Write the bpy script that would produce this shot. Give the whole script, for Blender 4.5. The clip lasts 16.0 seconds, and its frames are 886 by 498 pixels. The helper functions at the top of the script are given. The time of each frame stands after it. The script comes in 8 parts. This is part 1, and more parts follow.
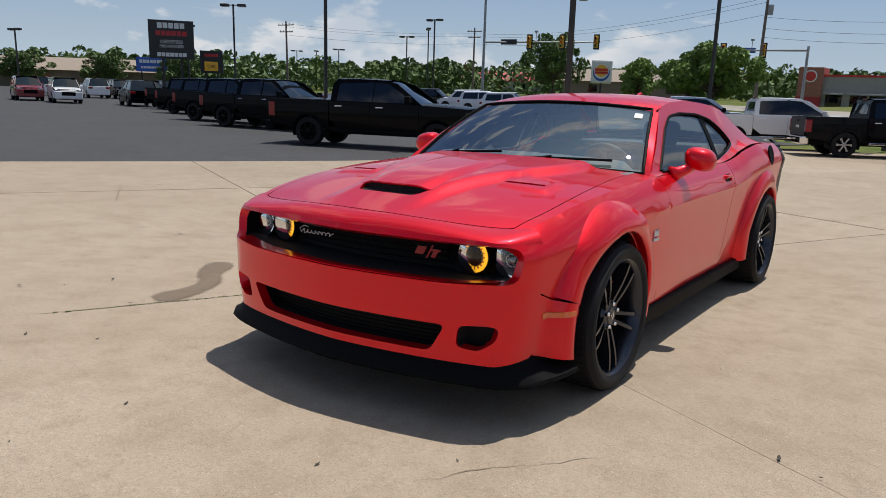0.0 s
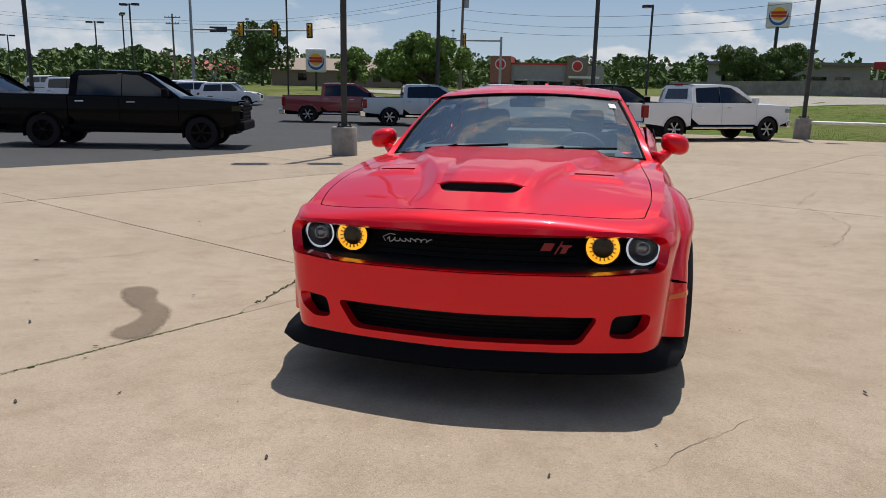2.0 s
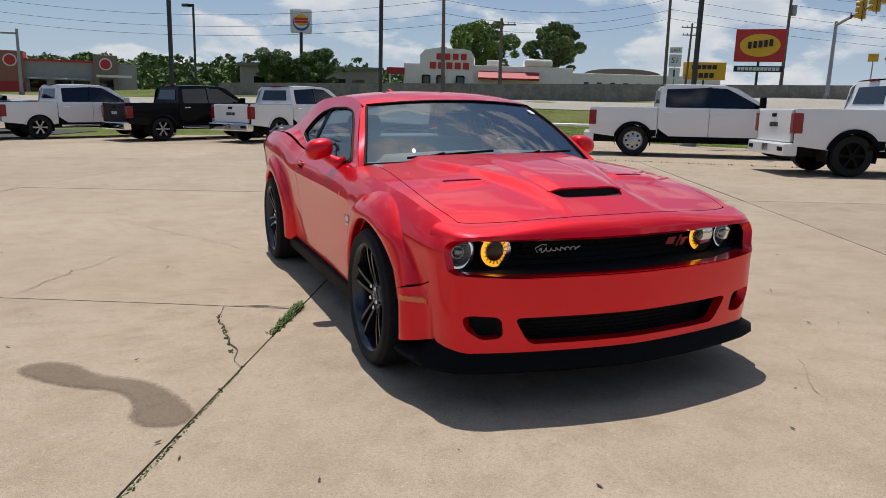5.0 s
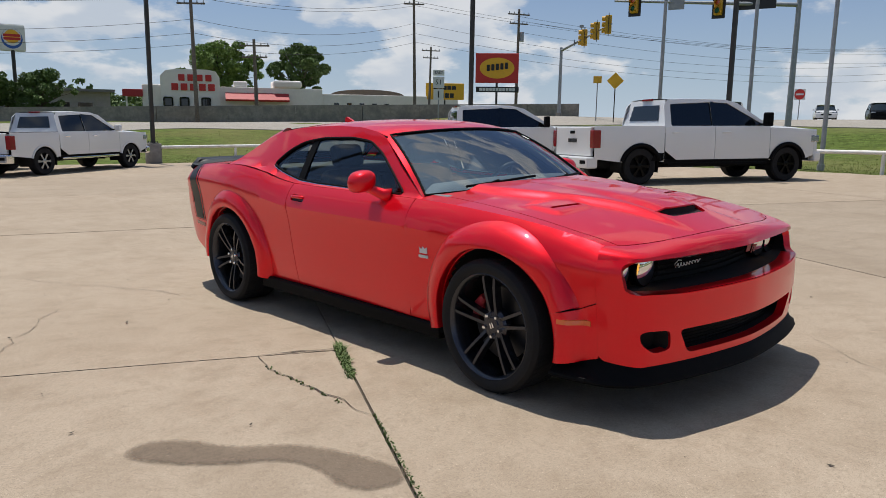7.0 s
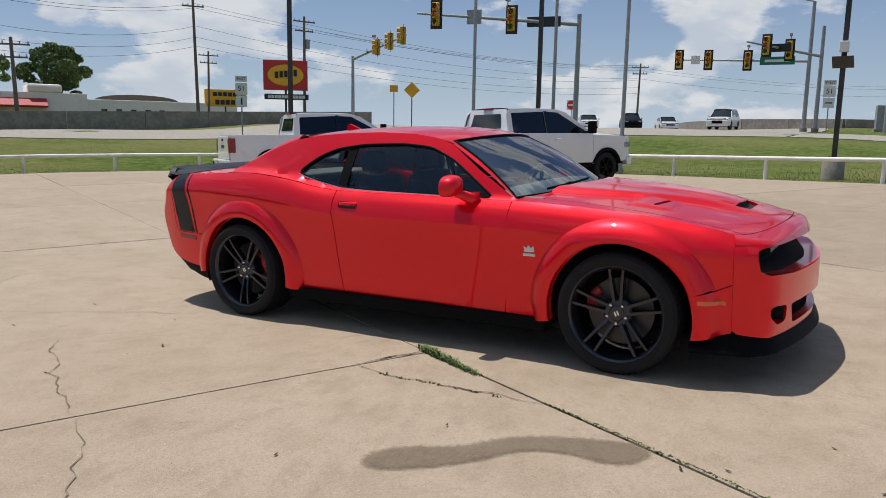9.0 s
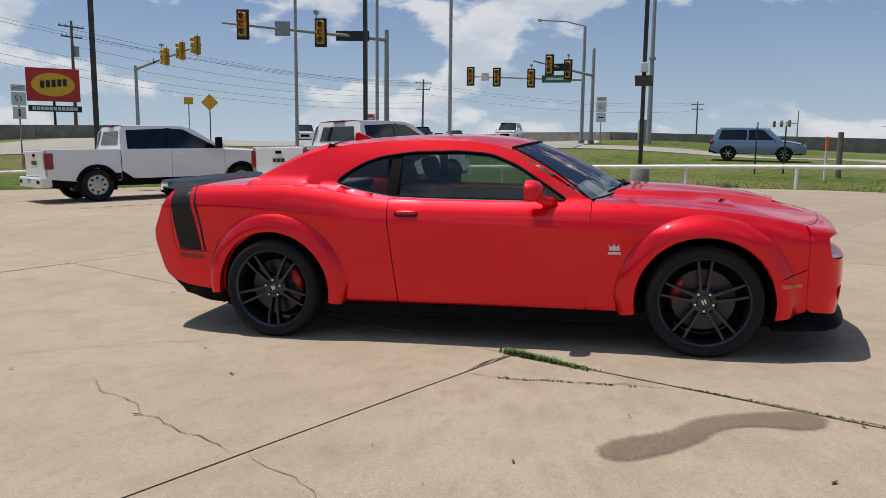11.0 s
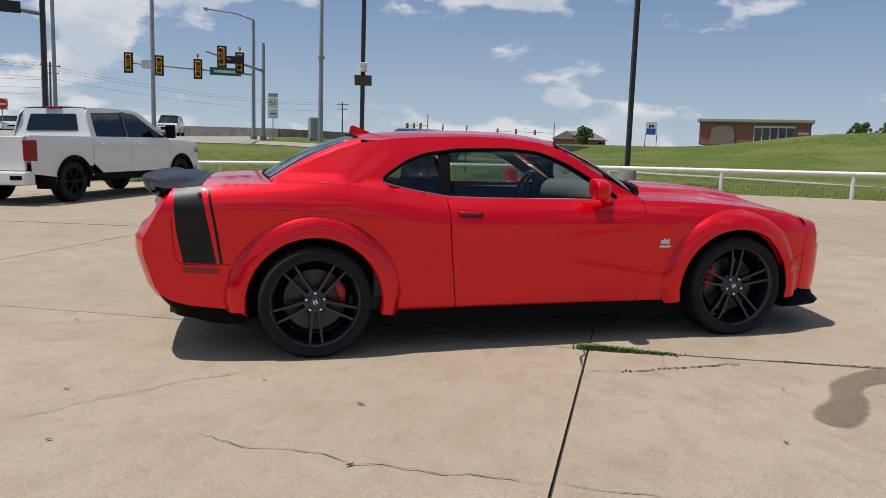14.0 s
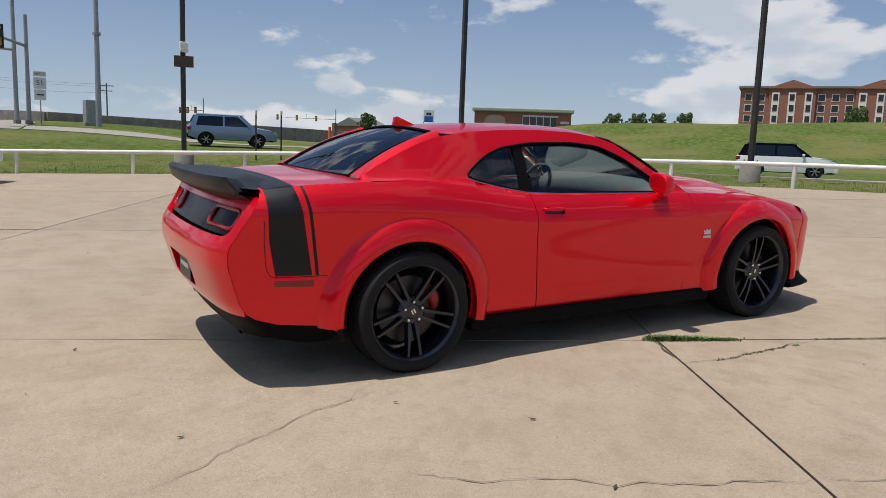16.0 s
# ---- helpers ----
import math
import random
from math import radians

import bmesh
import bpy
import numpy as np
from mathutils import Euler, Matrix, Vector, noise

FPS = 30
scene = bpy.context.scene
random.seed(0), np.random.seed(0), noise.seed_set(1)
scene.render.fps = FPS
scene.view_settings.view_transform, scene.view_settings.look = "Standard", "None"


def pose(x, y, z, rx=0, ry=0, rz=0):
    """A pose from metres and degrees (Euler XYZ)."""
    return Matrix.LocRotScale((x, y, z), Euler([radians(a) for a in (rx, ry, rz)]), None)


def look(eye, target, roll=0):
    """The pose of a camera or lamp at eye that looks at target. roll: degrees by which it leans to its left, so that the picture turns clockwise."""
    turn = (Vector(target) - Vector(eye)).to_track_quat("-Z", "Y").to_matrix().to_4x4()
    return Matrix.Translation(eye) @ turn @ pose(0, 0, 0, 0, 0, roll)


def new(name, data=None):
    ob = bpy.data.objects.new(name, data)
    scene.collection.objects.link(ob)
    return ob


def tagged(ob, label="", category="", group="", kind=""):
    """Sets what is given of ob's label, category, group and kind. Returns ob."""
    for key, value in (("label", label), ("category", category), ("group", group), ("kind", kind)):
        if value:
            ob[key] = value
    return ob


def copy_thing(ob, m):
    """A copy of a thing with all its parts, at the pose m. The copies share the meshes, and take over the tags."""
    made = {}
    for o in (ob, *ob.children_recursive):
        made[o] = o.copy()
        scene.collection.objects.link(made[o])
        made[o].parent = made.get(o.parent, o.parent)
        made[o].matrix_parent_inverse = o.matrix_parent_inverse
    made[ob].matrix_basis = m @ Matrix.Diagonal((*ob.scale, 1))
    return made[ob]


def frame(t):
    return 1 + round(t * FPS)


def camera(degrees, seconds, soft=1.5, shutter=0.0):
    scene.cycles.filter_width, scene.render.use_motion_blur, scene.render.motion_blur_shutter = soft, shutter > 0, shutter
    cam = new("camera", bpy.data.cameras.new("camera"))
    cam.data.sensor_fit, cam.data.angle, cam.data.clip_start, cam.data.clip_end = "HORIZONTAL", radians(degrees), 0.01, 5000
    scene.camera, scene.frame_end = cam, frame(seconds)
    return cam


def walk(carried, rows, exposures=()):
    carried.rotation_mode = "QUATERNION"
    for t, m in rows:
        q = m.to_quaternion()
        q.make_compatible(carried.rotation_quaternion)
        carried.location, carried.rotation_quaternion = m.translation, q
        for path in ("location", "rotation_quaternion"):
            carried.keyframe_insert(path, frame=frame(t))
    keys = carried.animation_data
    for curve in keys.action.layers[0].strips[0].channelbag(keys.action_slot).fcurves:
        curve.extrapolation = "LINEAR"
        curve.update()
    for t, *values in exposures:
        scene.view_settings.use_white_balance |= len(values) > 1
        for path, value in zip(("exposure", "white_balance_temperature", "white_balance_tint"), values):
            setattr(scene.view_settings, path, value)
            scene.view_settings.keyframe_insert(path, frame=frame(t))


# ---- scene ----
cam = camera(61.3, 16.0, soft=0.6)
# the concrete apron falls about two degrees towards the car's tail
SLOPE = Vector((0.017, -0.026, 0.9995)).rotation_difference(Vector((0, 0, 1))).to_matrix().to_4x4()
PATH = [
    (0, (2.284, -4.733, 1.295), (1.139, -3.136, 0.92), 1.8),
    (0.5, (1.907, -4.898, 1.302), (0.9, -3.211, 0.927), 1.5),
    (1, (1.51, -5.125, 1.305), (0.661, -3.354, 0.928), 1.3),
    (1.5, (1.091, -5.256, 1.296), (0.425, -3.409, 0.916), 0.7),
    (2, (0.659, -5.39, 1.295), (0.197, -3.483, 0.907), 0.6),
    (2.5, (0.233, -5.49, 1.307), (-0.027, -3.545, 0.92), 0.4),
    (3, (-0.204, -5.493, 1.318), (-0.253, -3.53, 0.936), 0.2),
    (3.5, (-0.651, -5.496, 1.327), (-0.504, -3.537, 0.953), 0.2),
    (4, (-1.078, -5.386, 1.323), (-0.733, -3.452, 0.948), 0.2),
    (4.5, (-1.539, -5.275, 1.313), (-1.004, -3.386, 0.931), 0.4),
    (5, (-1.976, -5.124, 1.319), (-1.261, -3.295, 0.941), 0.3),
    (5.2, (-2.135, -5.041, 1.335), (-1.35, -3.241, 0.956), 0.2),
    (7.3, (-3.808, -4.0, 1.388), (-2.451, -2.567, 1.062), -0.9),
    (7.5, (-3.947, -3.87, 1.38), (-2.547, -2.479, 1.054), -0.9),
    (8, (-4.324, -3.558, 1.376), (-2.823, -2.275, 1.055), -0.9),
    (8.5, (-4.679, -3.226, 1.391), (-3.085, -2.061, 1.072), -0.8),
    (11, (-5.789, -1.114, 1.384), (-3.879, -0.597, 1.093), -1.1),
    (11.5, (-5.888, -0.65, 1.391), (-3.939, -0.296, 1.112), -0.9),
    (12, (-5.953, -0.183, 1.397), (-3.983, 0.013, 1.115), -0.6),
    (12.5, (-5.913, 0.288, 1.409), (-3.934, 0.332, 1.124), -0.3),
    (13, (-5.89, 0.764, 1.402), (-3.914, 0.66, 1.113), -0.0),
    (13.5, (-5.759, 1.205, 1.401), (-3.798, 0.945, 1.107), 0.2),
    (14, (-5.63, 1.664, 1.395), (-3.699, 1.244, 1.091), 0.6),
    (14.5, (-5.465, 2.118, 1.399), (-3.575, 1.55, 1.078), 0.8),
    (15, (-5.242, 2.544, 1.413), (-3.397, 1.844, 1.085), 1.1),
    (15.5, (-5.015, 2.995, 1.417), (-3.226, 2.162, 1.094), 1.1),
    (16, (-4.688, 3.369, 1.407), (-2.968, 2.403, 1.077), 1.2),
]
walk(cam, [(t, SLOPE @ look(eye, target, roll)) for t, eye, target, roll in PATH])

from mathutils.bvhtree import BVHTree
from mathutils.geometry import delaunay_2d_cdt

# ---- sun, sky, exposure ----
SUN_AZ, SUN_EL = 86.0, 72.0
world = bpy.data.worlds.new("sky")
scene.world = world
world.use_nodes = True
wn, wl = world.node_tree.nodes, world.node_tree.links
wn.clear()
w_out = wn.new("ShaderNodeOutputWorld")
w_bg = wn.new("ShaderNodeBackground")
w_sky = wn.new("ShaderNodeTexSky")
w_sky.sky_type, w_sky.sun_disc = "NISHITA", False
w_sky.sun_elevation, w_sky.sun_rotation = radians(SUN_EL), radians(90 - SUN_AZ)
w_sky.air_density, w_sky.dust_density, w_sky.ozone_density = 1.0, 0.7, 2.0
w_bg.inputs["Strength"].default_value = 0.078
# fair-weather cloud over the whole dome: direction laid on a flat layer overhead
w_tc = wn.new("ShaderNodeTexCoord")
w_sep = wn.new("ShaderNodeSeparateXYZ")
wl.new(w_tc.outputs["Generated"], w_sep.inputs[0])


def wmath(op, a, b=0.0):
    nd = wn.new("ShaderNodeMath")
    nd.operation = op
    for k, v in enumerate((a, b)):
        if isinstance(v, (int, float)):
            nd.inputs[k].default_value = v
        else:
            wl.new(v, nd.inputs[k])
    return nd.outputs[0]


def cloud_noise(fx, fz, lift, detail, rough):
    """Noise over the dome, flattened so that its puffs lie level."""
    v = wn.new("ShaderNodeCombineXYZ")
    wl.new(wmath("MULTIPLY", w_sep.outputs["X"], fx), v.inputs[0])
    wl.new(wmath("MULTIPLY", w_sep.outputs["Y"], fx), v.inputs[1])
    wl.new(wmath("ADD", wmath("MULTIPLY", w_sep.outputs["Z"], fz), lift), v.inputs[2])
    k = wn.new("ShaderNodeTexNoise")
    k.inputs["Scale"].default_value, k.inputs["Detail"].default_value, k.inputs["Roughness"].default_value = 1.0, detail, rough
    wl.new(v.outputs[0], k.inputs["Vector"])
    return k.outputs["Fac"]


def wramp(v, a, b, lo=0.0, hi=1.0):
    k = wn.new("ShaderNodeMapRange")
    k.interpolation_type = "SMOOTHSTEP"
    for nm, x in (("From Min", a), ("From Max", b), ("To Min", lo), ("To Max", hi)):
        k.inputs[nm].default_value = x
    wl.new(v, k.inputs["Value"])
    return k.outputs[0]


# cumulus: broad gathering, cauliflower edges, greyer undersides
w_broad = cloud_noise(3.4, 8.0, 3.7, 3.0, 0.5)
w_puff = cloud_noise(10.0, 24.0, 0.0, 10.0, 0.55)
w_cover = wramp(wmath("ADD", wmath("MULTIPLY", w_broad, 0.75), wmath("MULTIPLY", w_puff, 0.6)), 0.690, 0.765)
w_under = wramp(cloud_noise(10.0, 24.0, 0.45, 4.0, 0.5), 0.42, 0.62)
w_cloud = wn.new("ShaderNodeMix")
w_cloud.data_type = "RGBA"
wl.new(w_under, w_cloud.inputs["Factor"])
w_cloud.inputs["A"].default_value, w_cloud.inputs["B"].default_value = (10.4, 10.5, 10.7, 1), (7.6, 8.3, 9.3, 1)
w_mix = wn.new("ShaderNodeMix")
w_mix.data_type = "RGBA"
wl.new(wmath("MULTIPLY", w_cover, 0.85), w_mix.inputs["Factor"])
wl.new(w_cloud.outputs["Result"], w_mix.inputs["B"])
# pale haze thickening towards the horizon, the same all round
w_haze = wn.new("ShaderNodeMix")
w_haze.data_type = "RGBA"
wl.new(wmath("POWER", 2.718, wmath("MULTIPLY", wmath("MAXIMUM", w_sep.outputs["Z"], 0.0), -5.2)), w_haze.inputs["Factor"])
w_tint = wn.new("ShaderNodeMix")
w_tint.data_type, w_tint.blend_type = "RGBA", "MULTIPLY"
w_tint.inputs["Factor"].default_value = 1.0
wl.new(w_sky.outputs[0], w_tint.inputs["A"])
w_tint.inputs["B"].default_value = (0.29, 0.58, 1.02, 1)
wl.new(w_tint.outputs["Result"], w_haze.inputs["A"])
w_haze.inputs["B"].default_value = (6.6, 7.9, 9.2, 1)
w_sun = wmath("ADD", wmath("ADD", wmath("MULTIPLY", w_sep.outputs["X"], math.cos(radians(SUN_AZ)) * math.cos(radians(SUN_EL))), wmath("MULTIPLY", w_sep.outputs["Y"], math.sin(radians(SUN_AZ)) * math.cos(radians(SUN_EL)))), wmath("MULTIPLY", w_sep.outputs["Z"], math.sin(radians(SUN_EL))))
w_veil = wn.new("ShaderNodeMix")
w_veil.data_type = "RGBA"
wl.new(wmath("MULTIPLY", wmath("POWER", wmath("MAXIMUM", w_sun, 0.0), 4.0), 0.85), w_veil.inputs["Factor"])
wl.new(w_haze.outputs["Result"], w_veil.inputs["A"])
w_veil.inputs["B"].default_value = (5.8, 8.2, 10.8, 1)
wl.new(w_veil.outputs["Result"], w_mix.inputs["A"])
wl.new(w_mix.outputs["Result"], w_bg.inputs["Color"])
wl.new(w_bg.outputs[0], w_out.inputs[0])

sun = new("sun", bpy.data.lights.new("sun", "SUN"))
sun.data.energy, sun.data.angle, sun.data.color = 5.0, radians(0.53), (1.0, 0.955, 0.88)
sun.matrix_world = look((20 * math.cos(radians(SUN_AZ)), 20 * math.sin(radians(SUN_AZ)), 20 * math.tan(radians(SUN_EL))), (0, 0, 0))
scene.view_settings.exposure = -0.14


# ---- materials ----
def mat(name, colour, rough=0.6, metal=0.0, vary=0.12, scale=3.0, bump=0.0, bump_scale=60.0, coat=0.0, spec=0.5, stain=None, stain_scale=0.4, stain_amount=0.5, per_piece=0.0, detail=6.0):
    """A Principled surface: base colour broken up by noise at two scales, an optional second tint in patches, fine relief."""
    m = bpy.data.materials.new(name)
    m.use_nodes = True
    n, l = m.node_tree.nodes, m.node_tree.links
    b = n["Principled BSDF"]
    b.inputs["Roughness"].default_value, b.inputs["Metallic"].default_value = rough, metal
    b.inputs["Coat Weight"].default_value, b.inputs["Coat Roughness"].default_value = coat, 0.03
    b.inputs["Specular IOR Level"].default_value = spec
    col = (*colour, 1)
    if vary <= 0 and stain is None and bump <= 0:
        b.inputs["Base Color"].default_value = col
        return m
    tc = n.new("ShaderNodeTexCoord")
    out = None
    if vary > 0 or stain:
        no = n.new("ShaderNodeTexNoise")
        no.inputs["Scale"].default_value, no.inputs["Detail"].default_value, no.inputs["Roughness"].default_value = scale, detail, 0.65
        l.new(tc.outputs["Object"], no.inputs["Vector"])
        mr = n.new("ShaderNodeMapRange")
        mr.inputs["From Min"].default_value, mr.inputs["From Max"].default_value = 0.3, 0.7
        mr.inputs["To Min"].default_value, mr.inputs["To Max"].default_value = 1 - vary, 1 + vary
        l.new(no.outputs["Fac"], mr.inputs["Value"])
        sc = n.new("ShaderNodeVectorMath")
        sc.operation = "SCALE"
        sc.inputs[0].default_value = colour
        l.new(mr.outputs[0], sc.inputs["Scale"])
        out = sc.outputs[0]
        if per_piece:
            oi = n.new("ShaderNodeObjectInfo")
            mr2 = n.new("ShaderNodeMapRange")
            mr2.inputs["To Min"].default_value, mr2.inputs["To Max"].default_value = 1 - per_piece, 1 + per_piece
            l.new(oi.outputs["Random"], mr2.inputs["Value"])
            sc2 = n.new("ShaderNodeVectorMath")
            sc2.operation = "SCALE"
            l.new(out, sc2.inputs[0])
            l.new(mr2.outputs[0], sc2.inputs["Scale"])
            out = sc2.outputs[0]
        if stain:
            n2 = n.new("ShaderNodeTexNoise")
            n2.inputs["Scale"].default_value, n2.inputs["Detail"].default_value = stain_scale, 5
            l.new(tc.outputs["Object"], n2.inputs["Vector"])
            m3 = n.new("ShaderNodeMapRange")
            m3.inputs["From Min"].default_value, m3.inputs["From Max"].default_value = 0.42, 0.66
            m3.inputs["To Max"].default_value = stain_amount
            l.new(n2.outputs["Fac"], m3.inputs["Value"])
            mx = n.new("ShaderNodeMix")
            mx.data_type = "RGBA"
            l.new(m3.outputs[0], mx.inputs["Factor"])
            l.new(out, mx.inputs["A"])
            mx.inputs["B"].default_value = (*stain, 1)
            out = mx.outputs["Result"]
        l.new(out, b.inputs["Base Color"])
    else:
        b.inputs["Base Color"].default_value = col
    if bump > 0:
        n4 = n.new("ShaderNodeTexNoise")
        n4.inputs["Scale"].default_value, n4.inputs["Detail"].default_value = bump_scale, 4
        l.new(tc.outputs["Object"], n4.inputs["Vector"])
        bp = n.new("ShaderNodeBump")
        bp.inputs["Strength"].default_value, bp.inputs["Distance"].default_value = bump, 0.01
        l.new(n4.outputs["Fac"], bp.inputs["Height"])
        l.new(bp.outputs[0], b.inputs["Normal"])
    return m


def glass(name, tint, rough=0.0, clear=0.6, ior=1.52):
    """A tinted pane: part of the light passes straight through, the rest is a glossy skin."""
    m = bpy.data.materials.new(name)
    m.use_nodes = True
    n, l = m.node_tree.nodes, m.node_tree.links
    n.clear()
    o = n.new("ShaderNodeOutputMaterial")
    t, g, mx, f = n.new("ShaderNodeBsdfTransparent"), n.new("ShaderNodeBsdfGlossy"), n.new("ShaderNodeMixShader"), n.new("ShaderNodeFresnel")
    t.inputs[0].default_value = (*[c * clear for c in tint], 1)
    g.inputs["Roughness"].default_value = rough
    f.inputs[0].default_value = ior
    l.new(f.outputs[0], mx.inputs[0])
    l.new(t.outputs[0], mx.inputs[1])
    l.new(g.outputs[0], mx.inputs[2])
    l.new(mx.outputs[0], o.inputs[0])
    return m


def glow(name, colour, strength):
    m = bpy.data.materials.new(name)
    m.use_nodes = True
    b = m.node_tree.nodes["Principled BSDF"]
    b.inputs["Base Color"].default_value = b.inputs["Emission Color"].default_value = (*colour, 1)
    b.inputs["Emission Strength"].default_value = strength
    return m


def slab_material(name, colour, dark, speck=0.0, rough=0.9, base_bump=0.5):
    """Cast concrete or asphalt: broad staining, mid mottling, fine aggregate and a light relief."""
    m = bpy.data.materials.new(name)
    m.use_nodes = True
    n, l = m.node_tree.nodes, m.node_tree.links
    b = n["Principled BSDF"]
    b.inputs["Roughness"].default_value = rough
    b.inputs["Specular IOR Level"].default_value = 0.3
    tc = n.new("ShaderNodeTexCoord")

    def noise_at(scale, detail=5, rg=0.6):
        k = n.new("ShaderNodeTexNoise")
        k.inputs["Scale"].default_value, k.inputs["Detail"].default_value, k.inputs["Roughness"].default_value = scale, detail, rg
        l.new(tc.outputs["Object"], k.inputs["Vector"])
        return k.outputs["Fac"]

    def ramp(v, a, z, lo=0.0, hi=1.0):
        k = n.new("ShaderNodeMapRange")
        k.inputs["From Min"].default_value, k.inputs["From Max"].default_value = a, z
        k.inputs["To Min"].default_value, k.inputs["To Max"].default_value = lo, hi
        l.new(v, k.inputs["Value"])
        return k.outputs[0]

    def mix(fac, a, c):
        k = n.new("ShaderNodeMix")
        k.data_type = "RGBA"
        l.new(fac, k.inputs["Factor"])
        for s, v in (("A", a), ("B", c)):
            if isinstance(v, tuple):
                k.inputs[s].default_value = (*v, 1)
            else:
                l.new(v, k.inputs[s])
        return k.outputs["Result"]

    c1 = mix(ramp(noise_at(0.35), 0.35, 0.7), colour, tuple(0.5 * (a + d) for a, d in zip(colour, dark)))
    c2 = mix(ramp(noise_at(2.2, 8, 0.7), 0.46, 0.72, 0, 0.9), c1, dark)
    c2 = mix(ramp(noise_at(9, 6, 0.7), 0.5, 0.75, 0, 0.6), c2, tuple(d * 0.85 for d in dark))
    c3 = mix(ramp(noise_at(64, 5, 0.75), 0.47, 0.65, 0, 0.45), c2, tuple(d * 0.75 for d in dark))
    c3 = mix(ramp(noise_at(190, 3, 0.8), 0.50, 0.64, 0, 0.6), c3, tuple(d * 0.5 for d in dark))
    c3 = mix(ramp(noise_at(110, 2, 0.6), 0.66, 0.72, 0, speck), c3, tuple(min(1, a * 1.5) for a in colour))
    oi = n.new("ShaderNodeObjectInfo")
    tone = n.new("ShaderNodeVectorMath")
    tone.operation = "SCALE"
    l.new(c3, tone.inputs[0])
    l.new(ramp(oi.outputs["Random"], 0, 1, 0.91, 1.08), tone.inputs["Scale"])
    l.new(tone.outputs[0], b.inputs["Base Color"])
    bp = n.new("ShaderNodeBump")
    bp.inputs["Strength"].default_value, bp.inputs["Distance"].default_value = base_bump, 0.004
    l.new(noise_at(90, 6, 0.7), bp.inputs["Height"])
    l.new(bp.outputs[0], b.inputs["Normal"])
    return m


CONCRETE = slab_material("apron_concrete", (0.385, 0.312, 0.236), (0.280, 0.216, 0.153), 0.7)
ASPHALT = slab_material("asphalt", (0.066, 0.065, 0.067), (0.044, 0.043, 0.045), 0.25)
ROADCON = slab_material("road_concrete", (0.38, 0.35, 0.305), (0.29, 0.26, 0.22), 0.2)
OLDCON = mat("weathered_concrete", (0.26, 0.235, 0.205), 0.9, vary=0.25, scale=4, bump=0.4, bump_scale=40, stain=(0.16, 0.15, 0.14), stain_scale=1.2, stain_amount=0.7)
GRASS = mat("mown_grass", (0.080, 0.110, 0.026), 0.95, vary=0.6, scale=2.2, bump=1.0, bump_scale=9, stain=(0.16, 0.145, 0.06), stain_scale=0.14, stain_amount=0.75, spec=0.05, detail=12)
BLADE = mat("grass_blade", (0.10, 0.14, 0.032), 0.9, vary=0.35, scale=1.5, spec=0.1)
DRYBLADE = mat("dry_grass_blade", (0.18, 0.18, 0.065), 0.9, vary=0.35, scale=1.5, spec=0.1)
RED = mat("red_car_paint", (0.74, 0.0018, 0.012), 0.34, 0.5, vary=0.0, coat=0.75, spec=0.1)
RED.node_tree.nodes["Principled BSDF"].inputs["Coat IOR"].default_value = 1.5
BLACKPAINT = mat("black_car_paint", (0.002, 0.002, 0.0025), 0.25, vary=0.0, coat=0.12, spec=0.05)
WHITEPAINT = mat("white_car_paint", (0.70, 0.70, 0.70), 0.35, vary=0.0, coat=0.8)
SILVERPAINT = mat("silver_car_paint", (0.36, 0.42, 0.48), 0.35, 0.5, vary=0.0, coat=1.0)
MAROONPAINT = mat("maroon_car_paint", (0.20, 0.010, 0.016), 0.35, vary=0.0, coat=1.0)
BLUEPAINT = mat("blue_grey_car_paint", (0.15, 0.22, 0.33), 0.35, 0.4, vary=0.0, coat=1.0)
GREYPAINT = mat("dark_grey_car_paint", (0.004, 0.004, 0.005), 0.3, 0.0, vary=0.0, coat=0.15, spec=0.05)
STRIPE = mat("satin_black_vinyl", (0.009, 0.0095, 0.011), 0.42, vary=0.06, scale=8, spec=0.28)
TRIM = mat("black_plastic", (0.004, 0.004, 0.0045), 0.6, vary=0.1, scale=20, spec=0.07)
GAP = mat("panel_gap", (0.012, 0.003, 0.003), 0.8, vary=0.0)
# near-black for hollows and underparts; their shade is put into the colour
VOID = mat("shade_black", (0.004, 0.004, 0.004), 0.9, vary=0.0)
RUBBER = mat("tyre_rubber", (0.011, 0.011, 0.012), 0.75, vary=0.15, scale=12, bump=0.2, bump_scale=120, spec=0.25)
RIM = mat("satin_black_alloy", (0.055, 0.057, 0.068), 0.25, 0.8, vary=0.05, scale=20)
STEEL = mat("brushed_steel", (0.055, 0.055, 0.058), 0.35, 0.9, vary=0.1, scale=30)
CHROME = mat("chrome", (0.8, 0.8, 0.82), 0.07, 1.0, vary=0.0)
CALIPER = mat("red_brake_caliper", (0.42, 0.015, 0.02), 0.35, vary=0.08, scale=20)
CABIN = mat("black_cabin_trim", (0.09, 0.096, 0.105), 0.6, vary=0.15, scale=20, bump=0.1, bump_scale=200)
SEATCLOTH = mat("black_seat_cloth", (0.07, 0.075, 0.085), 0.85, vary=0.2, scale=30)
TINT = glass("tinted_side_glass", (0.66, 0.78, 0.74), clear=0.85, ior=1.7)
SCREEN = glass("windscreen_glass", (0.72, 0.86, 0.88), clear=0.9, ior=3.5)
DARKGLASS = mat("dark_tinted_window", (0.004, 0.006, 0.008), 0.03, vary=0.0, spec=0.7)
LENS = glass("clear_lamp_lens", (0.95, 0.95, 0.97), clear=0.95)
TAILRED = mat("red_lamp_lens", (0.22, 0.004, 0.007), 0.16, vary=0.0, coat=0.25)
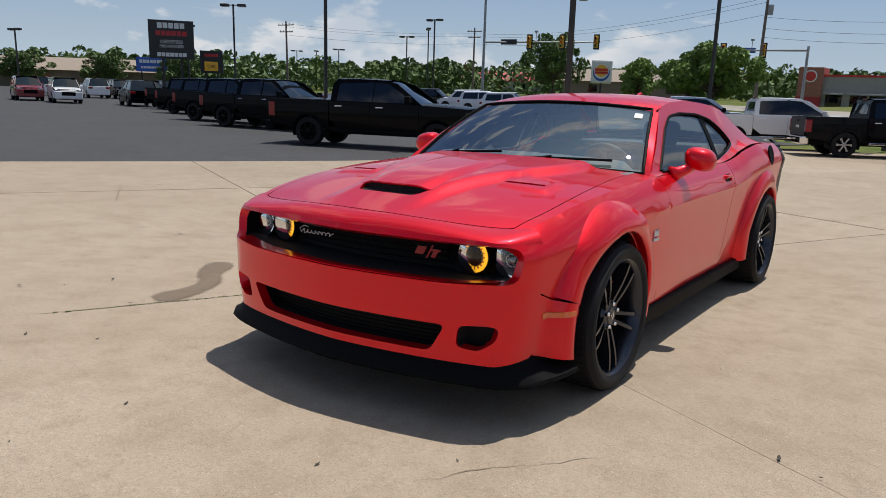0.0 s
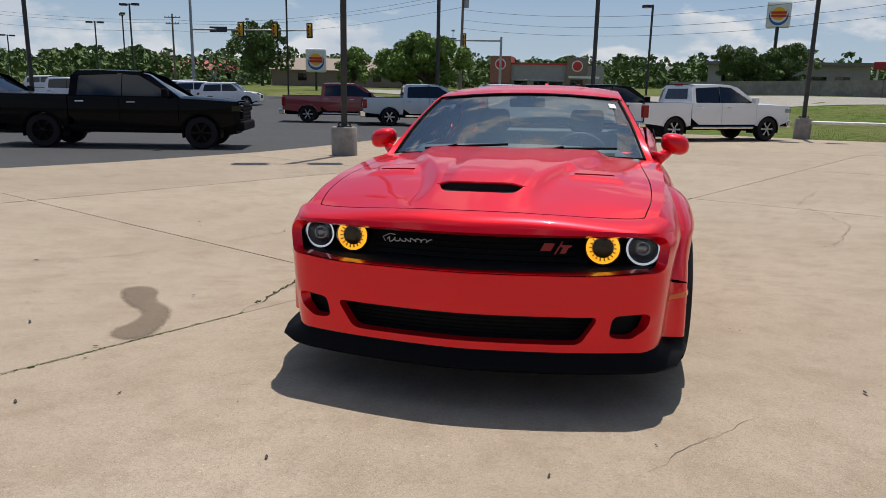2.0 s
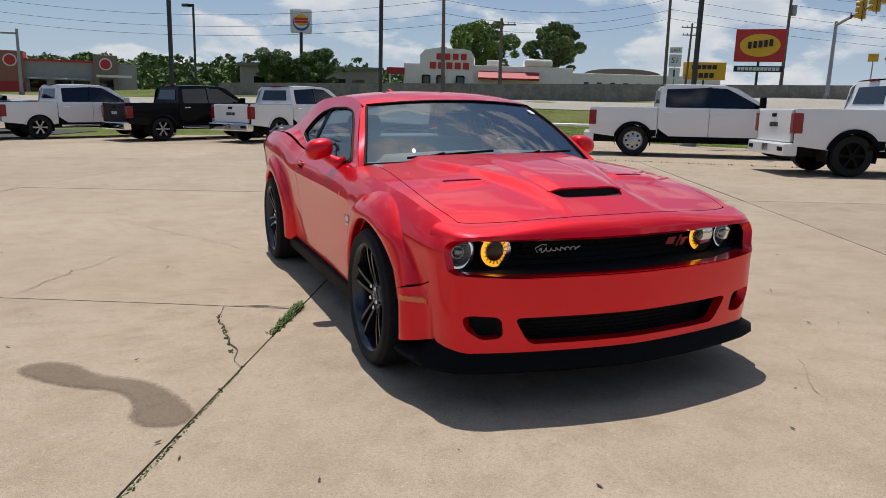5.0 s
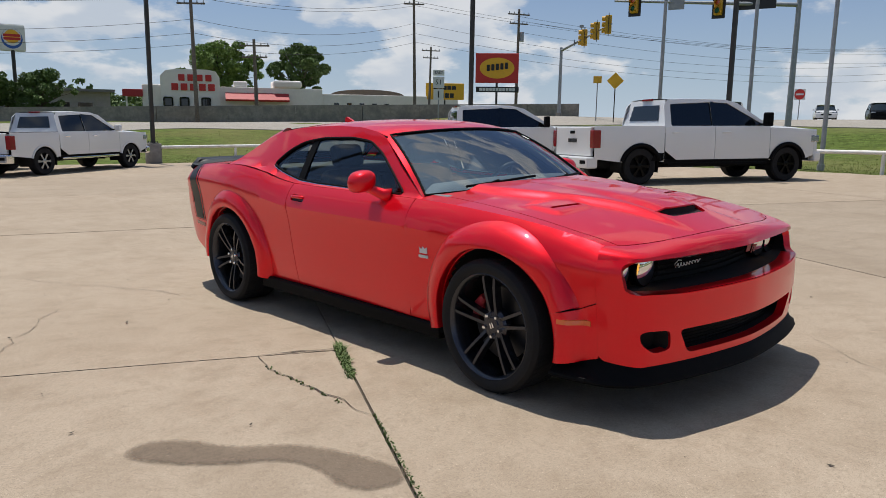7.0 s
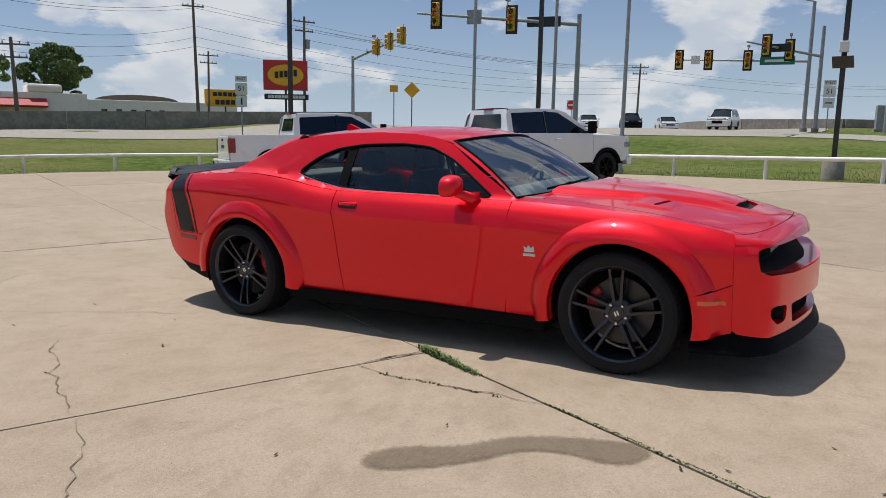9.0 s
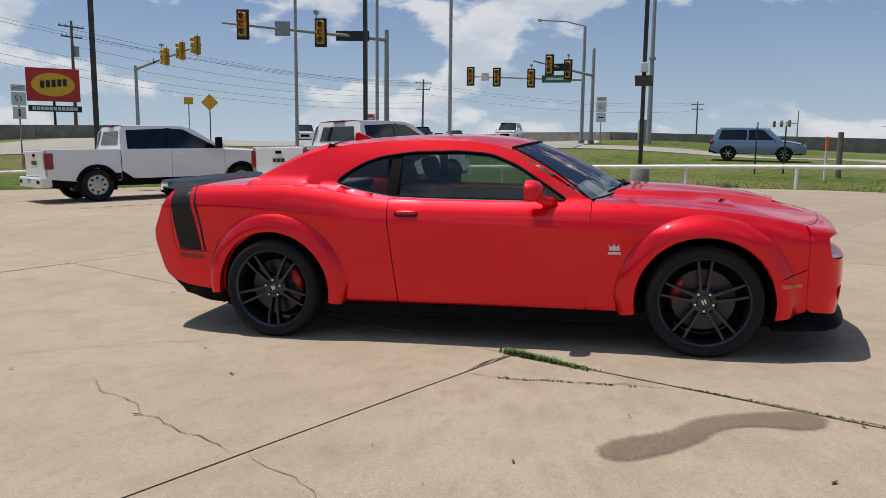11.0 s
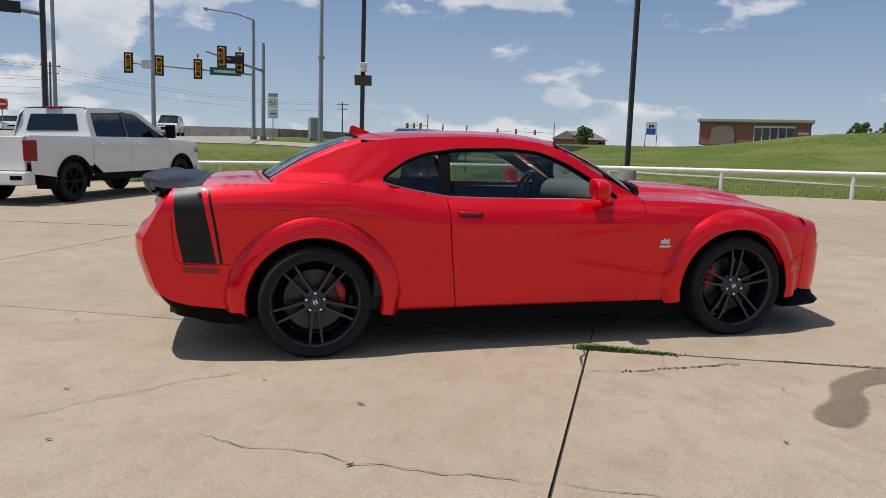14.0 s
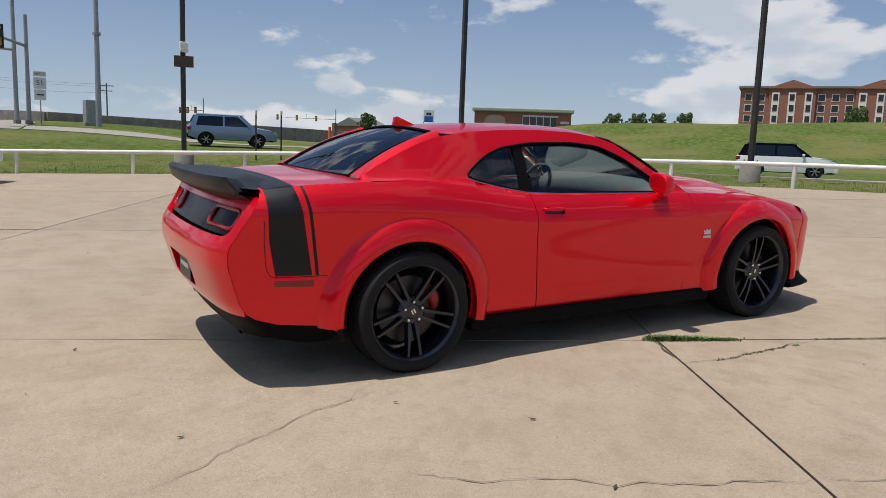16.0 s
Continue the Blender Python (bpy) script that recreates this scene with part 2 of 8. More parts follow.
AMBER = glow("lit_amber_ring", (1.0, 0.46, 0.02), 1.25)
AMBERLENS = mat("amber_marker_lens", (0.75, 0.13, 0.02), 0.25, vary=0.0, coat=1.0)
HALO = glow("lit_white_halo", (0.8, 0.84, 0.9), 0.6)
LAMPBOWL = mat("lamp_reflector", (0.35, 0.36, 0.37), 0.25, 0.9, vary=0.0)
POLEBLACK = mat("dark_painted_pole", (0.022, 0.021, 0.020), 0.55, vary=0.2, scale=3, stain=(0.06, 0.045, 0.035), stain_scale=2.0, stain_amount=0.5)
GALV = mat("galvanised_steel", (0.30, 0.31, 0.32), 0.5, 0.4, vary=0.15, scale=5)
WOODPOLE = mat("weathered_wood", (0.16, 0.13, 0.105), 0.9, vary=0.3, scale=8, bump=0.3, bump_scale=30)
WHITEPIPE = mat("white_painted_pipe", (0.74, 0.73, 0.70), 0.5, vary=0.1, scale=3, stain=(0.42, 0.36, 0.30), stain_scale=3, stain_amount=0.5)
SIGNALYELLOW = mat("signal_yellow", (0.62, 0.34, 0.02), 0.5, vary=0.08, scale=6)
SIGNBLACK = mat("sign_black", (0.012, 0.012, 0.013), 0.4, vary=0.05)
SIGNWHITE = mat("sign_white", (0.66, 0.66, 0.64), 0.5, vary=0.05, scale=3)
SIGNRED = mat("sign_red", (0.52, 0.025, 0.02), 0.5, vary=0.06, scale=3)
SIGNYELLOW = mat("sign_yellow", (0.80, 0.42, 0.02), 0.5, vary=0.05, scale=3)
SIGNBLUE = mat("sign_blue", (0.02, 0.09, 0.38), 0.5, vary=0.06, scale=3)
SIGNGREEN = mat("sign_green", (0.0, 0.15, 0.085), 0.5, vary=0.05, scale=3)
STUCCO = mat("cream_stucco", (0.78, 0.72, 0.67), 0.9, vary=0.06, scale=1.2, bump=0.15, bump_scale=30)
BRICK = mat("red_brown_brick", (0.30, 0.125, 0.09), 0.9, vary=0.18, scale=6)
TAN = mat("tan_cladding", (0.22, 0.165, 0.13), 0.85, vary=0.08, scale=2)
GREYWALL = mat("grey_cladding", (0.30, 0.285, 0.27), 0.85, vary=0.08, scale=2)
AWNRED = mat("red_awning", (0.36, 0.02, 0.025), 0.6, vary=0.08, scale=3)
ROOFGREY = mat("grey_shingle_roof", (0.16, 0.155, 0.15), 0.9, vary=0.15, scale=5)
ROOFGREEN = mat("green_metal_roof", (0.30, 0.36, 0.30), 0.6, vary=0.08, scale=2)
ROOFTAN = mat("tan_shingle_roof", (0.28, 0.225, 0.18), 0.9, vary=0.12, scale=4)
LEAF = mat("summer_leaf", (0.15, 0.225, 0.055), 0.7, vary=0.35, scale=0.9, spec=0.25)
LEAFDARK = mat("dark_leaf", (0.095, 0.145, 0.045), 0.7, vary=0.35, scale=0.9, spec=0.25)
BARK = mat("bark", (0.11, 0.085, 0.065), 0.95, vary=0.3, scale=7, bump=0.5, bump_scale=25)
CRACKDARK = mat("crack_grime", (0.055, 0.045, 0.034), 0.95, vary=0.4, scale=9)
WEED = mat("weed_leaf", (0.10, 0.15, 0.04), 0.8, vary=0.35, scale=8)
OIL = slab_material("damp_stain", (0.245, 0.185, 0.135), (0.165, 0.125, 0.09), 0.9)


def fade_out(m):
    """Lets a mark thin out towards its rim, through broken noise."""
    n, l = m.node_tree.nodes, m.node_tree.links
    at, no, ad, mr, tr, mx = (n.new(k) for k in ("ShaderNodeAttribute", "ShaderNodeTexNoise", "ShaderNodeMath", "ShaderNodeMapRange", "ShaderNodeBsdfTransparent", "ShaderNodeMixShader"))
    at.attribute_name = "edge"
    no.inputs["Scale"].default_value, no.inputs["Detail"].default_value, no.inputs["Roughness"].default_value = 30.0, 8.0, 0.75
    tc = n.new("ShaderNodeTexCoord")
    l.new(tc.outputs["Object"], no.inputs["Vector"])
    ad.operation = "MULTIPLY_ADD"
    l.new(no.outputs["Fac"], ad.inputs[0])
    ad.inputs[1].default_value = 0.09
    l.new(at.outputs["Fac"], ad.inputs[2])
    mr.inputs["From Min"].default_value, mr.inputs["From Max"].default_value, mr.inputs["To Max"].default_value = 0.045, 0.085, 0.8
    l.new(ad.outputs[0], mr.inputs["Value"])
    l.new(mr.outputs[0], mx.inputs[0])
    l.new(tr.outputs[0], mx.inputs[1])
    l.new(n["Principled BSDF"].outputs[0], mx.inputs[2])
    l.new(mx.outputs[0], n["Material Output"].inputs[0])


fade_out(OIL)
HAIRLINE = mat("hairline_crack", (0.17, 0.135, 0.10), 0.95, vary=0.4, scale=9)
DASH = mat("grey_dashboard", (0.13, 0.145, 0.155), 0.7, vary=0.12, scale=20)


# ---- helpers for meshes ----
def link(name, bm, material, parent=None, smooth=False, label=""):
    me = bpy.data.meshes.new(name)
    bm.normal_update()
    bm.to_mesh(me)
    bm.free()
    if smooth:
        me.shade_smooth() if smooth is True else me.set_sharp_from_angle(angle=radians(smooth))
        if smooth is not True:
            for p in me.polygons:
                p.use_smooth = True
    me.materials.append(material)
    ob = new(name, me)
    if parent:
        ob.parent = parent
    return tagged(ob, label)


def part(name, bm, material, parent, label="", smooth=False):
    return link(name, bm, material, parent, smooth, label)


def thing(name, m, label, category, group="", kind=""):
    ob = new(name)
    ob.empty_display_size = 0.2
    ob.matrix_world = m
    return tagged(ob, label, category, group, kind)


def box(bm, x0, x1, y0, y1, z0, z1, bevel=0.0, m=None):
    r = bmesh.ops.create_cube(bm, size=1.0)
    vs = r["verts"]
    for v in vs:
        v.co = Vector(((x0 + x1) / 2 + v.co.x * (x1 - x0), (y0 + y1) / 2 + v.co.y * (y1 - y0), (z0 + z1) / 2 + v.co.z * (z1 - z0)))
    if bevel > 0:
        es = list({e for v in vs for e in v.link_edges})
        r2 = bmesh.ops.bevel(bm, geom=es, offset=bevel, segments=2, affect="EDGES", profile=0.5)
        vs = list({v for f in r2["faces"] for v in f.verts} | {v for v in vs if v.is_valid})
    if m is not None:
        for v in vs:
            v.co = m @ v.co
    return bm


def boxm(*a, **k):
    return box(bmesh.new(), *a, **k)


def tube(bm, a, b, r0, r1=None, seg=12, cap=True):
    a, b = Vector(a), Vector(b)
    r1 = r0 if r1 is None else r1
    q = (b - a).to_track_quat("Z", "Y").to_matrix()
    rings = []
    for c, r in ((a, r0), (b, r1)):
        rings.append([bm.verts.new(c + q @ Vector((r * math.cos(2 * math.pi * k / seg), r * math.sin(2 * math.pi * k / seg), 0))) for k in range(seg)])
    for k in range(seg):
        bm.faces.new((rings[0][k], rings[0][(k + 1) % seg], rings[1][(k + 1) % seg], rings[1][k]))
    if cap:
        bm.faces.new(rings[0][::-1])
        bm.faces.new(rings[1])
    return bm


def tubem(*a, **k):
    return tube(bmesh.new(), *a, **k)


def sweep(bm, pts, r, seg=8):
    """A round bar along a line of points."""
    pts = [Vector(p) for p in pts]
    rings = []
    for i, p in enumerate(pts):
        d = (pts[min(i + 1, len(pts) - 1)] - pts[max(i - 1, 0)]).normalized()
        q = d.to_track_quat("Z", "Y").to_matrix()
        rr = r[i] if isinstance(r, (list, tuple)) else r
        rings.append([bm.verts.new(p + q @ Vector((rr * math.cos(2 * math.pi * k / seg), rr * math.sin(2 * math.pi * k / seg), 0))) for k in range(seg)])
    for u, v in zip(rings, rings[1:]):
        for k in range(seg):
            bm.faces.new((u[k], u[(k + 1) % seg], v[(k + 1) % seg], v[k]))
    bm.faces.new(rings[0][::-1])
    bm.faces.new(rings[-1])
    return bm


def lathe(bm, prof, seg=32, m=None, close=False):
    """A profile of (radius, height) turned about the local z axis."""
    rings = []
    for r, h in prof:
        ring = []
        for k in range(seg):
            a = 2 * math.pi * k / seg
            c = Vector((r * math.cos(a), r * math.sin(a), h))
            ring.append(bm.verts.new(m @ c if m is not None else c))
        rings.append(ring)
    for u, v in zip(rings, rings[1:]):
        for k in range(seg):
            bm.faces.new((u[k], u[(k + 1) % seg], v[(k + 1) % seg], v[k]))
    if close:
        bm.faces.new(rings[0][::-1])
        bm.faces.new(rings[-1])
    return bm


def extrude_outline(bm, pts, fn, depth):
    """A flat outline of (u, v) made into a plate: fn maps (u, v, w) to space, w runs from 0 to depth."""
    lo = [bm.verts.new(fn(u, v, 0)) for u, v in pts]
    hi = [bm.verts.new(fn(u, v, depth)) for u, v in pts]
    bm.faces.new(lo[::-1])
    bm.faces.new(hi)
    for k in range(len(pts)):
        bm.faces.new((lo[k], lo[(k + 1) % len(pts)], hi[(k + 1) % len(pts)], hi[k]))
    return bm


def smoothstep(a, b, v):
    t = min(1.0, max(0.0, (v - a) / (b - a)))
    return t * t * (3 - 2 * t)


def spline(xs, ys, v):
    """Smooth interpolation through knots (monotone cubic)."""
    n = len(xs)
    if v <= xs[0]:
        return ys[0]
    if v >= xs[-1]:
        return ys[-1]
    i = 0
    while xs[i + 1] < v:
        i += 1
    d = [(ys[k + 1] - ys[k]) / (xs[k + 1] - xs[k]) for k in range(n - 1)]

    def slope(k):
        if k == 0:
            return d[0]
        if k == n - 1:
            return d[-1]
        return 0.0 if d[k - 1] * d[k] <= 0 else 2 * d[k - 1] * d[k] / (d[k - 1] + d[k])

    h = xs[i + 1] - xs[i]
    t = (v - xs[i]) / h
    return ys[i] * (1 + 2 * t) * (1 - t) ** 2 + slope(i) * h * t * (1 - t) ** 2 + ys[i + 1] * t * t * (3 - 2 * t) + slope(i + 1) * h * t * t * (t - 1)


# ---- ground ----
# edge of the lot at the white rail, from the north round to the south
RAIL = [(6.9, 24.6), (11.0, 23.6), (15.2, 20.2), (18.2, 14.5), (19.6, 8.0), (19.2, 4.0), (18.0, 0.5), (17.0, -3.0), (15.6, -5.6), (13.0, -8.6), (10.4, -11.2), (8.0, -13.7), (3.0, -16.8)]
# the whole edge of the level lots, west round to the south
EDGE = [(-200, 100), (-95, 64), (-40, 47), (-20, 37.5), (-8, 35.0), (-3, 31.5), (1, 27.8), (4.5, 26.4)] + RAIL + [(-2, -18.3), (-14, -22.3), (-30, -24.5), (-200, -32)]
# heights of the land outside the lot
HILLS = [(22, 36, 0.65), (26, 42, 1.0), (18, 54, 0.8), (43, 38, 1.7), (47, 47, 1.6), (41, 11, 1.25), (52, 14, 1.75), (55, 4, 1.6), (60, 1, 2.1),
         (43, -12, 0.8), (31, -10, 0.6), (33, -21, 0.3), (18, -27, 0.2), (24, -6, 0.1), (76, -22, 0.9), (71, -76, 5.1), (52, -91, 5.7), (103, -48, 2.9), (30, 85, 1.8),
         (0, 42, -0.4), (-16, 56, -0.2), (-40, 70, 0.0), (-10, 105, -0.8), (12, 80, 0.9), (-90, 100, -0.8)]


def lot_z(x, y):
    # the slabs have settled a little where the car stands
    dip = 0.012 * math.exp(-(x / 1.7) ** 4 - (y / 2.7) ** 4)
    return 0.15 * math.tanh(0.0172 * x / 0.15) - 1.0 * math.tanh(0.0255 * y / 1.0) - dip


def outside(x, y):
    """Metres beyond the rail; negative on the lot."""
    best, sign = 1e9, -1
    for (ax, ay), (bx, by) in zip(EDGE, EDGE[1:]):
        t = min(1, max(0, ((x - ax) * (bx - ax) + (y - ay) * (by - ay)) / ((bx - ax) ** 2 + (by - ay) ** 2)))
        d = math.hypot(x - ax - t * (bx - ax), y - ay - t * (by - ay))
        if d < best:
            best, sign = d, (bx - ax) * (y - ay) - (by - ay) * (x - ax)
    return best if sign > 0 else -best


def hill_z(x, y):
    a = b = 0.0
    for hx, hy, hz in HILLS:
        w = 1.0 / ((x - hx) ** 2 + (y - hy) ** 2 + 16) ** 1.7
        a, b = a + w * hz, b + w
    return a / b


def ground_z(x, y):
    o = outside(x, y)
    lot = lot_z(x, y)
    if o <= 0.3:
        return lot
    return lot + (hill_z(x, y) - lot) * smoothstep(0.5, 22, o)


# ---- flat outlines filled with a fine mesh ----
def inside(p, poly):
    x, y = p
    hit = False
    for (ax, ay), (bx, by) in zip(poly, poly[1:] + poly[:1]):
        if (ay > y) != (by > y) and x < (bx - ax) * (y - ay) / (by - ay) + ax:
            hit = not hit
    return hit


def dense(poly, step):
    out = []
    for a, b in zip(poly, poly[1:] + poly[:1]):
        k = max(1, math.ceil(math.dist(a, b) / step))
        out += [(a[0] + (b[0] - a[0]) * i / k, a[1] + (b[1] - a[1]) * i / k) for i in range(k)]
    return out


def round_corners(poly, r, n=4):
    """Rounds every corner of an outline with a quadratic bend of reach r."""
    out = []
    for i, p in enumerate(poly):
        a, c = Vector(poly[i - 1]), Vector(poly[(i + 1) % len(poly)])
        p = Vector(p)
        ra, rc = min(r, (a - p).length * 0.45), min(r, (c - p).length * 0.45)
        s, e = p + (a - p).normalized() * ra, p + (c - p).normalized() * rc
        for k in range(n + 1):
            t = k / n
            out.append(tuple((1 - t) ** 2 * s + 2 * t * (1 - t) * p + t * t * e))
    return out


def fill(outline, holes, step, sy=None, line=()):
    """Triangles over an outline with holes: list of (u, v) and of index triples."""
    sy = sy or step
    outline = dense(outline, step)
    holes = [dense(h, step) for h in holes]
    pts, edges = [], []
    for loop in [outline, *holes]:
        o = len(pts)
        pts += loop
        edges += [(o + i, o + (i + 1) % len(loop)) for i in range(len(loop))]
    if line:
        o = len(pts)
        pts += line
        edges += [(o + i, o + i + 1) for i in range(len(line) - 1)]
    edge_pts = np.array(pts)
    us, vs = [p[0] for p in outline], [p[1] for p in outline]
    nu, nv = int((max(us) - min(us)) / step) + 1, int((max(vs) - min(vs)) / sy) + 1
    for i in range(nu):
        for j in range(nv):
            p = (min(us) + (i + 0.5) * step, min(vs) + (j + 0.5) * sy)
            if not inside(p, outline) or any(inside(p, h) for h in holes):
                continue
            if np.min(np.abs(edge_pts - p).max(axis=1)) < 0.4 * min(step, sy):
                continue
            pts.append(p)
    v, _, f, *_ = delaunay_2d_cdt([Vector(p) for p in pts], edges, [], 0, 1e-6)
    tris = []
    for t in f:
        c = ((v[t[0]][0] + v[t[1]][0] + v[t[2]][0]) / 3, (v[t[0]][1] + v[t[1]][1] + v[t[2]][1]) / 3)
        if inside(c, outline) and not any(inside(c, h) for h in holes):
            tris.append(t)
    return v, tris


def sheet(outline, holes, step, fn, thick=0.0, flip=False, sy=None, line=()):
    """A filled outline carried into space by fn(u, v), with a folded-in rim of depth thick along its normals."""
    v, tris = fill(outline, holes, step, sy, line)
    bm = bmesh.new()
    bv = [bm.verts.new(fn(p[0], p[1])) for p in v]
    for t in tris:
        idx = t[::-1] if flip else t
        bm.faces.new([bv[i] for i in idx])
    if line:
        on = [bv[i] for i, p in enumerate(v) if abs(float(np.interp(p[0], [q[0] for q in line], [q[1] for q in line])) - p[1]) < 1e-4 and line[0][0] - 1e-4 < p[0] < line[-1][0] + 1e-4]
        keep = set(on)
        for w in on:
            for e in w.link_edges:
                if e.other_vert(w) in keep:
                    e.smooth = False
    for w in [w for w in bm.verts if not w.link_faces]:
        bm.verts.remove(w)
    bm.normal_update()
    if thick:
        rim = [e for e in bm.edges if e.is_boundary]
        r = bmesh.ops.extrude_edge_only(bm, edges=rim)
        moved = {}
        for g in r["geom"]:
            if isinstance(g, bmesh.types.BMVert):
                moved[g] = 1
        for g in moved:
            src = [e.other_vert(g) for e in g.link_edges if e.other_vert(g) not in moved]
            if src:
                n = Vector((0, 0, 0))
                for f in src[0].link_faces:
                    if all(w not in moved for w in f.verts):
                        n += f.normal
                if n.length > 0:
                    g.co = src[0].co - n.normalized() * thick
    return bm


def smooth_sheet(name, bm, material, parent, label=""):
    folds = [i for i, e in enumerate(bm.edges) if not e.smooth]
    ob = part(name, bm, material, parent, label)
    ob.data.set_sharp_from_angle(angle=radians(40))
    for p in ob.data.polygons:
        p.use_smooth = True
    for i in folds:
        ob.data.edges[i].use_edge_sharp = True
    return ob


# ---- the land: one sheet out to the horizon ----
def land():
    def axis(lo, hi, centre, near, far_step):
        out, v, s = [], centre, near
        while v < hi:
            out.append(v)
            if abs(v - centre) > 45:
                s = min(s * 1.18, far_step)
            v += s
        out.append(hi)
        v, s = centre - near, near
        while v > lo:
            out.insert(0, v)
            if abs(v - centre) > 45:
                s = min(s * 1.18, far_step)
            v -= s
        out.insert(0, lo)
        return out

    xs, ys = axis(-2600, 2600, 10, 1.0, 260), axis(-2600, 2600, 5, 1.0, 260)
    bm = bmesh.new()
    rows = [[bm.verts.new((x, y, ground_z(x, y) - 0.03)) for x in xs] for y in ys]
    for a, b in zip(rows, rows[1:]):
        for i in range(len(xs) - 1):
            bm.faces.new((a[i], a[i + 1], b[i + 1], b[i]))
    ob = link("ground", bm, GRASS, smooth=True)
    tagged(ob, "mown patchy green grass land running to the horizon", "ground", kind="structure")


def drape(name, outline, material, lift, step, label, category, holes=(), kind="structure"):
    bm = sheet(outline, list(holes), step, lambda x, y: Vector((x, y, ground_z(x, y) + lift)), 0.06)
    ob = link(name, bm, material, smooth=30)
    return tagged(ob, label, category, kind=kind)


land()
# line where the concrete apron meets the asphalt
SEAM = [(-14.6, -8.0), (-12.9, -1.0), (-12.0, 1.7), (-10.4, 4.9), (-9.2, 7.5), (-8.0, 11.2), (-7.6, 13.5), (-7.1, 18.0), (-6.6, 23.0), (-6.3, 26.0)]
LOT_N = [(6.8, 24.9), (4.0, 26.2), (0.0, 26.6)]
APRON = SEAM + LOT_N[::-1] + RAIL + [(-2.0, -18.0), (-14.0, -22.0), (-30.0, -24.0), (-30.0, -12.0)]
drape("asphalt_lot", SEAM + [(-4.0, 31.0), (-8.0, 34.0), (-15.0, 44.0), (-26.0, 55.0), (-50.0, 68.0), (-95.0, 80.0), (-120.0, 40.0), (-120.0, -30.0), (-60.0, -30.0), (-30.5, -11.9)], ASPHALT, -0.004, 2.5,
      "dark grey asphalt car lot with faint seams", "car lot")


def clip_poly(poly, a, b, c):
    """Keeps the part of an outline where a*x + b*y <= c."""
    out = []
    for p, q in zip(poly, poly[1:] + poly[:1]):
        dp, dq = a * p[0] + b * p[1] - c, a * q[0] + b * q[1] - c
        if dp <= 0:
            out.append(p)
        if (dp < 0 < dq) or (dq < 0 < dp):
            t = dp / (dp - dq)
            out.append((p[0] + t * (q[0] - p[0]), p[1] + t * (q[1] - p[1])))
    return out


def apron():
    """Cast slabs in a slanting grid, with dirty open joints between them."""
    base = drape("apron", APRON, CRACKDARK, -0.022, 1.2, "pale tan concrete apron of large slabs with open joints and cracks", "concrete apron")
    u = (math.sin(radians(65.0)), -math.cos(radians(65.0)))     # across the joints that run under the car
    v = (math.sin(radians(27.0)), math.cos(radians(27.0)))      # across the joints that pass its front wheel
    gap = 0.0055
    # joint lines: distances along both directions
    us = [-43.6, -37.5, -31.4, -25.3, -19.2, -13.1, -7.0, -0.88, 4.0, 9.8, 15.6, 21.7, 27.8, 33.9]
    vs = [-37.4, -31.3, -25.2, -19.1, -13.0, -6.9, -0.79, 5.6, 11.7, 17.8, 23.9, 30.0, 36.1]
    for i in range(len(us) - 1):
        for j in range(len(vs) - 1):
            cell = APRON
            g2 = gap * (0.7 + 0.9 * random.random())
            for d, lo, hi in ((u, us[i], us[i + 1]), (v, vs[j], vs[j + 1])):
                cell = clip_poly(cell, d[0], d[1], hi - g2) if cell else cell
                cell = clip_poly(cell, -d[0], -d[1], -(lo + g2)) if cell else cell
            if len(cell) < 3:
                continue
            area = abs(sum(p[0] * q[1] - q[0] * p[1] for p, q in zip(cell, cell[1:] + cell[:1]))) / 2
            if area < 0.3:
                continue
            lift = random.uniform(-0.004, 0.0)
            bm = sheet(cell, [], 1.0, lambda x, y: Vector((x, y, ground_z(x, y) + lift)), 0.03)
            ob = link("slab", bm, CONCRETE, base)
            ob.data.set_sharp_from_angle(angle=radians(30))
            for p in ob.data.polygons:
                p.use_smooth = True


apron()


# ---- the red coupe: x to its left, nose towards -y, ground at z = 0 ----
FRONT_AXLE, REAR_AXLE, WHEEL_R = -1.478, 1.480, 0.346
ARCH_Z = 0.330


def half_width(y, z):
    """Outer face of the body side."""
    w = spline([-2.16, -1.9, -1.45, -0.9, 0.0, 0.6, 1.0, 1.5, 2.0, 2.3, 2.5, 2.6], [0.876, 0.918, 0.942, 0.948, 0.935, 0.935, 0.943, 0.95, 0.935, 0.905, 0.86, 0.82], y)
    c, s = crease_z(y), shoulder_z(y)
    if z >= c:
        t = min(1.3, (z - c) / max(0.02, s - c))
        return w - 0.042 * t - 0.050 * t ** 3
    d = c - z
    return w - 0.024 * (1 - math.exp(-d / 0.10)) - 0.020 * d - 0.035 * (d / 0.6) ** 3


def crease_z(y):
    return spline([-2.3, -1.87, -0.8, 0.58, 1.0, 1.5, 2.0, 2.6], [0.70, 0.72, 0.80, 0.82, 0.865, 0.915, 0.94, 0.93], y)


def shoulder_z(y):
    return spline([-2.2, -2.0, -1.5, -0.8, 0.0, 0.6, 0.85, 1.05, 1.5, 2.0, 2.35, 2.6], [0.775, 0.838, 0.915, 0.957, 0.966, 0.978, 1.006, 1.045, 1.088, 1.08, 1.05, 1.01], y)


def edge_x(y):
    return half_width(y, shoulder_z(y))


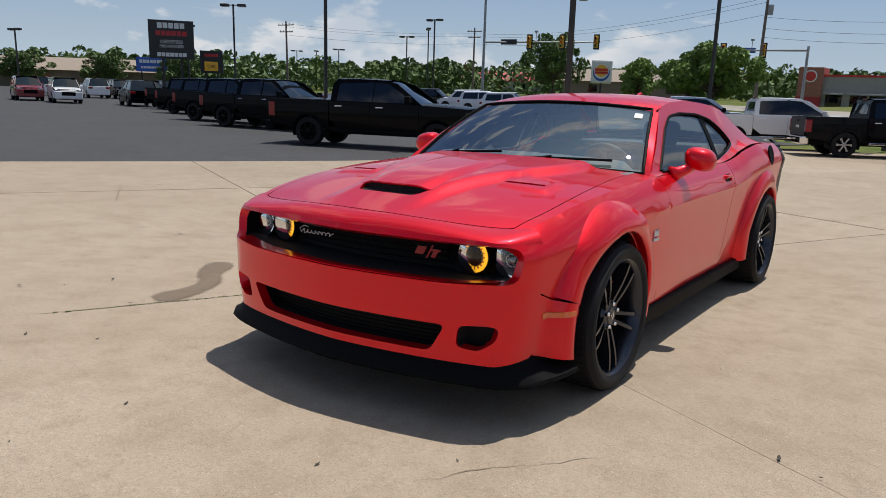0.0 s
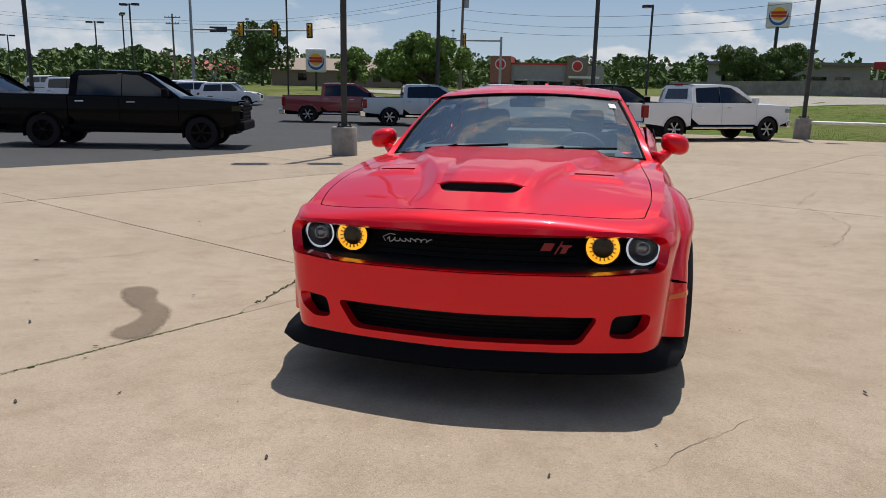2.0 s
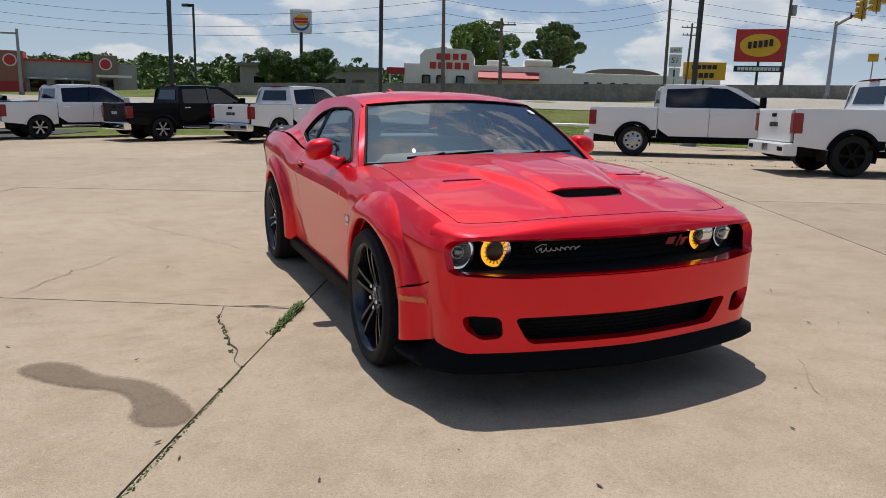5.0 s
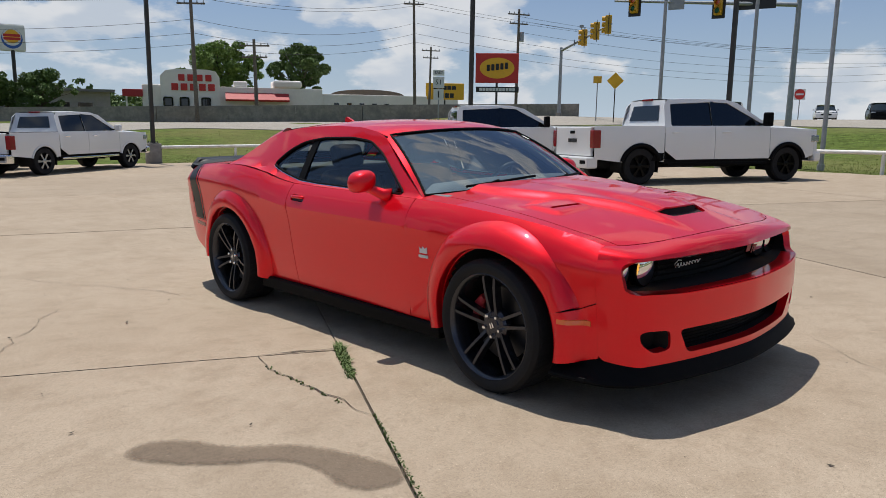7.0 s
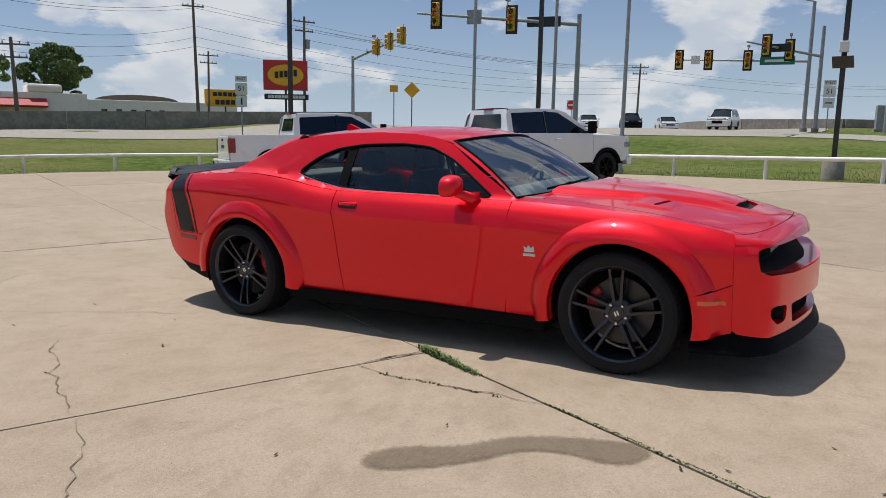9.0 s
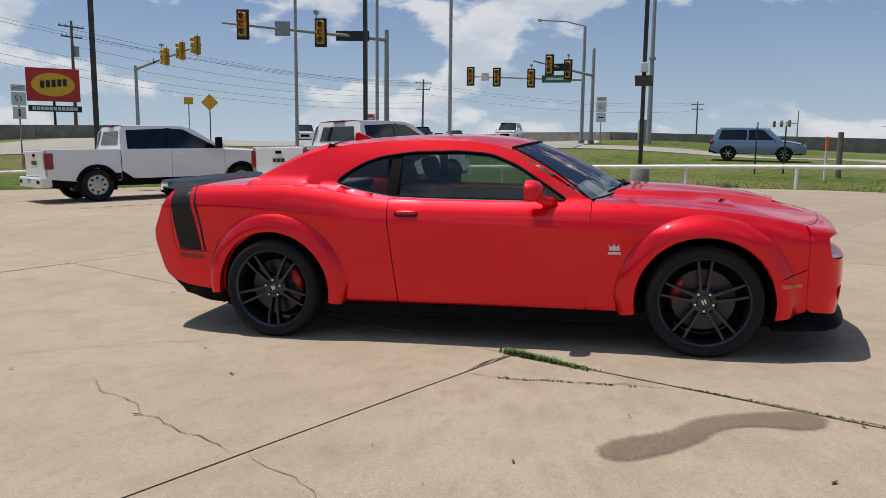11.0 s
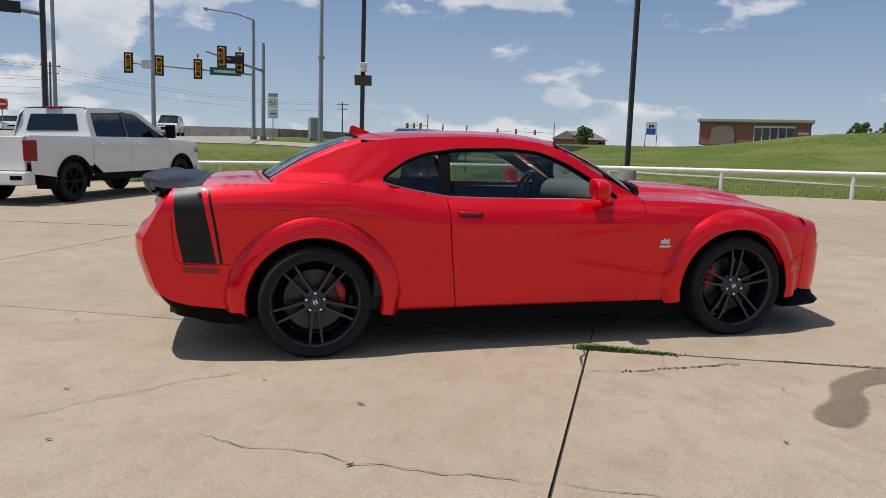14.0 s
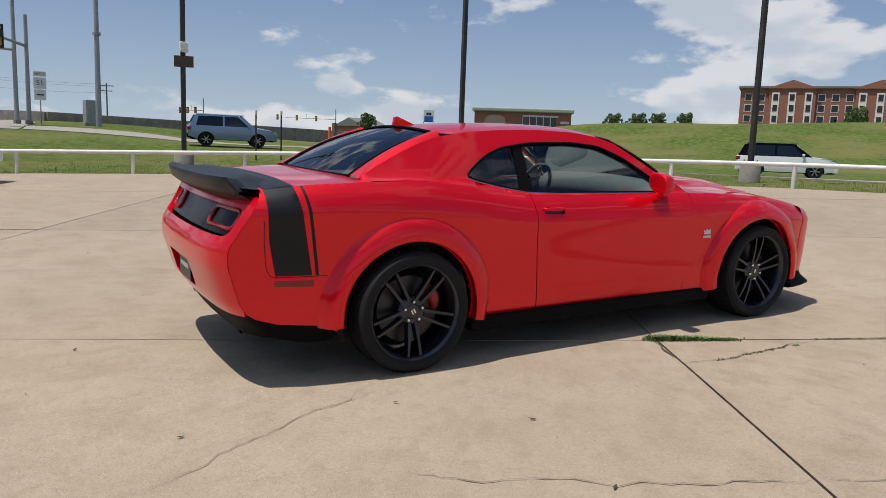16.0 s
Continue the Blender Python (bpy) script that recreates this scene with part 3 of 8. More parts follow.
def hood_z(x, y):
    c = spline([-2.44, -2.38, -2.3, -2.2, -2.0, -1.7, -1.3, -0.9], [0.775, 0.793, 0.824, 0.848, 0.885, 0.94, 0.985, 1.012], y)
    e = shoulder_z(y)
    xe = edge_x(y)
    t = min(1.0, abs(x) / xe)
    z = e + (c - e) * (1 - t ** 2.2)
    # raised spear either side of the middle
    k = smoothstep(-2.3, -1.8, y)
    wb = 0.225 + 0.27 * smoothstep(-2.0, -1.0, y)
    z += 0.034 * k * (1 - smoothstep(wb - 0.015, wb + 0.075, abs(x)))
    # shallow pads round the two outer vents
    z += 0.012 * smoothstep(-1.70, -1.66, y) * (1 - smoothstep(-1.50, -1.40, y)) * smoothstep(0.375, 0.40, abs(x)) * (1 - smoothstep(0.63, 0.67, abs(x)))
    return z


def deck_z(x, y):
    c = spline([1.5, 1.8, 2.1, 2.4, 2.6], [1.115, 1.11, 1.10, 1.075, 1.03], y)
    e = shoulder_z(y)
    t = min(1.0, abs(x) / edge_x(y))
    return e + (c - e) * (1 - t ** 2.5)


def nose_y(x, z):
    """Front face: bowed in plan, leaning back above the bumper and under the chin."""
    a = min(1.0, abs(x) / 0.90)
    y = -2.430 + 0.05 * math.sqrt(x * x + 0.0016) + 0.16 * x * x + 0.05 * a ** 9
    y += 0.45 * (1 - 0.85 * a ** 3) * max(0.0, z - 0.61) + 0.20 * max(0.0, 0.46 - z) ** 1.3
    return y


def tail_y(x, z):
    a = min(1.0, abs(x) / 0.90)
    y = 2.605 - 0.05 * a ** 2 - 0.10 * a ** 8
    return y - 0.60 * max(0.0, z - 0.75) - 0.28 * max(0.0, 0.66 - z) - 0.4 * max(0.0, 0.45 - z)


def cabin_x(y, z):
    """Outer face of the upper body side, leaning in towards the roof."""
    h = z - 0.965
    return edge_x(min(max(y, -0.75), 1.7)) - 0.035 - 0.40 * h - 0.28 * h * h - 0.05 * smoothstep(0.9, 1.75, y) * smoothstep(0.0, 0.3, h)


def arch_outline(cy, r, z0, back=False):
    """Points of a wheel opening, from its front foot to its rear foot."""
    a0 = math.asin((z0 - ARCH_Z) / r)
    return [(cy - r * math.cos(a), ARCH_Z + r * math.sin(a)) for a in np.linspace(a0, math.pi - a0, 25)]


def both(make):
    for s in (1, -1):
        make(s)


def grid_patch(fn, nu, nv, flip=False):
    bm = bmesh.new()
    rows = [[bm.verts.new(fn(i / nu, j / nv)) for i in range(nu + 1)] for j in range(nv + 1)]
    for a, b in zip(rows, rows[1:]):
        for i in range(nu):
            f = (a[i], a[i + 1], b[i + 1], b[i])
            bm.faces.new(f[::-1] if flip else f)
    return bm


def make_wheel(car, cy, s, front):
    """One wheel: tyre, split-spoke alloy, brake disc and caliper. s: side, +1 the car's left."""
    m = Matrix.Translation((0.840 * s, cy, WHEEL_R)) @ Matrix.Rotation(radians(90) * s, 4, "Y")
    w = new("wheel")
    w.parent = car
    w.matrix_local = m
    tyre = lathe(bmesh.new(), [(0.272, -0.140), (0.300, -0.152), (0.333, -0.150), (0.350, -0.128), (0.355, -0.09), (0.355, 0.09), (0.350, 0.128), (0.333, 0.150), (0.318, 0.154), (0.303, 0.152), (0.292, 0.147), (0.274, 0.138)], 64)
    # tread grooves
    part("tyre", tyre, RUBBER, w, "wide low-profile black tyre", smooth=30)
    tread = bmesh.new()
    for k in range(60):
        a = 2 * math.pi * k / 60
        r = Matrix.Rotation(a, 4, "Z")
        for off in (-0.07, 0.07):
            box(tread, 0.3540, 0.3565, -0.011, 0.009, off - 0.05, off + 0.05, m=r @ Matrix.Rotation(radians(12 if off > 0 else -12), 4, "X"))
    part("tread", tread, RUBBER, w)
    rim = lathe(bmesh.new(), [(0.272, -0.135), (0.26, -0.12), (0.248, -0.05), (0.249, 0.06), (0.260, 0.118), (0.267, 0.134), (0.278, 0.143), (0.285, 0.139), (0.278, 0.125)], 64)
    part("rim", rim, RIM, w, "satin black alloy rim", smooth=35)

    def spoke(angle, bend):
        """Half of a split spoke: from the hub it opens and runs to the rim."""
        b = bmesh.new()
        secs = []
        for t in np.linspace(0, 1, 9):
            r = 0.055 + (0.272 - 0.055) * t
            side = bend * (0.019 + 0.022 * t)
            h = 0.088 + 0.020 * math.sin(t * 2.0) + 0.018 * t
            wd = 0.0115 - 0.0025 * t
            c = []
            for u, v in ((-wd, -0.045), (wd, -0.045), (wd * 0.8, 0.0), (-wd * 0.8, 0.0)):
                c.append(b.verts.new(Matrix.Rotation(angle, 4, "Z") @ Vector((r, side + u, h + v))))
            secs.append(c)
        for p, q in zip(secs, secs[1:]):
            for k in range(4):
                b.faces.new((p[k], p[(k + 1) % 4], q[(k + 1) % 4], q[k]))
        b.faces.new(secs[0][::-1])
        b.faces.new(secs[-1])
        bmesh.ops.recalc_face_normals(b, faces=b.faces[:])
        return b

    for k in range(5):
        a = 2 * math.pi * (k + (0.0 if front else 0.5)) / 5
        for bend in (-1, 1):
            part("spoke", spoke(a, bend), RIM, w)
    hub = lathe(bmesh.new(), [(0.085, 0.03), (0.085, 0.075), (0.072, 0.088), (0.046, 0.092), (0.040, 0.098), (0.0, 0.100)], 32)
    part("hub", hub, RIM, w, smooth=35)
    cap = bmesh.new()
    for o in (-0.008, 0.008):
        box(cap, -0.014, 0.014, o - 0.004, o + 0.004, 0.1, 0.103, m=Matrix.Rotation(radians(25), 4, "Z"))
    part("cap_mark", cap, CHROME, w)
    for k in range(5):
        a = 2 * math.pi * (k + (0.5 if front else 0.0)) / 5
        c = Vector((0.058 * math.cos(a), 0.058 * math.sin(a), 0))
        part("lug_nut", lathe(bmesh.new(), [(0.0115, 0.085), (0.0115, 0.104), (0.008, 0.110), (0.0, 0.111)], 6, Matrix.Translation(c)), CHROME, w)
    disc = lathe(bmesh.new(), [(0.07, 0.02), (0.195, 0.02), (0.198, 0.016), (0.198, -0.012), (0.07, -0.012)], 48)
    part("brake_disc", disc, STEEL, w, "bare steel brake disc", smooth=30)
    # caliper stays on the side away from the other axle
    cal = bmesh.new()
    base = (math.pi / 2 if front else -math.pi / 2) + 0.35 * s * (1 if front else -1)
    secs = []
    for t in np.linspace(-0.42, 0.42, 10):
        q = Matrix.Rotation(base + t, 4, "Z")
        k = 0.012 * abs(t) / 0.42
        secs.append([cal.verts.new(q @ Vector(c)) for c in ((0.140 + k, 0, 0.004), (0.208 - k, 0, 0.004), (0.208 - k, 0, 0.046 - k), (0.196 - k, 0, 0.056 - k), (0.152 + k, 0, 0.056 - k), (0.140 + k, 0, 0.046 - k))])
    for p, q in zip(secs, secs[1:]):
        for k in range(6):
            cal.faces.new((p[k], p[(k + 1) % 6], q[(k + 1) % 6], q[k]))
    cal.faces.new(secs[0][::-1])
    cal.faces.new(secs[-1])
    bmesh.ops.recalc_face_normals(cal, faces=cal.faces[:])
    part("brake_caliper", cal, CALIPER, w, "red brake caliper")
    # near-black disc added behind the spokes as painted shade inside the wheel
    shade_disc = lathe(bmesh.new(), [(0.0, -0.10), (0.245, -0.10)], 32)
    part("wheel_shade", shade_disc, VOID, w)
    return w


def make_coupe():
    car = thing("coupe", SLOPE @ Matrix.Translation((-0.015, 0, -0.004)) @ Matrix.Rotation(0.012, 4, "Z"), "glossy red two-door muscle coupe with black tail stripe, parked on concrete", "car")
    FD, RD = (-0.775, -0.745), (0.615, 0.555)       # door shut lines: y at the belt and at the sill
    SILL = 0.255

    def side(s):
        fn = lambda y, z: Vector((s * half_width(y, z), y, z))
        g = 0.003
        top = lambda y: shoulder_z(y)
        # front wing
        ring = arch_outline(FRONT_AXLE, 0.425, SILL)
        outline = [(y, top(y)) for y in np.linspace(FD[0] - g, -2.085, 24)] + [(-2.085, 0.558), (-2.0, 0.520), (FRONT_AXLE - 0.395, 0.490)] + [(y, z) for y, z in ring if z > 0.485 or y > FRONT_AXLE] + [(FD[1] - g, SILL)]
        fold = lambda a, b: [(y, crease_z(y)) for y in np.linspace(a, b, max(2, int((b - a) / 0.03)))]
        smooth_sheet("front_wing", sheet(outline, [], 0.03, fn, 0.012, s < 0, line=fold(-1.0, FD[0] - 0.006)), RED, car)
        # corner of the front bumper between nose and wheel, swelling out to the flare
        def corner(y, z):
            r = math.hypot(y - FRONT_AXLE, z - ARCH_Z)
            base = half_width(y, z)
            base += (max(base, 0.90) - base) * smoothstep(0.56, 0.50, r)
            out = float(np.interp(r, [0.42, 0.428, 0.44, 0.465, 0.50, 0.53, 0.55, 0.56], [0.044, 0.054, 0.058, 0.056, 0.046, 0.030, 0.012, 0.0]))
            return Vector((s * (base + out * smoothstep(-2.085, -1.95, y)), y, z))
        foot = [(y, z) for y, z in arch_outline(FRONT_AXLE, 0.424, 0.245) if y < FRONT_AXLE and z < 0.478]
        low = [(-2.085, 0.552), (-2.085, 0.285), (-2.0, 0.262)] + foot + [(FRONT_AXLE - 0.395, 0.485), (-2.0, 0.515)]
        smooth_sheet("bumper_corner", sheet(low, [], 0.025, corner, 0.03, s < 0), RED, car)
        # door
        dr = [(y, top(y)) for y in np.linspace(RD[0] - g, FD[0] + g, 20)] + [(FD[0] + g, 0.55), (FD[1] + g, SILL)] + [(y, SILL) for y in np.linspace(FD[1] + 0.1, RD[1] - 0.1, 6)] + [(RD[1] - g, SILL), (RD[0] - 0.028, 0.62)]
        hx = 0.47
        cup = round_corners([(hx - 0.085, 0.862), (hx + 0.085, 0.868), (hx + 0.085, 0.912), (hx - 0.085, 0.906)], 0.02)
        door = smooth_sheet("door", sheet(dr, [cup], 0.03, fn, 0.014, s < 0, line=fold(FD[0] + 0.008, RD[0] - 0.030)), RED, car)
        # handle in its cup
        part("handle_cup", sheet(cup, [], 0.03, lambda y, z: Vector((s * (half_width(y, z) - 0.022), y, z)), 0, s < 0), CABIN, door)
        hb = bmesh.new()
        sweep(hb, [(s * (half_width(hx, 0.895) - 0.02), hx - 0.08, 0.892)] + [(s * (half_width(hx, 0.895) + 0.006), hx + d, 0.894) for d in np.linspace(-0.06, 0.06, 7)] + [(s * (half_width(hx, 0.895) - 0.02), hx + 0.08, 0.896)], 0.013)
        ob = part("door_handle", hb, RED, door, smooth=True)
        # rear quarter
        ring2 = arch_outline(REAR_AXLE, 0.425, 0.24)
        q = [(tail_y(0.845, z) - 0.003, z) for z in np.linspace(0.40, 1.02, 14)] + [(y, top(y)) for y in np.linspace(2.325, RD[0] + g, 30)] + [(RD[0] - 0.028 + 2 * g, 0.62), (RD[1] + g, SILL)] + [(y, z) for y, z in ring2] + [(1.97, 0.30), (2.25, 0.335), (2.36, 0.37)]
        smooth_sheet("rear_quarter", sheet(q, [], 0.03, fn, 0.012, s < 0, line=fold(RD[0] + 0.006, 0.99)), RED, car)
        # black sill blade
        sl = boxm(0.78 * s if s > 0 else -0.905, 0.905 if s > 0 else -0.78, -1.02, 1.06, 0.165, 0.252, bevel=0.012)
        part("sill", sl, TRIM, car, "black plastic side sill")
        # flared arch extensions
        for cy, zf, zr in ((FRONT_AXLE, 0.487, 0.25), (REAR_AXLE, 0.25, 0.30)):
            bm = bmesh.new()
            a_start = math.asin((zf - ARCH_Z) / 0.44)
            a_end = math.pi + math.asin((ARCH_Z - zr) / 0.44)
            secs = []
            for a in np.linspace(a_start, a_end, 60):
                sec = []
                low = 1.0 - 0.25 * smoothstep(0.0, 0.9, -math.sin(a) + 0.25)
                for r, out in ((0.560, -0.002), (0.550, 0.012), (0.53, 0.030), (0.50, 0.046), (0.465, 0.056), (0.44, 0.058), (0.428, 0.054), (0.424, 0.044), (0.430, 0.0), (0.435, -0.12)):
                    rr = r if r < 0.43 else 0.43 + (r - 0.43) * (1.0 if math.sin(a) > 0 else 0.9)
                    y, z = cy - rr * math.cos(a), ARCH_Z + rr * math.sin(a)
                    base = half_width(y, max(z, 0.2)) if -2.3 < y < 2.45 else half_width(-2.16, z)
                    # ease the flange onto the falling nose and tail
                    base += (max(base, 0.90) - base) * smoothstep(0.56, 0.50, r)
                    sec.append(bm.verts.new((s * (base + out * low), y, z)))
                secs.append(sec)
            for p, r in zip(secs, secs[1:]):
                for k in range(len(p) - 1):
                    bm.faces.new((p[k], p[k + 1], r[k + 1], r[k]))
            bmesh.ops.recalc_face_normals(bm, faces=bm.faces[:])
            part("wheel_arch_flare", bm, RED, car, "bolt-on red arch flare", smooth=60)
            # dark liner over the wheel
            ln = bmesh.new()
            lathe(ln, [(0.432, 0.42), (0.432, 0.93)], 48, Matrix.Translation((0, cy, ARCH_Z)) @ Matrix.Rotation(radians(90) * s, 4, "Y"))
            for f in [f for f in ln.faces if f.calc_center_median().z < 0.2]:
                ln.faces.remove(f)
            part("arch_liner", ln, VOID, car)
        # windows and upper side
        win = [(1.04, 1.098), (0.95, 1.165), (0.86, 1.22), (0.73, 1.268), (0.5, 1.298), (0.15, 1.302), (-0.08, 1.279), (-0.27, 1.20), (-0.45, 1.085), (-0.625, 0.968), (-0.3, 0.974), (0.0, 0.98), (0.35, 0.988), (0.60, 1.0), (0.8, 1.035), (0.95, 1.07)]
        outer = [(1.74, 1.10), (1.60, 1.168), (1.45, 1.235), (1.30, 1.295), (1.15, 1.338), (0.95, 1.365), (0.7, 1.38), (0.4, 1.385), (0.1, 1.372), (-0.1, 1.342), (-0.24, 1.298), (-0.5, 1.13), (-0.80, 0.958)] + [(y, shoulder_z(y)) for y in np.linspace(-0.75, 1.70, 22)]
        cf = lambda y, z: Vector((s * cabin_x(y, z), y, z)) if z > shoulder_z(y) + 0.001 else Vector((s * (edge_x(y) + (cabin_x(y, z) - edge_x(y)) * 0.4), y, z))
        wd = round_corners(win, 0.05, 3)
        smooth_sheet("upper_side", sheet(outer, [wd], 0.035, cf, 0.012, s < 0), RED, car)
        part("pillar_lining", sheet(outer, [wd], 0.08, lambda y, z: cf(y, z) - Vector((s * 0.035, 0, 0.025)), 0, s > 0), CABIN, car)
        inner = lambda d: (lambda y, z: Vector((s * (cabin_x(y, z) - d), y, z)))
        fw = [p for p in wd if p[0] < 0.57]
        rw = [p for p in wd if p[0] > 0.60]
        pane = smooth_sheet("side_window", sheet(fw, [], 0.05, inner(0.010), 0, s < 0), TINT, car, "lightly tinted door glass")
        pane.visible_shadow = False
        pane = smooth_sheet("quarter_window", sheet(rw, [], 0.05, inner(0.010), 0, s < 0), TINT, car, "lightly tinted quarter glass")
        pane.visible_shadow = False
        bp = [(0.555, 1.298), (0.63, 1.29), (0.655, 1.0), (0.575, 0.99)]
        smooth_sheet("door_pillar_trim", sheet(bp, [], 0.05, inner(0.006), 0.02, s < 0), TRIM, car)
        # black rubber round the glass with a thin bright line below
        tr = bmesh.new()
        loop = dense(wd, 0.03)
        sweep(tr, [(s * (cabin_x(y, z) + 0.001), y, z) for y, z in loop + loop[:1]], 0.0085, 6)
        part("window_seal", tr, TRIM, car)
        ch = bmesh.new()
        belt = [-0.62, -0.3, 0.0, 0.35, 0.60, 0.8, 0.95, 1.03]
        bz = [0.966, 0.974, 0.98, 0.988, 1.0, 1.035, 1.07, 1.095]
        sweep(ch, [(s * (cabin_x(y, float(np.interp(y, belt, bz))) + 0.009), y, float(np.interp(y, belt, bz)) - 0.006) for y in np.linspace(-0.62, 1.03, 40)], 0.0035, 5)
        part("window_strip", ch, CHROME, car, "thin bright strip under the side glass")
        # side marker lamps
        mk = [(-2.055, 0.440), (-1.925, 0.446), (-1.925, 0.468), (-2.055, 0.464)]
        part("side_marker", sheet(mk, [], 0.02, lambda y, z: corner(y, z) + Vector((s * 0.004, 0, 0)), 0.01, s < 0), AMBERLENS, car, "amber side marker lens")
        mk = [(2.06, 0.535), (2.27, 0.548), (2.27, 0.580), (2.06, 0.570)]
        part("side_marker", sheet(mk, [], 0.03, lambda y, z: Vector((s * (half_width(y, z) + 0.003), y, z)), 0.01, s < 0), TAILRED, car, "dark red rear side marker")
        # black tail stripe with its thin companion line
        st = [(2.308, 1.056), (2.150, 1.071), (2.110, 0.85), (2.07, 0.60), (2.265, 0.605), (2.298, 0.80)]
        part("tail_stripe", sheet(st, [], 0.03, lambda y, z: Vector((s * (half_width(y, z) + 0.002), y, z)), 0, s < 0), STRIPE, car, "satin black vinyl tail stripe", smooth=True)
        st = [(2.115, 1.073), (2.100, 1.074), (2.062, 0.85), (2.032, 0.597), (2.050, 0.597), (2.08, 0.85)]
        part("tail_stripe", sheet(st, [], 0.02, lambda y, z: Vector((s * (half_width(y, z) + 0.002), y, z)), 0, s < 0), STRIPE, car, "satin black vinyl tail stripe", smooth=True)
        # shut line between quarter and bumper skin
        sm = bmesh.new()
        line = [(1.985, 0.592), (2.04, 0.593), (2.10, 0.594), (2.18, 0.595), (2.25, 0.596), (2.288, 0.606), (2.308, 0.635), (2.316, 0.68), (2.319, 0.74), (2.321, 0.80), (2.322, 0.85), (2.322, 0.90)]
        sweep(sm, [(s * (half_width(y, z) - 0.0012), y, z) for y, z in line], 0.0028, 5)
        part("shut_line", sm, VOID, car)
        # badge on the wing: an irregular pale emblem over a short bar
        bd = bmesh.new()
        bx = lambda u, v, w: Vector((s * (half_width(-0.925, 0.67) + 0.002 + w), -0.925 + u, 0.665 + v))
        for pts in ([(-0.034, -0.004), (0.034, -0.004), (0.030, 0.012), (0.038, 0.030), (0.016, 0.018), (0.004, 0.036), (-0.012, 0.020), (-0.030, 0.034)], [(-0.040, -0.030), (0.040, -0.030), (0.040, -0.014), (-0.040, -0.014)]):
            extrude_outline(bd, pts, bx, 0.004)
        bmesh.ops.recalc_face_normals(bd, faces=bd.faces[:])
        part("wing_badge", bd, SIGNWHITE, car, "small pale metal wing emblem")
        # door mirror on its stalk
        mm = new("mirror")
        mm.parent = car
        b = bmesh.new()
        bmesh.ops.create_uvsphere(b, u_segments=28, v_segments=16, radius=1.0)
        for v in b.verts:
            x, y, z = v.co
            r = (abs(x) ** 2.6 + abs(y) ** 2.6 + abs(z) ** 2.6) ** (1 / 2.6)
            x, y, z = x / r, y / r, z / r
            if y > 0.25:
                y = 0.25 + (y - 0.25) * 0.15
            v.co = (s * (0.967 + 0.086 * x), -0.385 + 0.088 * y, 1.047 + 0.066 * z - 0.012 * s * x * s)
        part("mirror_housing", b, RED, mm, smooth=True)
        b = boxm(s * 0.967 - 0.064, s * 0.967 + 0.064, -0.364, -0.3615, 1.003, 1.090, bevel=0.001)
        part("mirror_glass", b, CHROME, mm)
        b = bmesh.new()
        sweep(b, [(s * 0.845, -0.515, 0.955), (s * 0.880, -0.490, 0.968), (s * 0.915, -0.45, 0.990), (s * 0.935, -0.41, 1.015)], [0.05, 0.036, 0.030, 0.034], 12)
        part("mirror_stalk", b, RED, mm, smooth=True)
        # roof-to-screen pillars
        def front_pillar(u, v):
            y, z = -0.80 + (-0.24 + 0.80) * u, 0.958 + (1.298 - 0.958) * u
            z += 0.012 * math.sin(math.pi * u) + 0.0
            a = Vector((s * cabin_x(y, z), y, z))
            t = (1 - u)
            b_ = screen_point(s * 1.0, 1 - t)
            return a + (b_ - a) * v
        part("windscreen_pillar", grid_patch(front_pillar, 16, 4, s < 0), RED, car, smooth=True)

        def rear_pillar(u, v):
            kn_y, kn_z = [1.74, 1.60, 1.45, 1.30, 1.15], [1.10, 1.168, 1.235, 1.295, 1.338]
            y = 1.74 - 0.59 * u
            z = float(np.interp(y, kn_y[::-1], kn_z[::-1]))
            a = Vector((s * cabin_x(y, z), y, z))
            b_ = back_point(s * 1.0, u)
            c = a + (b_ - a) * v
            return c + Vector((0, 0, 0.018 * math.sin(math.pi * v) * (0.4 + u)))
        part("rear_pillar", grid_patch(rear_pillar, 16, 6, s < 0), RED, car, smooth=True)

    def screen_point(a, t):
        """Windscreen: a from -1 to 1 across, t from cowl to header."""
        x0, y0, z0 = 0.775 * a, -1.0 + 0.235 * a * a, 1.0 - 0.030 * a * a
        x1, y1, z1 = 0.600 * a, -0.335 + 0.115 * a * a, 1.352 - 0.032 * a * a
        b = 0.022 * math.sin(math.pi * t)
        return Vector((x0 + (x1 - x0) * t, y0 + (y1 - y0) * t - b * 0.5, z0 + (z1 - z0) * t + b))

    def back_point(a, t):
        """Rear screen: t from the deck to the roof."""
        x0, y0, z0 = 0.600 * a, 1.79 - 0.05 * a * a, 1.108 - 0.004 * a * a
        x1, y1, z1 = 0.520 * a, 1.165 - 0.02 * a * a, 1.388 - 0.030 * a * a
        b = 0.028 * math.sin(math.pi * t)
        return Vector((x0 + (x1 - x0) * t, y0 + (y1 - y0) * t + b * 0.4, z0 + (z1 - z0) * t + b))

    both(side)
    ob = part("windscreen", grid_patch(lambda u, v: screen_point(-0.985 + 1.97 * u, 0.01 + 0.985 * v) - Vector((0, 0, 0.004)), 24, 12), SCREEN, car, "clear windscreen with a pale corner label", smooth=True)
    ob.visible_shadow = False
    ob = part("rear_screen", grid_patch(lambda u, v: back_point(-0.985 + 1.97 * u, 0.01 + 0.97 * v) - Vector((0, 0, 0.004)), 20, 10, True), TINT, car, "tinted rear screen", smooth=True)
    ob.visible_shadow = False
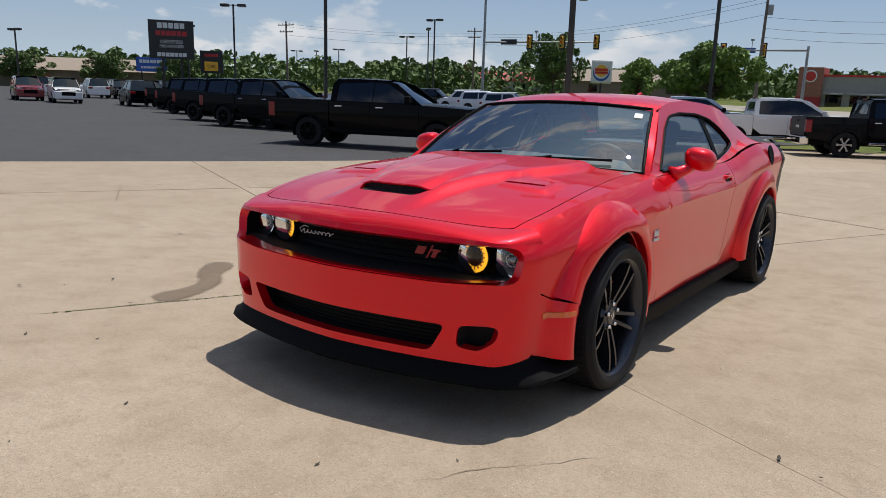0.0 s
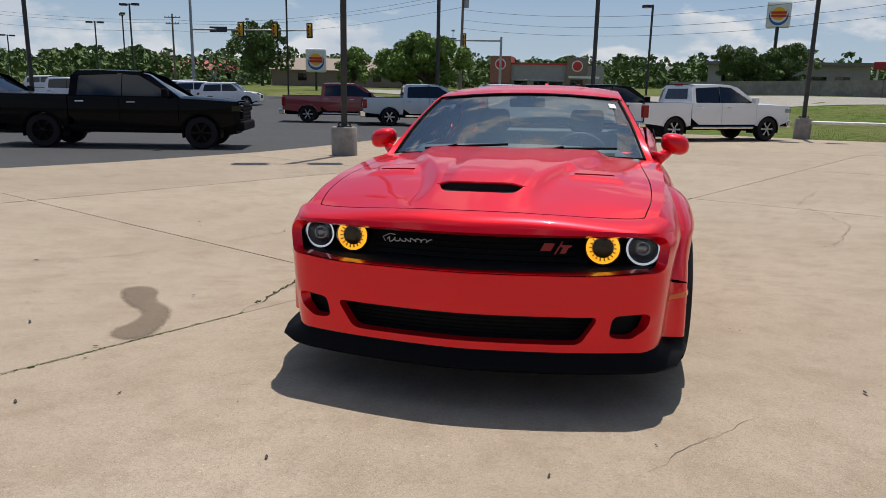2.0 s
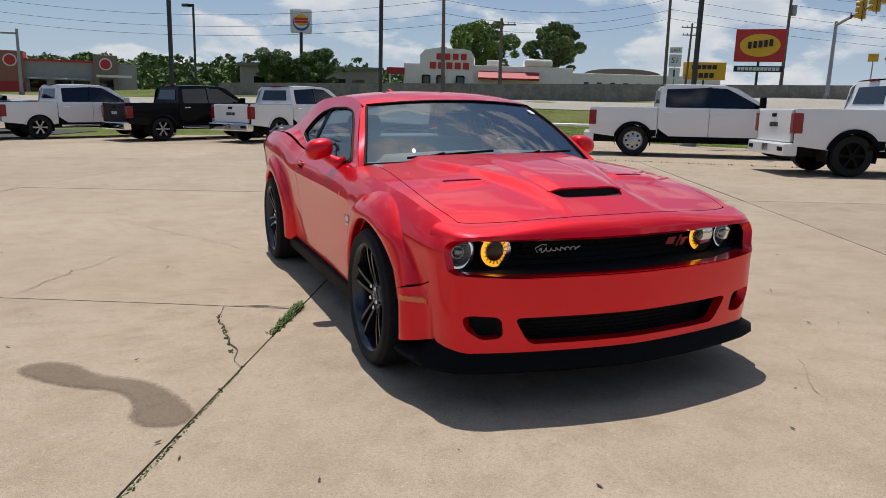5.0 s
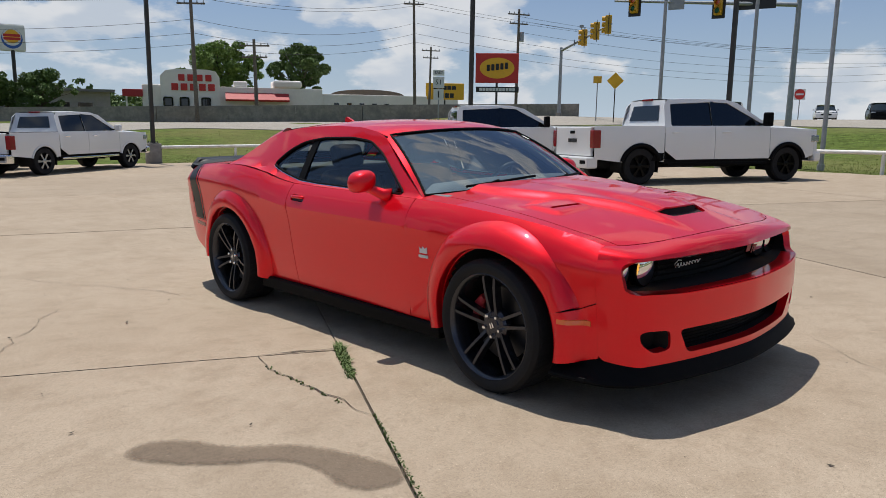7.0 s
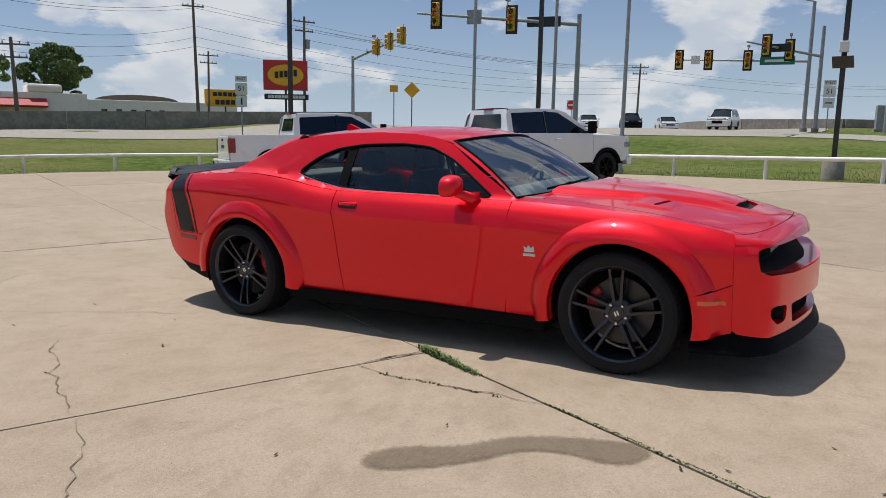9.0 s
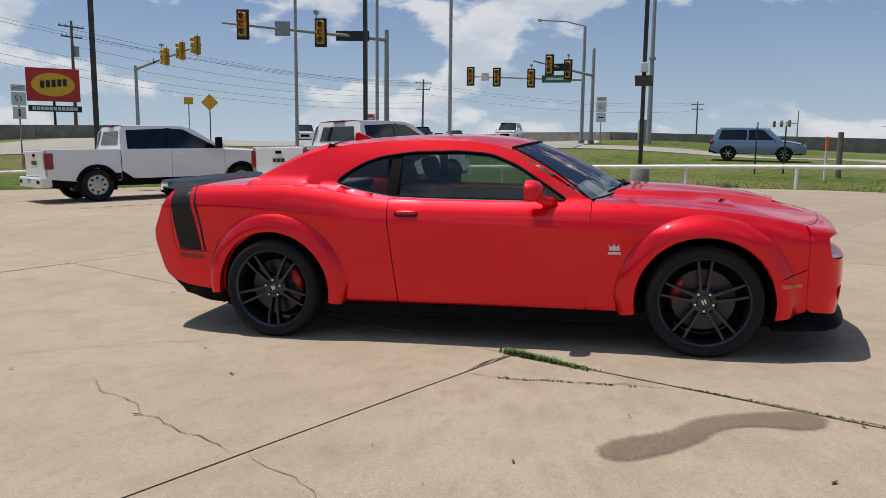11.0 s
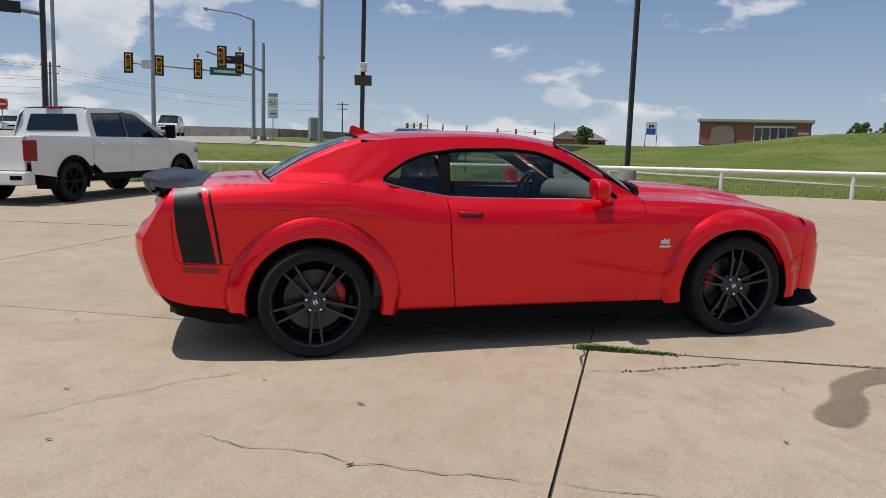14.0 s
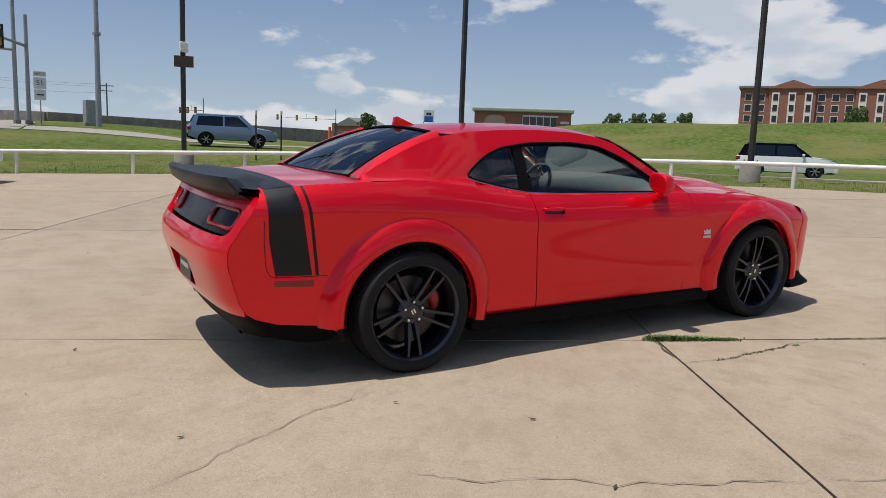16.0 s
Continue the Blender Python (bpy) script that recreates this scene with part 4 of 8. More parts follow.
    # black border round the screens
    for f, nm in ((screen_point, "windscreen_seal"), (back_point, "rear_screen_seal")):
        bm = bmesh.new()
        loop = [f(-1 + 2 * i / 24, 0.0) for i in range(25)] + [f(1, i / 10) for i in range(1, 11)] + [f(1 - 2 * i / 24, 1.0) for i in range(1, 25)] + [f(-1, 1 - i / 10) for i in range(1, 11)]
        sweep(bm, loop, 0.009, 6)
        part(nm, bm, TRIM, car)
    # inspection label in the windscreen corner
    part("windscreen_label", grid_patch(lambda u, v: screen_point(0.86 + 0.07 * u, 0.78 + 0.09 * v) + Vector((0, 0, 0.003)), 2, 2), SIGNWHITE, car)

    # roof, between the two rails
    def roof(u, v):
        a = -1 + 2 * u
        fy, ry = -0.335 + 0.115 * a * a, 1.165 - 0.02 * a * a
        y = fy + (ry - fy) * v
        zc = spline([-0.34, -0.15, 0.1, 0.43, 0.8, 1.0, 1.17], [1.352, 1.392, 1.417, 1.425, 1.415, 1.402, 1.388], y)
        kn_y, kn_z = [-0.24, -0.1, 0.1, 0.4, 0.7, 0.95, 1.15], [1.298, 1.342, 1.372, 1.385, 1.38, 1.365, 1.338]
        ze = float(np.interp(y, kn_y, kn_z))
        xe = cabin_x(max(y, -0.24), ze)
        if v < 0.08:
            k = v / 0.08
            p0 = screen_point(a, 1.0)
            xx, ze2 = abs(p0.x / a) if abs(a) > 1e-6 else 0.6, p0.z
            xe = xx + (xe - xx) * k
        if v > 0.92:
            k = (1 - v) / 0.08
            xe = 0.520 + (xe - 0.520) * k
            ze = 1.358 + (ze - 1.358) * k
        return Vector((xe * a, y, ze + (zc - ze) * (1 - abs(a) ** 2.6)))
    part("roof", grid_patch(roof, 32, 40), RED, car, smooth=True)
    # shark-fin aerial
    fin = bmesh.new()
    extrude_outline(fin, [(0.98, 1.392), (1.17, 1.378), (1.155, 1.448), (1.135, 1.455)], lambda y, z, w: Vector((-0.012 + w, y, z)), 0.024)
    bmesh.ops.recalc_face_normals(fin, faces=fin.faces[:])
    part("aerial_fin", fin, RED, car)

    # bonnet
    hf = lambda x, y: Vector((x, y, hood_z(x, y)))
    xe = lambda y: edge_x(y) - 0.055 - 0.065 * smoothstep(-1.95, -0.9, y)
    cowl = lambda x: -1.005 + 0.235 * (x / 0.775) ** 2
    ys = np.linspace(-2.10, -0.80, 22)
    shut_y = lambda x: -2.25 + 0.123 * (abs(x) / 0.70) ** 2.4
    front = [(x, shut_y(x)) for x in np.linspace(-0.712, 0.712, 25)]
    right = [(xe(y), y) for y in ys]
    backe = [(x, cowl(x) - 0.015) for x in np.linspace(0.70, -0.70, 21)]
    left = [(-xe(y), y) for y in ys[::-1]]
    vents = []
    for s in (1, -1):
        vents.append(round_corners([(s * 0.41, -1.645), (s * 0.61, -1.60), (s * 0.60, -1.572), (s * 0.41, -1.612)], 0.012))
    scoop_hole = round_corners([(-0.165, -2.045), (0.165, -2.045), (0.205, -1.955), (-0.205, -1.955)], 0.03)
    hood = smooth_sheet("bonnet", sheet(front + right + backe + left, vents + [scoop_hole], 0.02, hf, 0.015), RED, car, "red bonnet with a central air scoop")
    for v in vents:
        cx = sum(p[0] for p in v) / len(v)
        part("bonnet_vent", sheet(v, [], 0.03, lambda x, y: Vector((x, y, hood_z(x, y) - 0.012)), 0), VOID, hood)
    # scoop: a raised duct; a near-black sheet paints the shade in its mouth
    def scoop(u, v):
        a = -1 + 2 * u
        y = -1.985 + 0.93 * v
        wd = 0.235 - 0.02 * v
        rise = 0.017 * (1 - v) ** 0.8 + 0.002
        prof = 1 - smoothstep(0.55, 1.0, abs(a))
        lip = 0.035 * (abs(a) ** 2) * (1 - v) ** 4
        return Vector((wd * a, y + lip, hood_z(wd * a, y) + 0.001 + rise * prof))
    part("scoop_cover", grid_patch(scoop, 30, 24), RED, hood, "raised red scoop cowl", smooth=True)
    bm = bmesh.new()
    top = [scoop(i / 20, 0.0) for i in range(21)]
    bot = [Vector((0.185 * (-1 + i / 10), -2.035 + 0.03 * (abs(-1 + i / 10)) ** 3, hood_z(0.185 * (-1 + i / 10), -2.03) + 0.001)) for i in range(21)]
    tv, bv = [bm.verts.new(p + Vector((0, 0.002, -0.004))) for p in top], [bm.verts.new(p + Vector((0, 0.045, -0.012))) for p in bot]
    for k in range(20):
        bm.faces.new((bv[k], bv[k + 1], tv[k + 1], tv[k]))
    part("scoop_mouth_shade", bm, VOID, hood, "near-black sheet across the scoop mouth as painted shade")
    bm = bmesh.new()
    sweep(bm, [p + Vector((0, -0.002, -0.001)) for p in top], 0.006, 6)
    part("scoop_lip", bm, RED, hood)
    # strips of wing top beside the bonnet
    def wing_top(s):
        xi = lambda y: xe(y) + 0.005
        o = [(s * xi(y), y) for y in np.linspace(-2.115, -0.80, 20)] + [(s * edge_x(y), y) for y in np.linspace(-0.78, -2.085, 20)]
        smooth_sheet("wing_top", sheet(o, [], 0.03, hf, 0.0), RED, car)
    both(wing_top)
    part("bonnet_gap", sheet([(x * 1.03, y * 1.004 - 0.0) for x, y in front + right + backe + left], [], 0.06, lambda x, y: Vector((x, y, hood_z(x, y) - 0.018)), 0), GAP, car)
    # cowl panel and wipers at the foot of the windscreen
    part("cowl", grid_patch(lambda u, v: Vector((0.76 * (-1 + 2 * u), cowl(0.76 * (-1 + 2 * u)) - 0.02 + 0.05 * v, 0.995 - 0.035 * (-1 + 2 * u) ** 2 - 0.01 * v)), 24, 2), TRIM, car)
    for x0, x1 in ((-0.55, -0.02), (0.10, 0.62)):
        wp = bmesh.new()
        sweep(wp, [screen_point((x0 + (x1 - x0) * t) / 0.775, 0.03 + 0.055 * t) + Vector((0, -0.012, 0.016)) for t in np.linspace(0, 1, 8)], 0.008, 6)
        sweep(wp, [screen_point(x0 / 0.775, 0.0) + Vector((0, -0.02, 0.006)), screen_point((x0 * 0.6 + x1 * 0.4) / 0.775, 0.05) + Vector((0, -0.02, 0.028))], 0.007, 6)
        part("wiper", wp, TRIM, car, "black wiper arm and blade")

    # nose: painted panel with openings
    XN = 0.845
    def nf(x, z):
        """Nose skin: beyond the lamps it bends round the corner to meet the wings."""
        u, sg = abs(x), 1 if x > 0 else -1
        if u < 0.74:
            return Vector((x, nose_y(x, z), z))
        t = (u - 0.74) / (XN - 0.74)
        y0 = nose_y(0.74, z)
        p0, p1, p2 = Vector((0.74, y0)), Vector((half_width(-2.14, z) - 0.002, y0 + 0.035)), Vector((half_width(-2.085, z) + 0.002, -2.087))
        p = p0 * (1 - t) ** 2 + p1 * 2 * t * (1 - t) + p2 * t * t
        return Vector((sg * p.x, p.y, z))
    def top_edge(x):
        return 0.782 - 0.010 * (abs(x) / XN) ** 2.2 - 0.012 * (abs(x) / XN) ** 14
    outline = [(x, top_edge(x)) for x in np.linspace(-XN, XN, 31)] + [(XN, 0.60), (XN, 0.30)] + [(x, 0.262 - 0.05 * (1 - (abs(x) / XN) ** 2) + 0.022 * (abs(x) / XN) ** 6) for x in np.linspace(XN - 0.01, -XN + 0.01, 25)] + [(-XN, 0.30), (-XN, 0.60)]
    grille = round_corners([(-0.795, 0.612), (-0.795, 0.758), (0.795, 0.758), (0.795, 0.612), (0.55, 0.597), (-0.55, 0.597)], 0.032)
    intake = round_corners([(-0.50, 0.300), (-0.575, 0.425), (0.575, 0.425), (0.50, 0.300)], 0.035)
    ducts = [round_corners([(s * 0.615, 0.335), (s * 0.63, 0.430), (s * 0.768, 0.440), (s * 0.758, 0.365), (s * 0.71, 0.325)], 0.03) for s in (1, -1)]
    nose = smooth_sheet("front_bumper", sheet(outline, [grille, intake, *ducts], 0.03, nf, 0.045), RED, car, "red front bumper with black openings")
    # lip joining the nose to the bonnet shut line
    def nose_cap(u, v):
        a = -1 + 2 * u
        x = XN * a
        zt = top_edge(x)
        p0 = nf(x, zt)
        xb = edge_x(-2.085) * a
        yb = (shut_y(xb) if abs(xb) < 0.712 else shut_y(0.712) + 0.62 * (abs(xb) - 0.712)) - 0.004
        p1 = Vector((xb, yb, hood_z(xb, yb) - 0.001))
        yc = p0.y + 0.2 * (p1.y - p0.y)
        pc = Vector((p0.x * 0.995, yc, max(p0.z + 0.01, p1.z - 0.19 * (p1.y - yc))))
        return p0 * (1 - v) ** 2 + pc * 2 * v * (1 - v) + p1 * v * v
    part("nose_cap", grid_patch(nose_cap, 48, 10), RED, car, smooth=True)
    # grille cavity, mesh bars and lamps
    def pocket(hole, depth, name):
        ctr = Vector((sum(p[0] for p in hole) / len(hole), sum(p[1] for p in hole) / len(hole)))
        o = [tuple(ctr + (Vector(p) - ctr) * 1.04) for p in hole]
        return part(name, sheet(o, [], 0.06, lambda x, z: nf(x, z) + Vector((0, depth, 0)), 0), VOID, nose)
    def pocket_wall(hole, depth, name):
        bm = bmesh.new()
        loop = [nf(x, z) + Vector((0, 0.012, 0)) for x, z in dense(hole, 0.04)]
        a, b = [bm.verts.new(p) for p in loop], [bm.verts.new(p + Vector((0, depth, 0))) for p in loop]
        for k in range(len(loop)):
            bm.faces.new((a[k - 1], a[k], b[k], b[k - 1]))
        part(name, bm, VOID, nose)
    pocket_wall(grille, 0.25, "grille_wall")
    pocket_wall(intake, 0.12, "intake_wall")
    for d in ducts:
        pocket_wall(d, 0.09, "duct_wall")
    g = pocket(grille, 0.255, "grille_back")
    pocket(intake, 0.12, "intake_back")
    for d in ducts:
        pocket(d, 0.09, "duct_back")
    # shelf under the grille, red like the bumper
    part("grille_shelf", grid_patch(lambda u, v: Vector((0.765 * (-1 + 2 * u), nose_y(0.765 * (-1 + 2 * u), 0.60) + 0.006 + 0.085 * v, 0.6015 + 0.016 * smoothstep(0.70, 1.0, abs(-1 + 2 * u)) - 0.004 * v)), 40, 3), RED, nose, smooth=True)
    for k in range(6):
        z = 0.605 + 0.026 * k
        bar = bmesh.new()
        sweep(bar, [(x, nose_y(x, 0.66) + 0.225, z) for x in np.linspace(-0.46, 0.46, 13)], 0.004, 5)
        part("grille_bar", bar, TRIM, nose)
    for k in range(7):
        z = 0.315 + 0.017 * k
        bar = bmesh.new()
        sweep(bar, [(x, nose_y(x, 0.36) + 0.085, z) for x in np.linspace(-0.53, 0.53, 13)], 0.003, 5)
        part("intake_bar", bar, TRIM, nose)
    for x, inner in ((-0.743, False), (-0.573, True), (0.573, True), (0.743, False)):
        y = -2.148 + 0.02 * (not inner)
        m = Matrix.Translation((x, y, 0.682)) @ Matrix.Rotation(radians(-90), 4, "X") @ Matrix.Scale(-1, 4, (0, 0, 1))
        lamp = new("headlamp")
        lamp.parent = car
        tagged(lamp, "round lamp with a lit amber ring" if inner else "round headlamp with a pale ring and projector lens")
        part("lamp_housing", lathe(bmesh.new(), [(0.082, -0.045), (0.082, 0.0), (0.076, 0.004), (0.074, -0.002)], 40, m), TRIM, lamp, smooth=35)
        part("lamp_ring", lathe(bmesh.new(), [(0.046 if inner else 0.062, -0.012), (0.050 if inner else 0.066, -0.001), (0.069, -0.001), (0.072, -0.006)], 48, m), AMBER if inner else HALO, lamp, smooth=40)
        part("lamp_bowl", lathe(bmesh.new(), [(0.064, -0.008), (0.05, -0.03), (0.03, -0.05), (0.0, -0.055)], 32, m), VOID if inner else LAMPBOWL, lamp, smooth=True)
        if inner:
            for k in range(18):
                a = 2 * math.pi * k / 18
                tk = boxm(0.044, 0.058, -0.003, 0.003, -0.006, 0.002, m=m @ Matrix.Rotation(a, 4, "Z"))
                part("ring_tooth", tk, SIGNALYELLOW, lamp)
        else:
            part("projector", lathe(bmesh.new(), [(0.036, -0.035), (0.036, -0.018), (0.026, -0.006), (0.012, 0.001), (0.0, 0.002)], 28, m), LAMPBOWL, lamp, smooth=40)
        cov = part("lamp_lens", lathe(bmesh.new(), [(0.076, 0.003), (0.05, 0.012), (0.02, 0.016), (0.0, 0.0165)], 32, m), LENS, lamp, smooth=True)
        cov.visible_shadow = False
    # pale script stroke and a red two-letter emblem on the grille, as plain shapes
    sc = bmesh.new()
    gy = lambda x: -2.215 + 0.03 * abs(x)
    pts = []
    for t in np.linspace(0, 1, 70):
        x = -0.385 + 0.205 * t
        pts.append((x + 0.006 * math.sin(t * 52), gy(x), 0.684 + 0.0075 * math.sin(t * 46) * (1 if t > 0.2 else 1.4)))
    sweep(sc, pts, 0.0028, 5)
    sweep(sc, [(-0.392, gy(-0.39), 0.675), (-0.405, gy(-0.4), 0.694), (-0.37, gy(-0.37), 0.710), (-0.345, gy(-0.34), 0.706)], 0.0025, 5)
    part("grille_script", sc, SIGNWHITE, nose, "pale handwritten-style chrome grille mark")
    rt = bmesh.new()
    for x0, wd, z0, z1 in ((0.318, 0.010, 0.668, 0.702), (0.340, 0.014, 0.668, 0.702), (0.372, 0.004, 0.655, 0.712), (0.404, 0.012, 0.660, 0.692)):
        sl = 0.55 * (z1 - z0)
        extrude_outline(rt, [(x0 - wd, z0), (x0 + wd, z0), (x0 + wd + sl, z1), (x0 - wd + sl, z1)], lambda x, z, w: Vector((x, gy(x) - w, z)), 0.004)
    extrude_outline(rt, [(0.395, 0.688), (0.440, 0.688), (0.445, 0.697), (0.400, 0.697)], lambda x, z, w: Vector((x, gy(x) - 0.001 - w, z)), 0.004)
    bmesh.ops.recalc_face_normals(rt, faces=rt.faces[:])
    part("grille_emblem", rt, CALIPER, nose, "small red grille emblem")

    # chin spoiler
    half = [nf(x, 0.27) for x in np.linspace(0.0, 0.855, 22)] + [Vector((half_width(y, 0.27), y, 0.27)) for y in np.linspace(-2.06, -1.88, 7)]
    path = [Vector((-p.x, p.y, 0.0)) for p in half[:0:-1]] + [Vector((p.x, p.y, 0.0)) for p in half]
    bm = bmesh.new()
    rings = []
    for i, p in enumerate(path):
        d = (path[min(i + 1, len(path) - 1)] - path[max(i - 1, 0)]).normalized()
        out = Vector((d.y, -d.x, 0))
        k = smoothstep(-2.30, -2.10, p.y)
        lip = 0.035 + 0.060 * k
        up = 0.006 * k
        rings.append([bm.verts.new(p + out * o + Vector((0, 0, z))) for o, z in ((-0.03, 0.285 + up), (0.002, 0.262 + up), (0.012, 0.235 + up), (lip, 0.205 + up * 0.6), (lip + 0.004, 0.192 + up * 0.5), (lip - 0.012, 0.178 + up * 0.3), (-0.12, 0.170))])
    for p, q in zip(rings, rings[1:]):
        for k in range(len(p) - 1):
            bm.faces.new((p[k], p[k + 1], q[k + 1], q[k]))
    bmesh.ops.recalc_face_normals(bm, faces=bm.faces[:])
    part("chin_spoiler", bm, TRIM, car, "black front splitter", smooth=50)

    # boot lid and tail
    o = [(x, 1.80 - 0.05 * (x / 0.6) ** 2) for x in np.linspace(-0.60, 0.60, 13)] + [(edge_x(y), y) for y in np.linspace(1.70, 2.32, 14)] + [(x, tail_y(x, 1.03)) for x in np.linspace(0.80, -0.80, 17)] + [(-edge_x(y), y) for y in np.linspace(2.32, 1.70, 14)]
    deck = smooth_sheet("boot_lid", sheet(o, [], 0.035, lambda x, y: Vector((x, y, deck_z(x, y))), 0), RED, car, "red boot lid with a black rear wing")
    for s in (1, -1):
        st = [(s * 0.60, 2.30), (s * 0.60, 2.145), (s * (edge_x(2.15) + 0.001), 2.15), (s * (edge_x(2.30) + 0.001), 2.30)]
        part("deck_stripe", sheet(st, [], 0.04, lambda x, y: Vector((x, y, deck_z(x, y) + 0.003)), 0), STRIPE, deck, smooth=True)
    part("deck_stripe", sheet([(-0.60, 2.30), (0.60, 2.30), (0.60, 2.145), (-0.60, 2.145)], [], 0.04, lambda x, y: Vector((x, y, deck_z(x, y) + 0.003)), 0), STRIPE, deck, "satin black vinyl across the boot", smooth=True)

    def wing(u, v):
        a = -1 + 2 * u
        x = 0.828 * a
        yr = 2.555 - 0.055 * abs(a) ** 2 - 0.07 * abs(a) ** 6
        yf = 2.19 + 0.13 * smoothstep(0.55, 0.95, abs(a))
        zb = 1.035 + 0.015 * (1 - abs(a))
        end = 1 - smoothstep(0.90, 1.0, abs(a))
        rz = 1.118 * end + 1.05 * (1 - end)
        prof = [(yf, deck_z(x, yf) + 0.002), (yf + 0.10, deck_z(x, yf) + 0.014 + 0.012 * end), (yr - 0.06, rz - 0.012), (yr, rz), (yr + 0.004, rz - 0.018), (yr - 0.014, rz - 0.055 * end - 0.018), (yr - 0.07, zb - 0.04)]
        k = v * 6
        i = min(5, int(k))
        f = k - i
        return Vector((x, prof[i][0] + (prof[i + 1][0] - prof[i][0]) * f, prof[i][1] + (prof[i + 1][1] - prof[i][1]) * f))
    part("rear_wing", grid_patch(wing, 40, 18), STRIPE, car, "satin black ducktail spoiler", smooth=60)
    # rear bumper with lamp panel
    XT = 0.845
    def tf(x, z):
        """Tail skin, its ends brought round to meet the quarters."""
        e = half_width(tail_y(XT, z), z) - XT
        return Vector((x + (1 if x > 0 else -1) * e * smoothstep(0.60, XT, abs(x)), tail_y(x, z), z))
    o = [(x, 1.02) for x in np.linspace(-XT + 0.004, XT - 0.004, 17)] + [(XT, 1.0), (XT, 0.9), (XT, 0.42)] + [(x, 0.385) for x in np.linspace(XT - 0.02, -XT + 0.02, 15)] + [(-XT, 0.42), (-XT, 0.9), (-XT, 1.0)]
    lampbox = round_corners([(-0.79, 0.815), (-0.79, 0.965), (0.79, 0.965), (0.79, 0.815)], 0.05)
    platebox = round_corners([(-0.27, 0.46), (-0.27, 0.62), (0.27, 0.62), (0.27, 0.46)], 0.03)
    tail = smooth_sheet("rear_bumper", sheet(o, [lampbox, platebox], 0.035, tf, 0.04, True), RED, car, "red rear bumper with black lamp panel")
    part("lamp_panel", sheet([(p[0] * 1.02, 0.89 + (p[1] - 0.89) * 1.05) for p in lampbox], [], 0.05, lambda x, z: Vector((x, tail_y(x, z) - 0.045, z)), 0, True), BLACKPAINT, tail, "gloss black panel between tail lamps", smooth=True)
    for s in (1, -1):
        bm = bmesh.new()
        race = round_corners([(s * 0.40, 0.845), (s * 0.40, 0.94), (s * 0.755, 0.94), (s * 0.755, 0.845)], 0.045, 5)
        sweep(bm, [(x, tail_y(x, z) - 0.040, z) for x, z in race + race[:1]], 0.013, 8)
        part("tail_lamp", bm, TAILRED, tail, "racetrack-shaped red tail lamp", smooth=True)
        tip = tubem((s * 0.60, 2.22, 0.285), (s * 0.60, 2.385, 0.280), 0.042, seg=24, cap=False)
        part("exhaust_tip", tip, STEEL, car, smooth=True)
    part("plate_recess", sheet([(p[0] * 1.03, 0.54 + (p[1] - 0.54) * 1.05) for p in platebox], [], 0.05, lambda x, z: Vector((x, tail_y(x, z) - 0.04, z)), 0, True), VOID, tail)
    part("number_plate", boxm(-0.155, 0.155, 2.545, 2.553, 0.465, 0.615, bevel=0.002), SIGNBLACK, tail, "dark dealer plate with a pale bar")
    part("plate_bar", boxm(-0.11, 0.11, 2.553, 2.556, 0.53, 0.56), SIGNWHITE, tail)
    # black valance running round the tail from arch to arch, turned in underneath
    def valance(u, v):
        a = abs(-1 + 2 * u)
        sg = 1 if u > 0.5 else -1
        zt = 0.405 if a < 0.5 else float(np.interp(a, [0.5, 0.56, 0.66, 0.78, 1.0], [0.425, 0.425, 0.385, 0.345, 0.31]))
        zb = 0.255 - 0.055 * smoothstep(0.45, 0.9, a)
        k = min(1.0, v / 0.7)
        z = zt + (zb - zt) * k
        inset = 0.008 + 0.030 * k * k + (0.22 * (v - 0.7) / 0.3 if v > 0.7 else 0.0)
        if a < 0.5:
            p = tf(XT * a * 2, max(z, 0.30))
            p.y -= inset
            p.x -= min(inset, p.x) * smoothstep(0.3, 0.5, a)
        else:
            ye = tail_y(XT, max(z, 0.30))
            y = ye + (1.93 - ye) * (a - 0.5) / 0.5
            p = Vector((half_width(y, max(z, 0.25)) - inset, y - inset * smoothstep(0.8, 0.5, a), z))
        return Vector((sg * p.x, p.y, z))
    part("rear_valance", grid_patch(valance, 64, 10, True), TRIM, car, "black rear valance", smooth=50)
    # closing corners, and hidden strip added to block sun, between boot lid and bumper
    part("slit_sun_block", grid_patch(lambda u, v: Vector((0.83 * (-1 + 2 * u), tail_y(0.83 * (-1 + 2 * u), 1.02) - 0.09 + 0.085 * v, 1.010 - 0.004 * v)), 24, 2), VOID, tail)
    for s in (1, -1):
        def tail_corner(u, v):
            y = 2.25 + 0.075 * v
            z = shoulder_z(y) - 0.006 - 0.030 * v * v
            return Vector((s * (0.70 + (half_width(y, z) - 0.704) * u), y, z))
        part("tail_corner", grid_patch(tail_corner, 6, 5, s < 0), RED, tail, smooth=True)
    # left-side filler cap
    part("filler_cap", lathe(bmesh.new(), [(0.078, -0.004), (0.078, 0.004), (0.066, 0.008), (0.06, 0.005), (0.0, 0.007)], 32, Matrix.Translation((half_width(1.62, 1.0) + 0.004, 1.62, 1.0)) @ Matrix.Rotation(radians(78), 4, "Y")), TRIM, car, "round dark filler cap", smooth=40)

    # underside and cabin
    part("underbody", boxm(-0.80, 0.80, -2.15, 1.95, 0.17, 0.24, bevel=0.02), VOID, car)
    # solid near-black boxes added inside the hollow shell block stray sun
    part("nose_light_block", boxm(-0.80, 0.80, -2.19, -1.95, 0.24, 0.575), VOID, car)
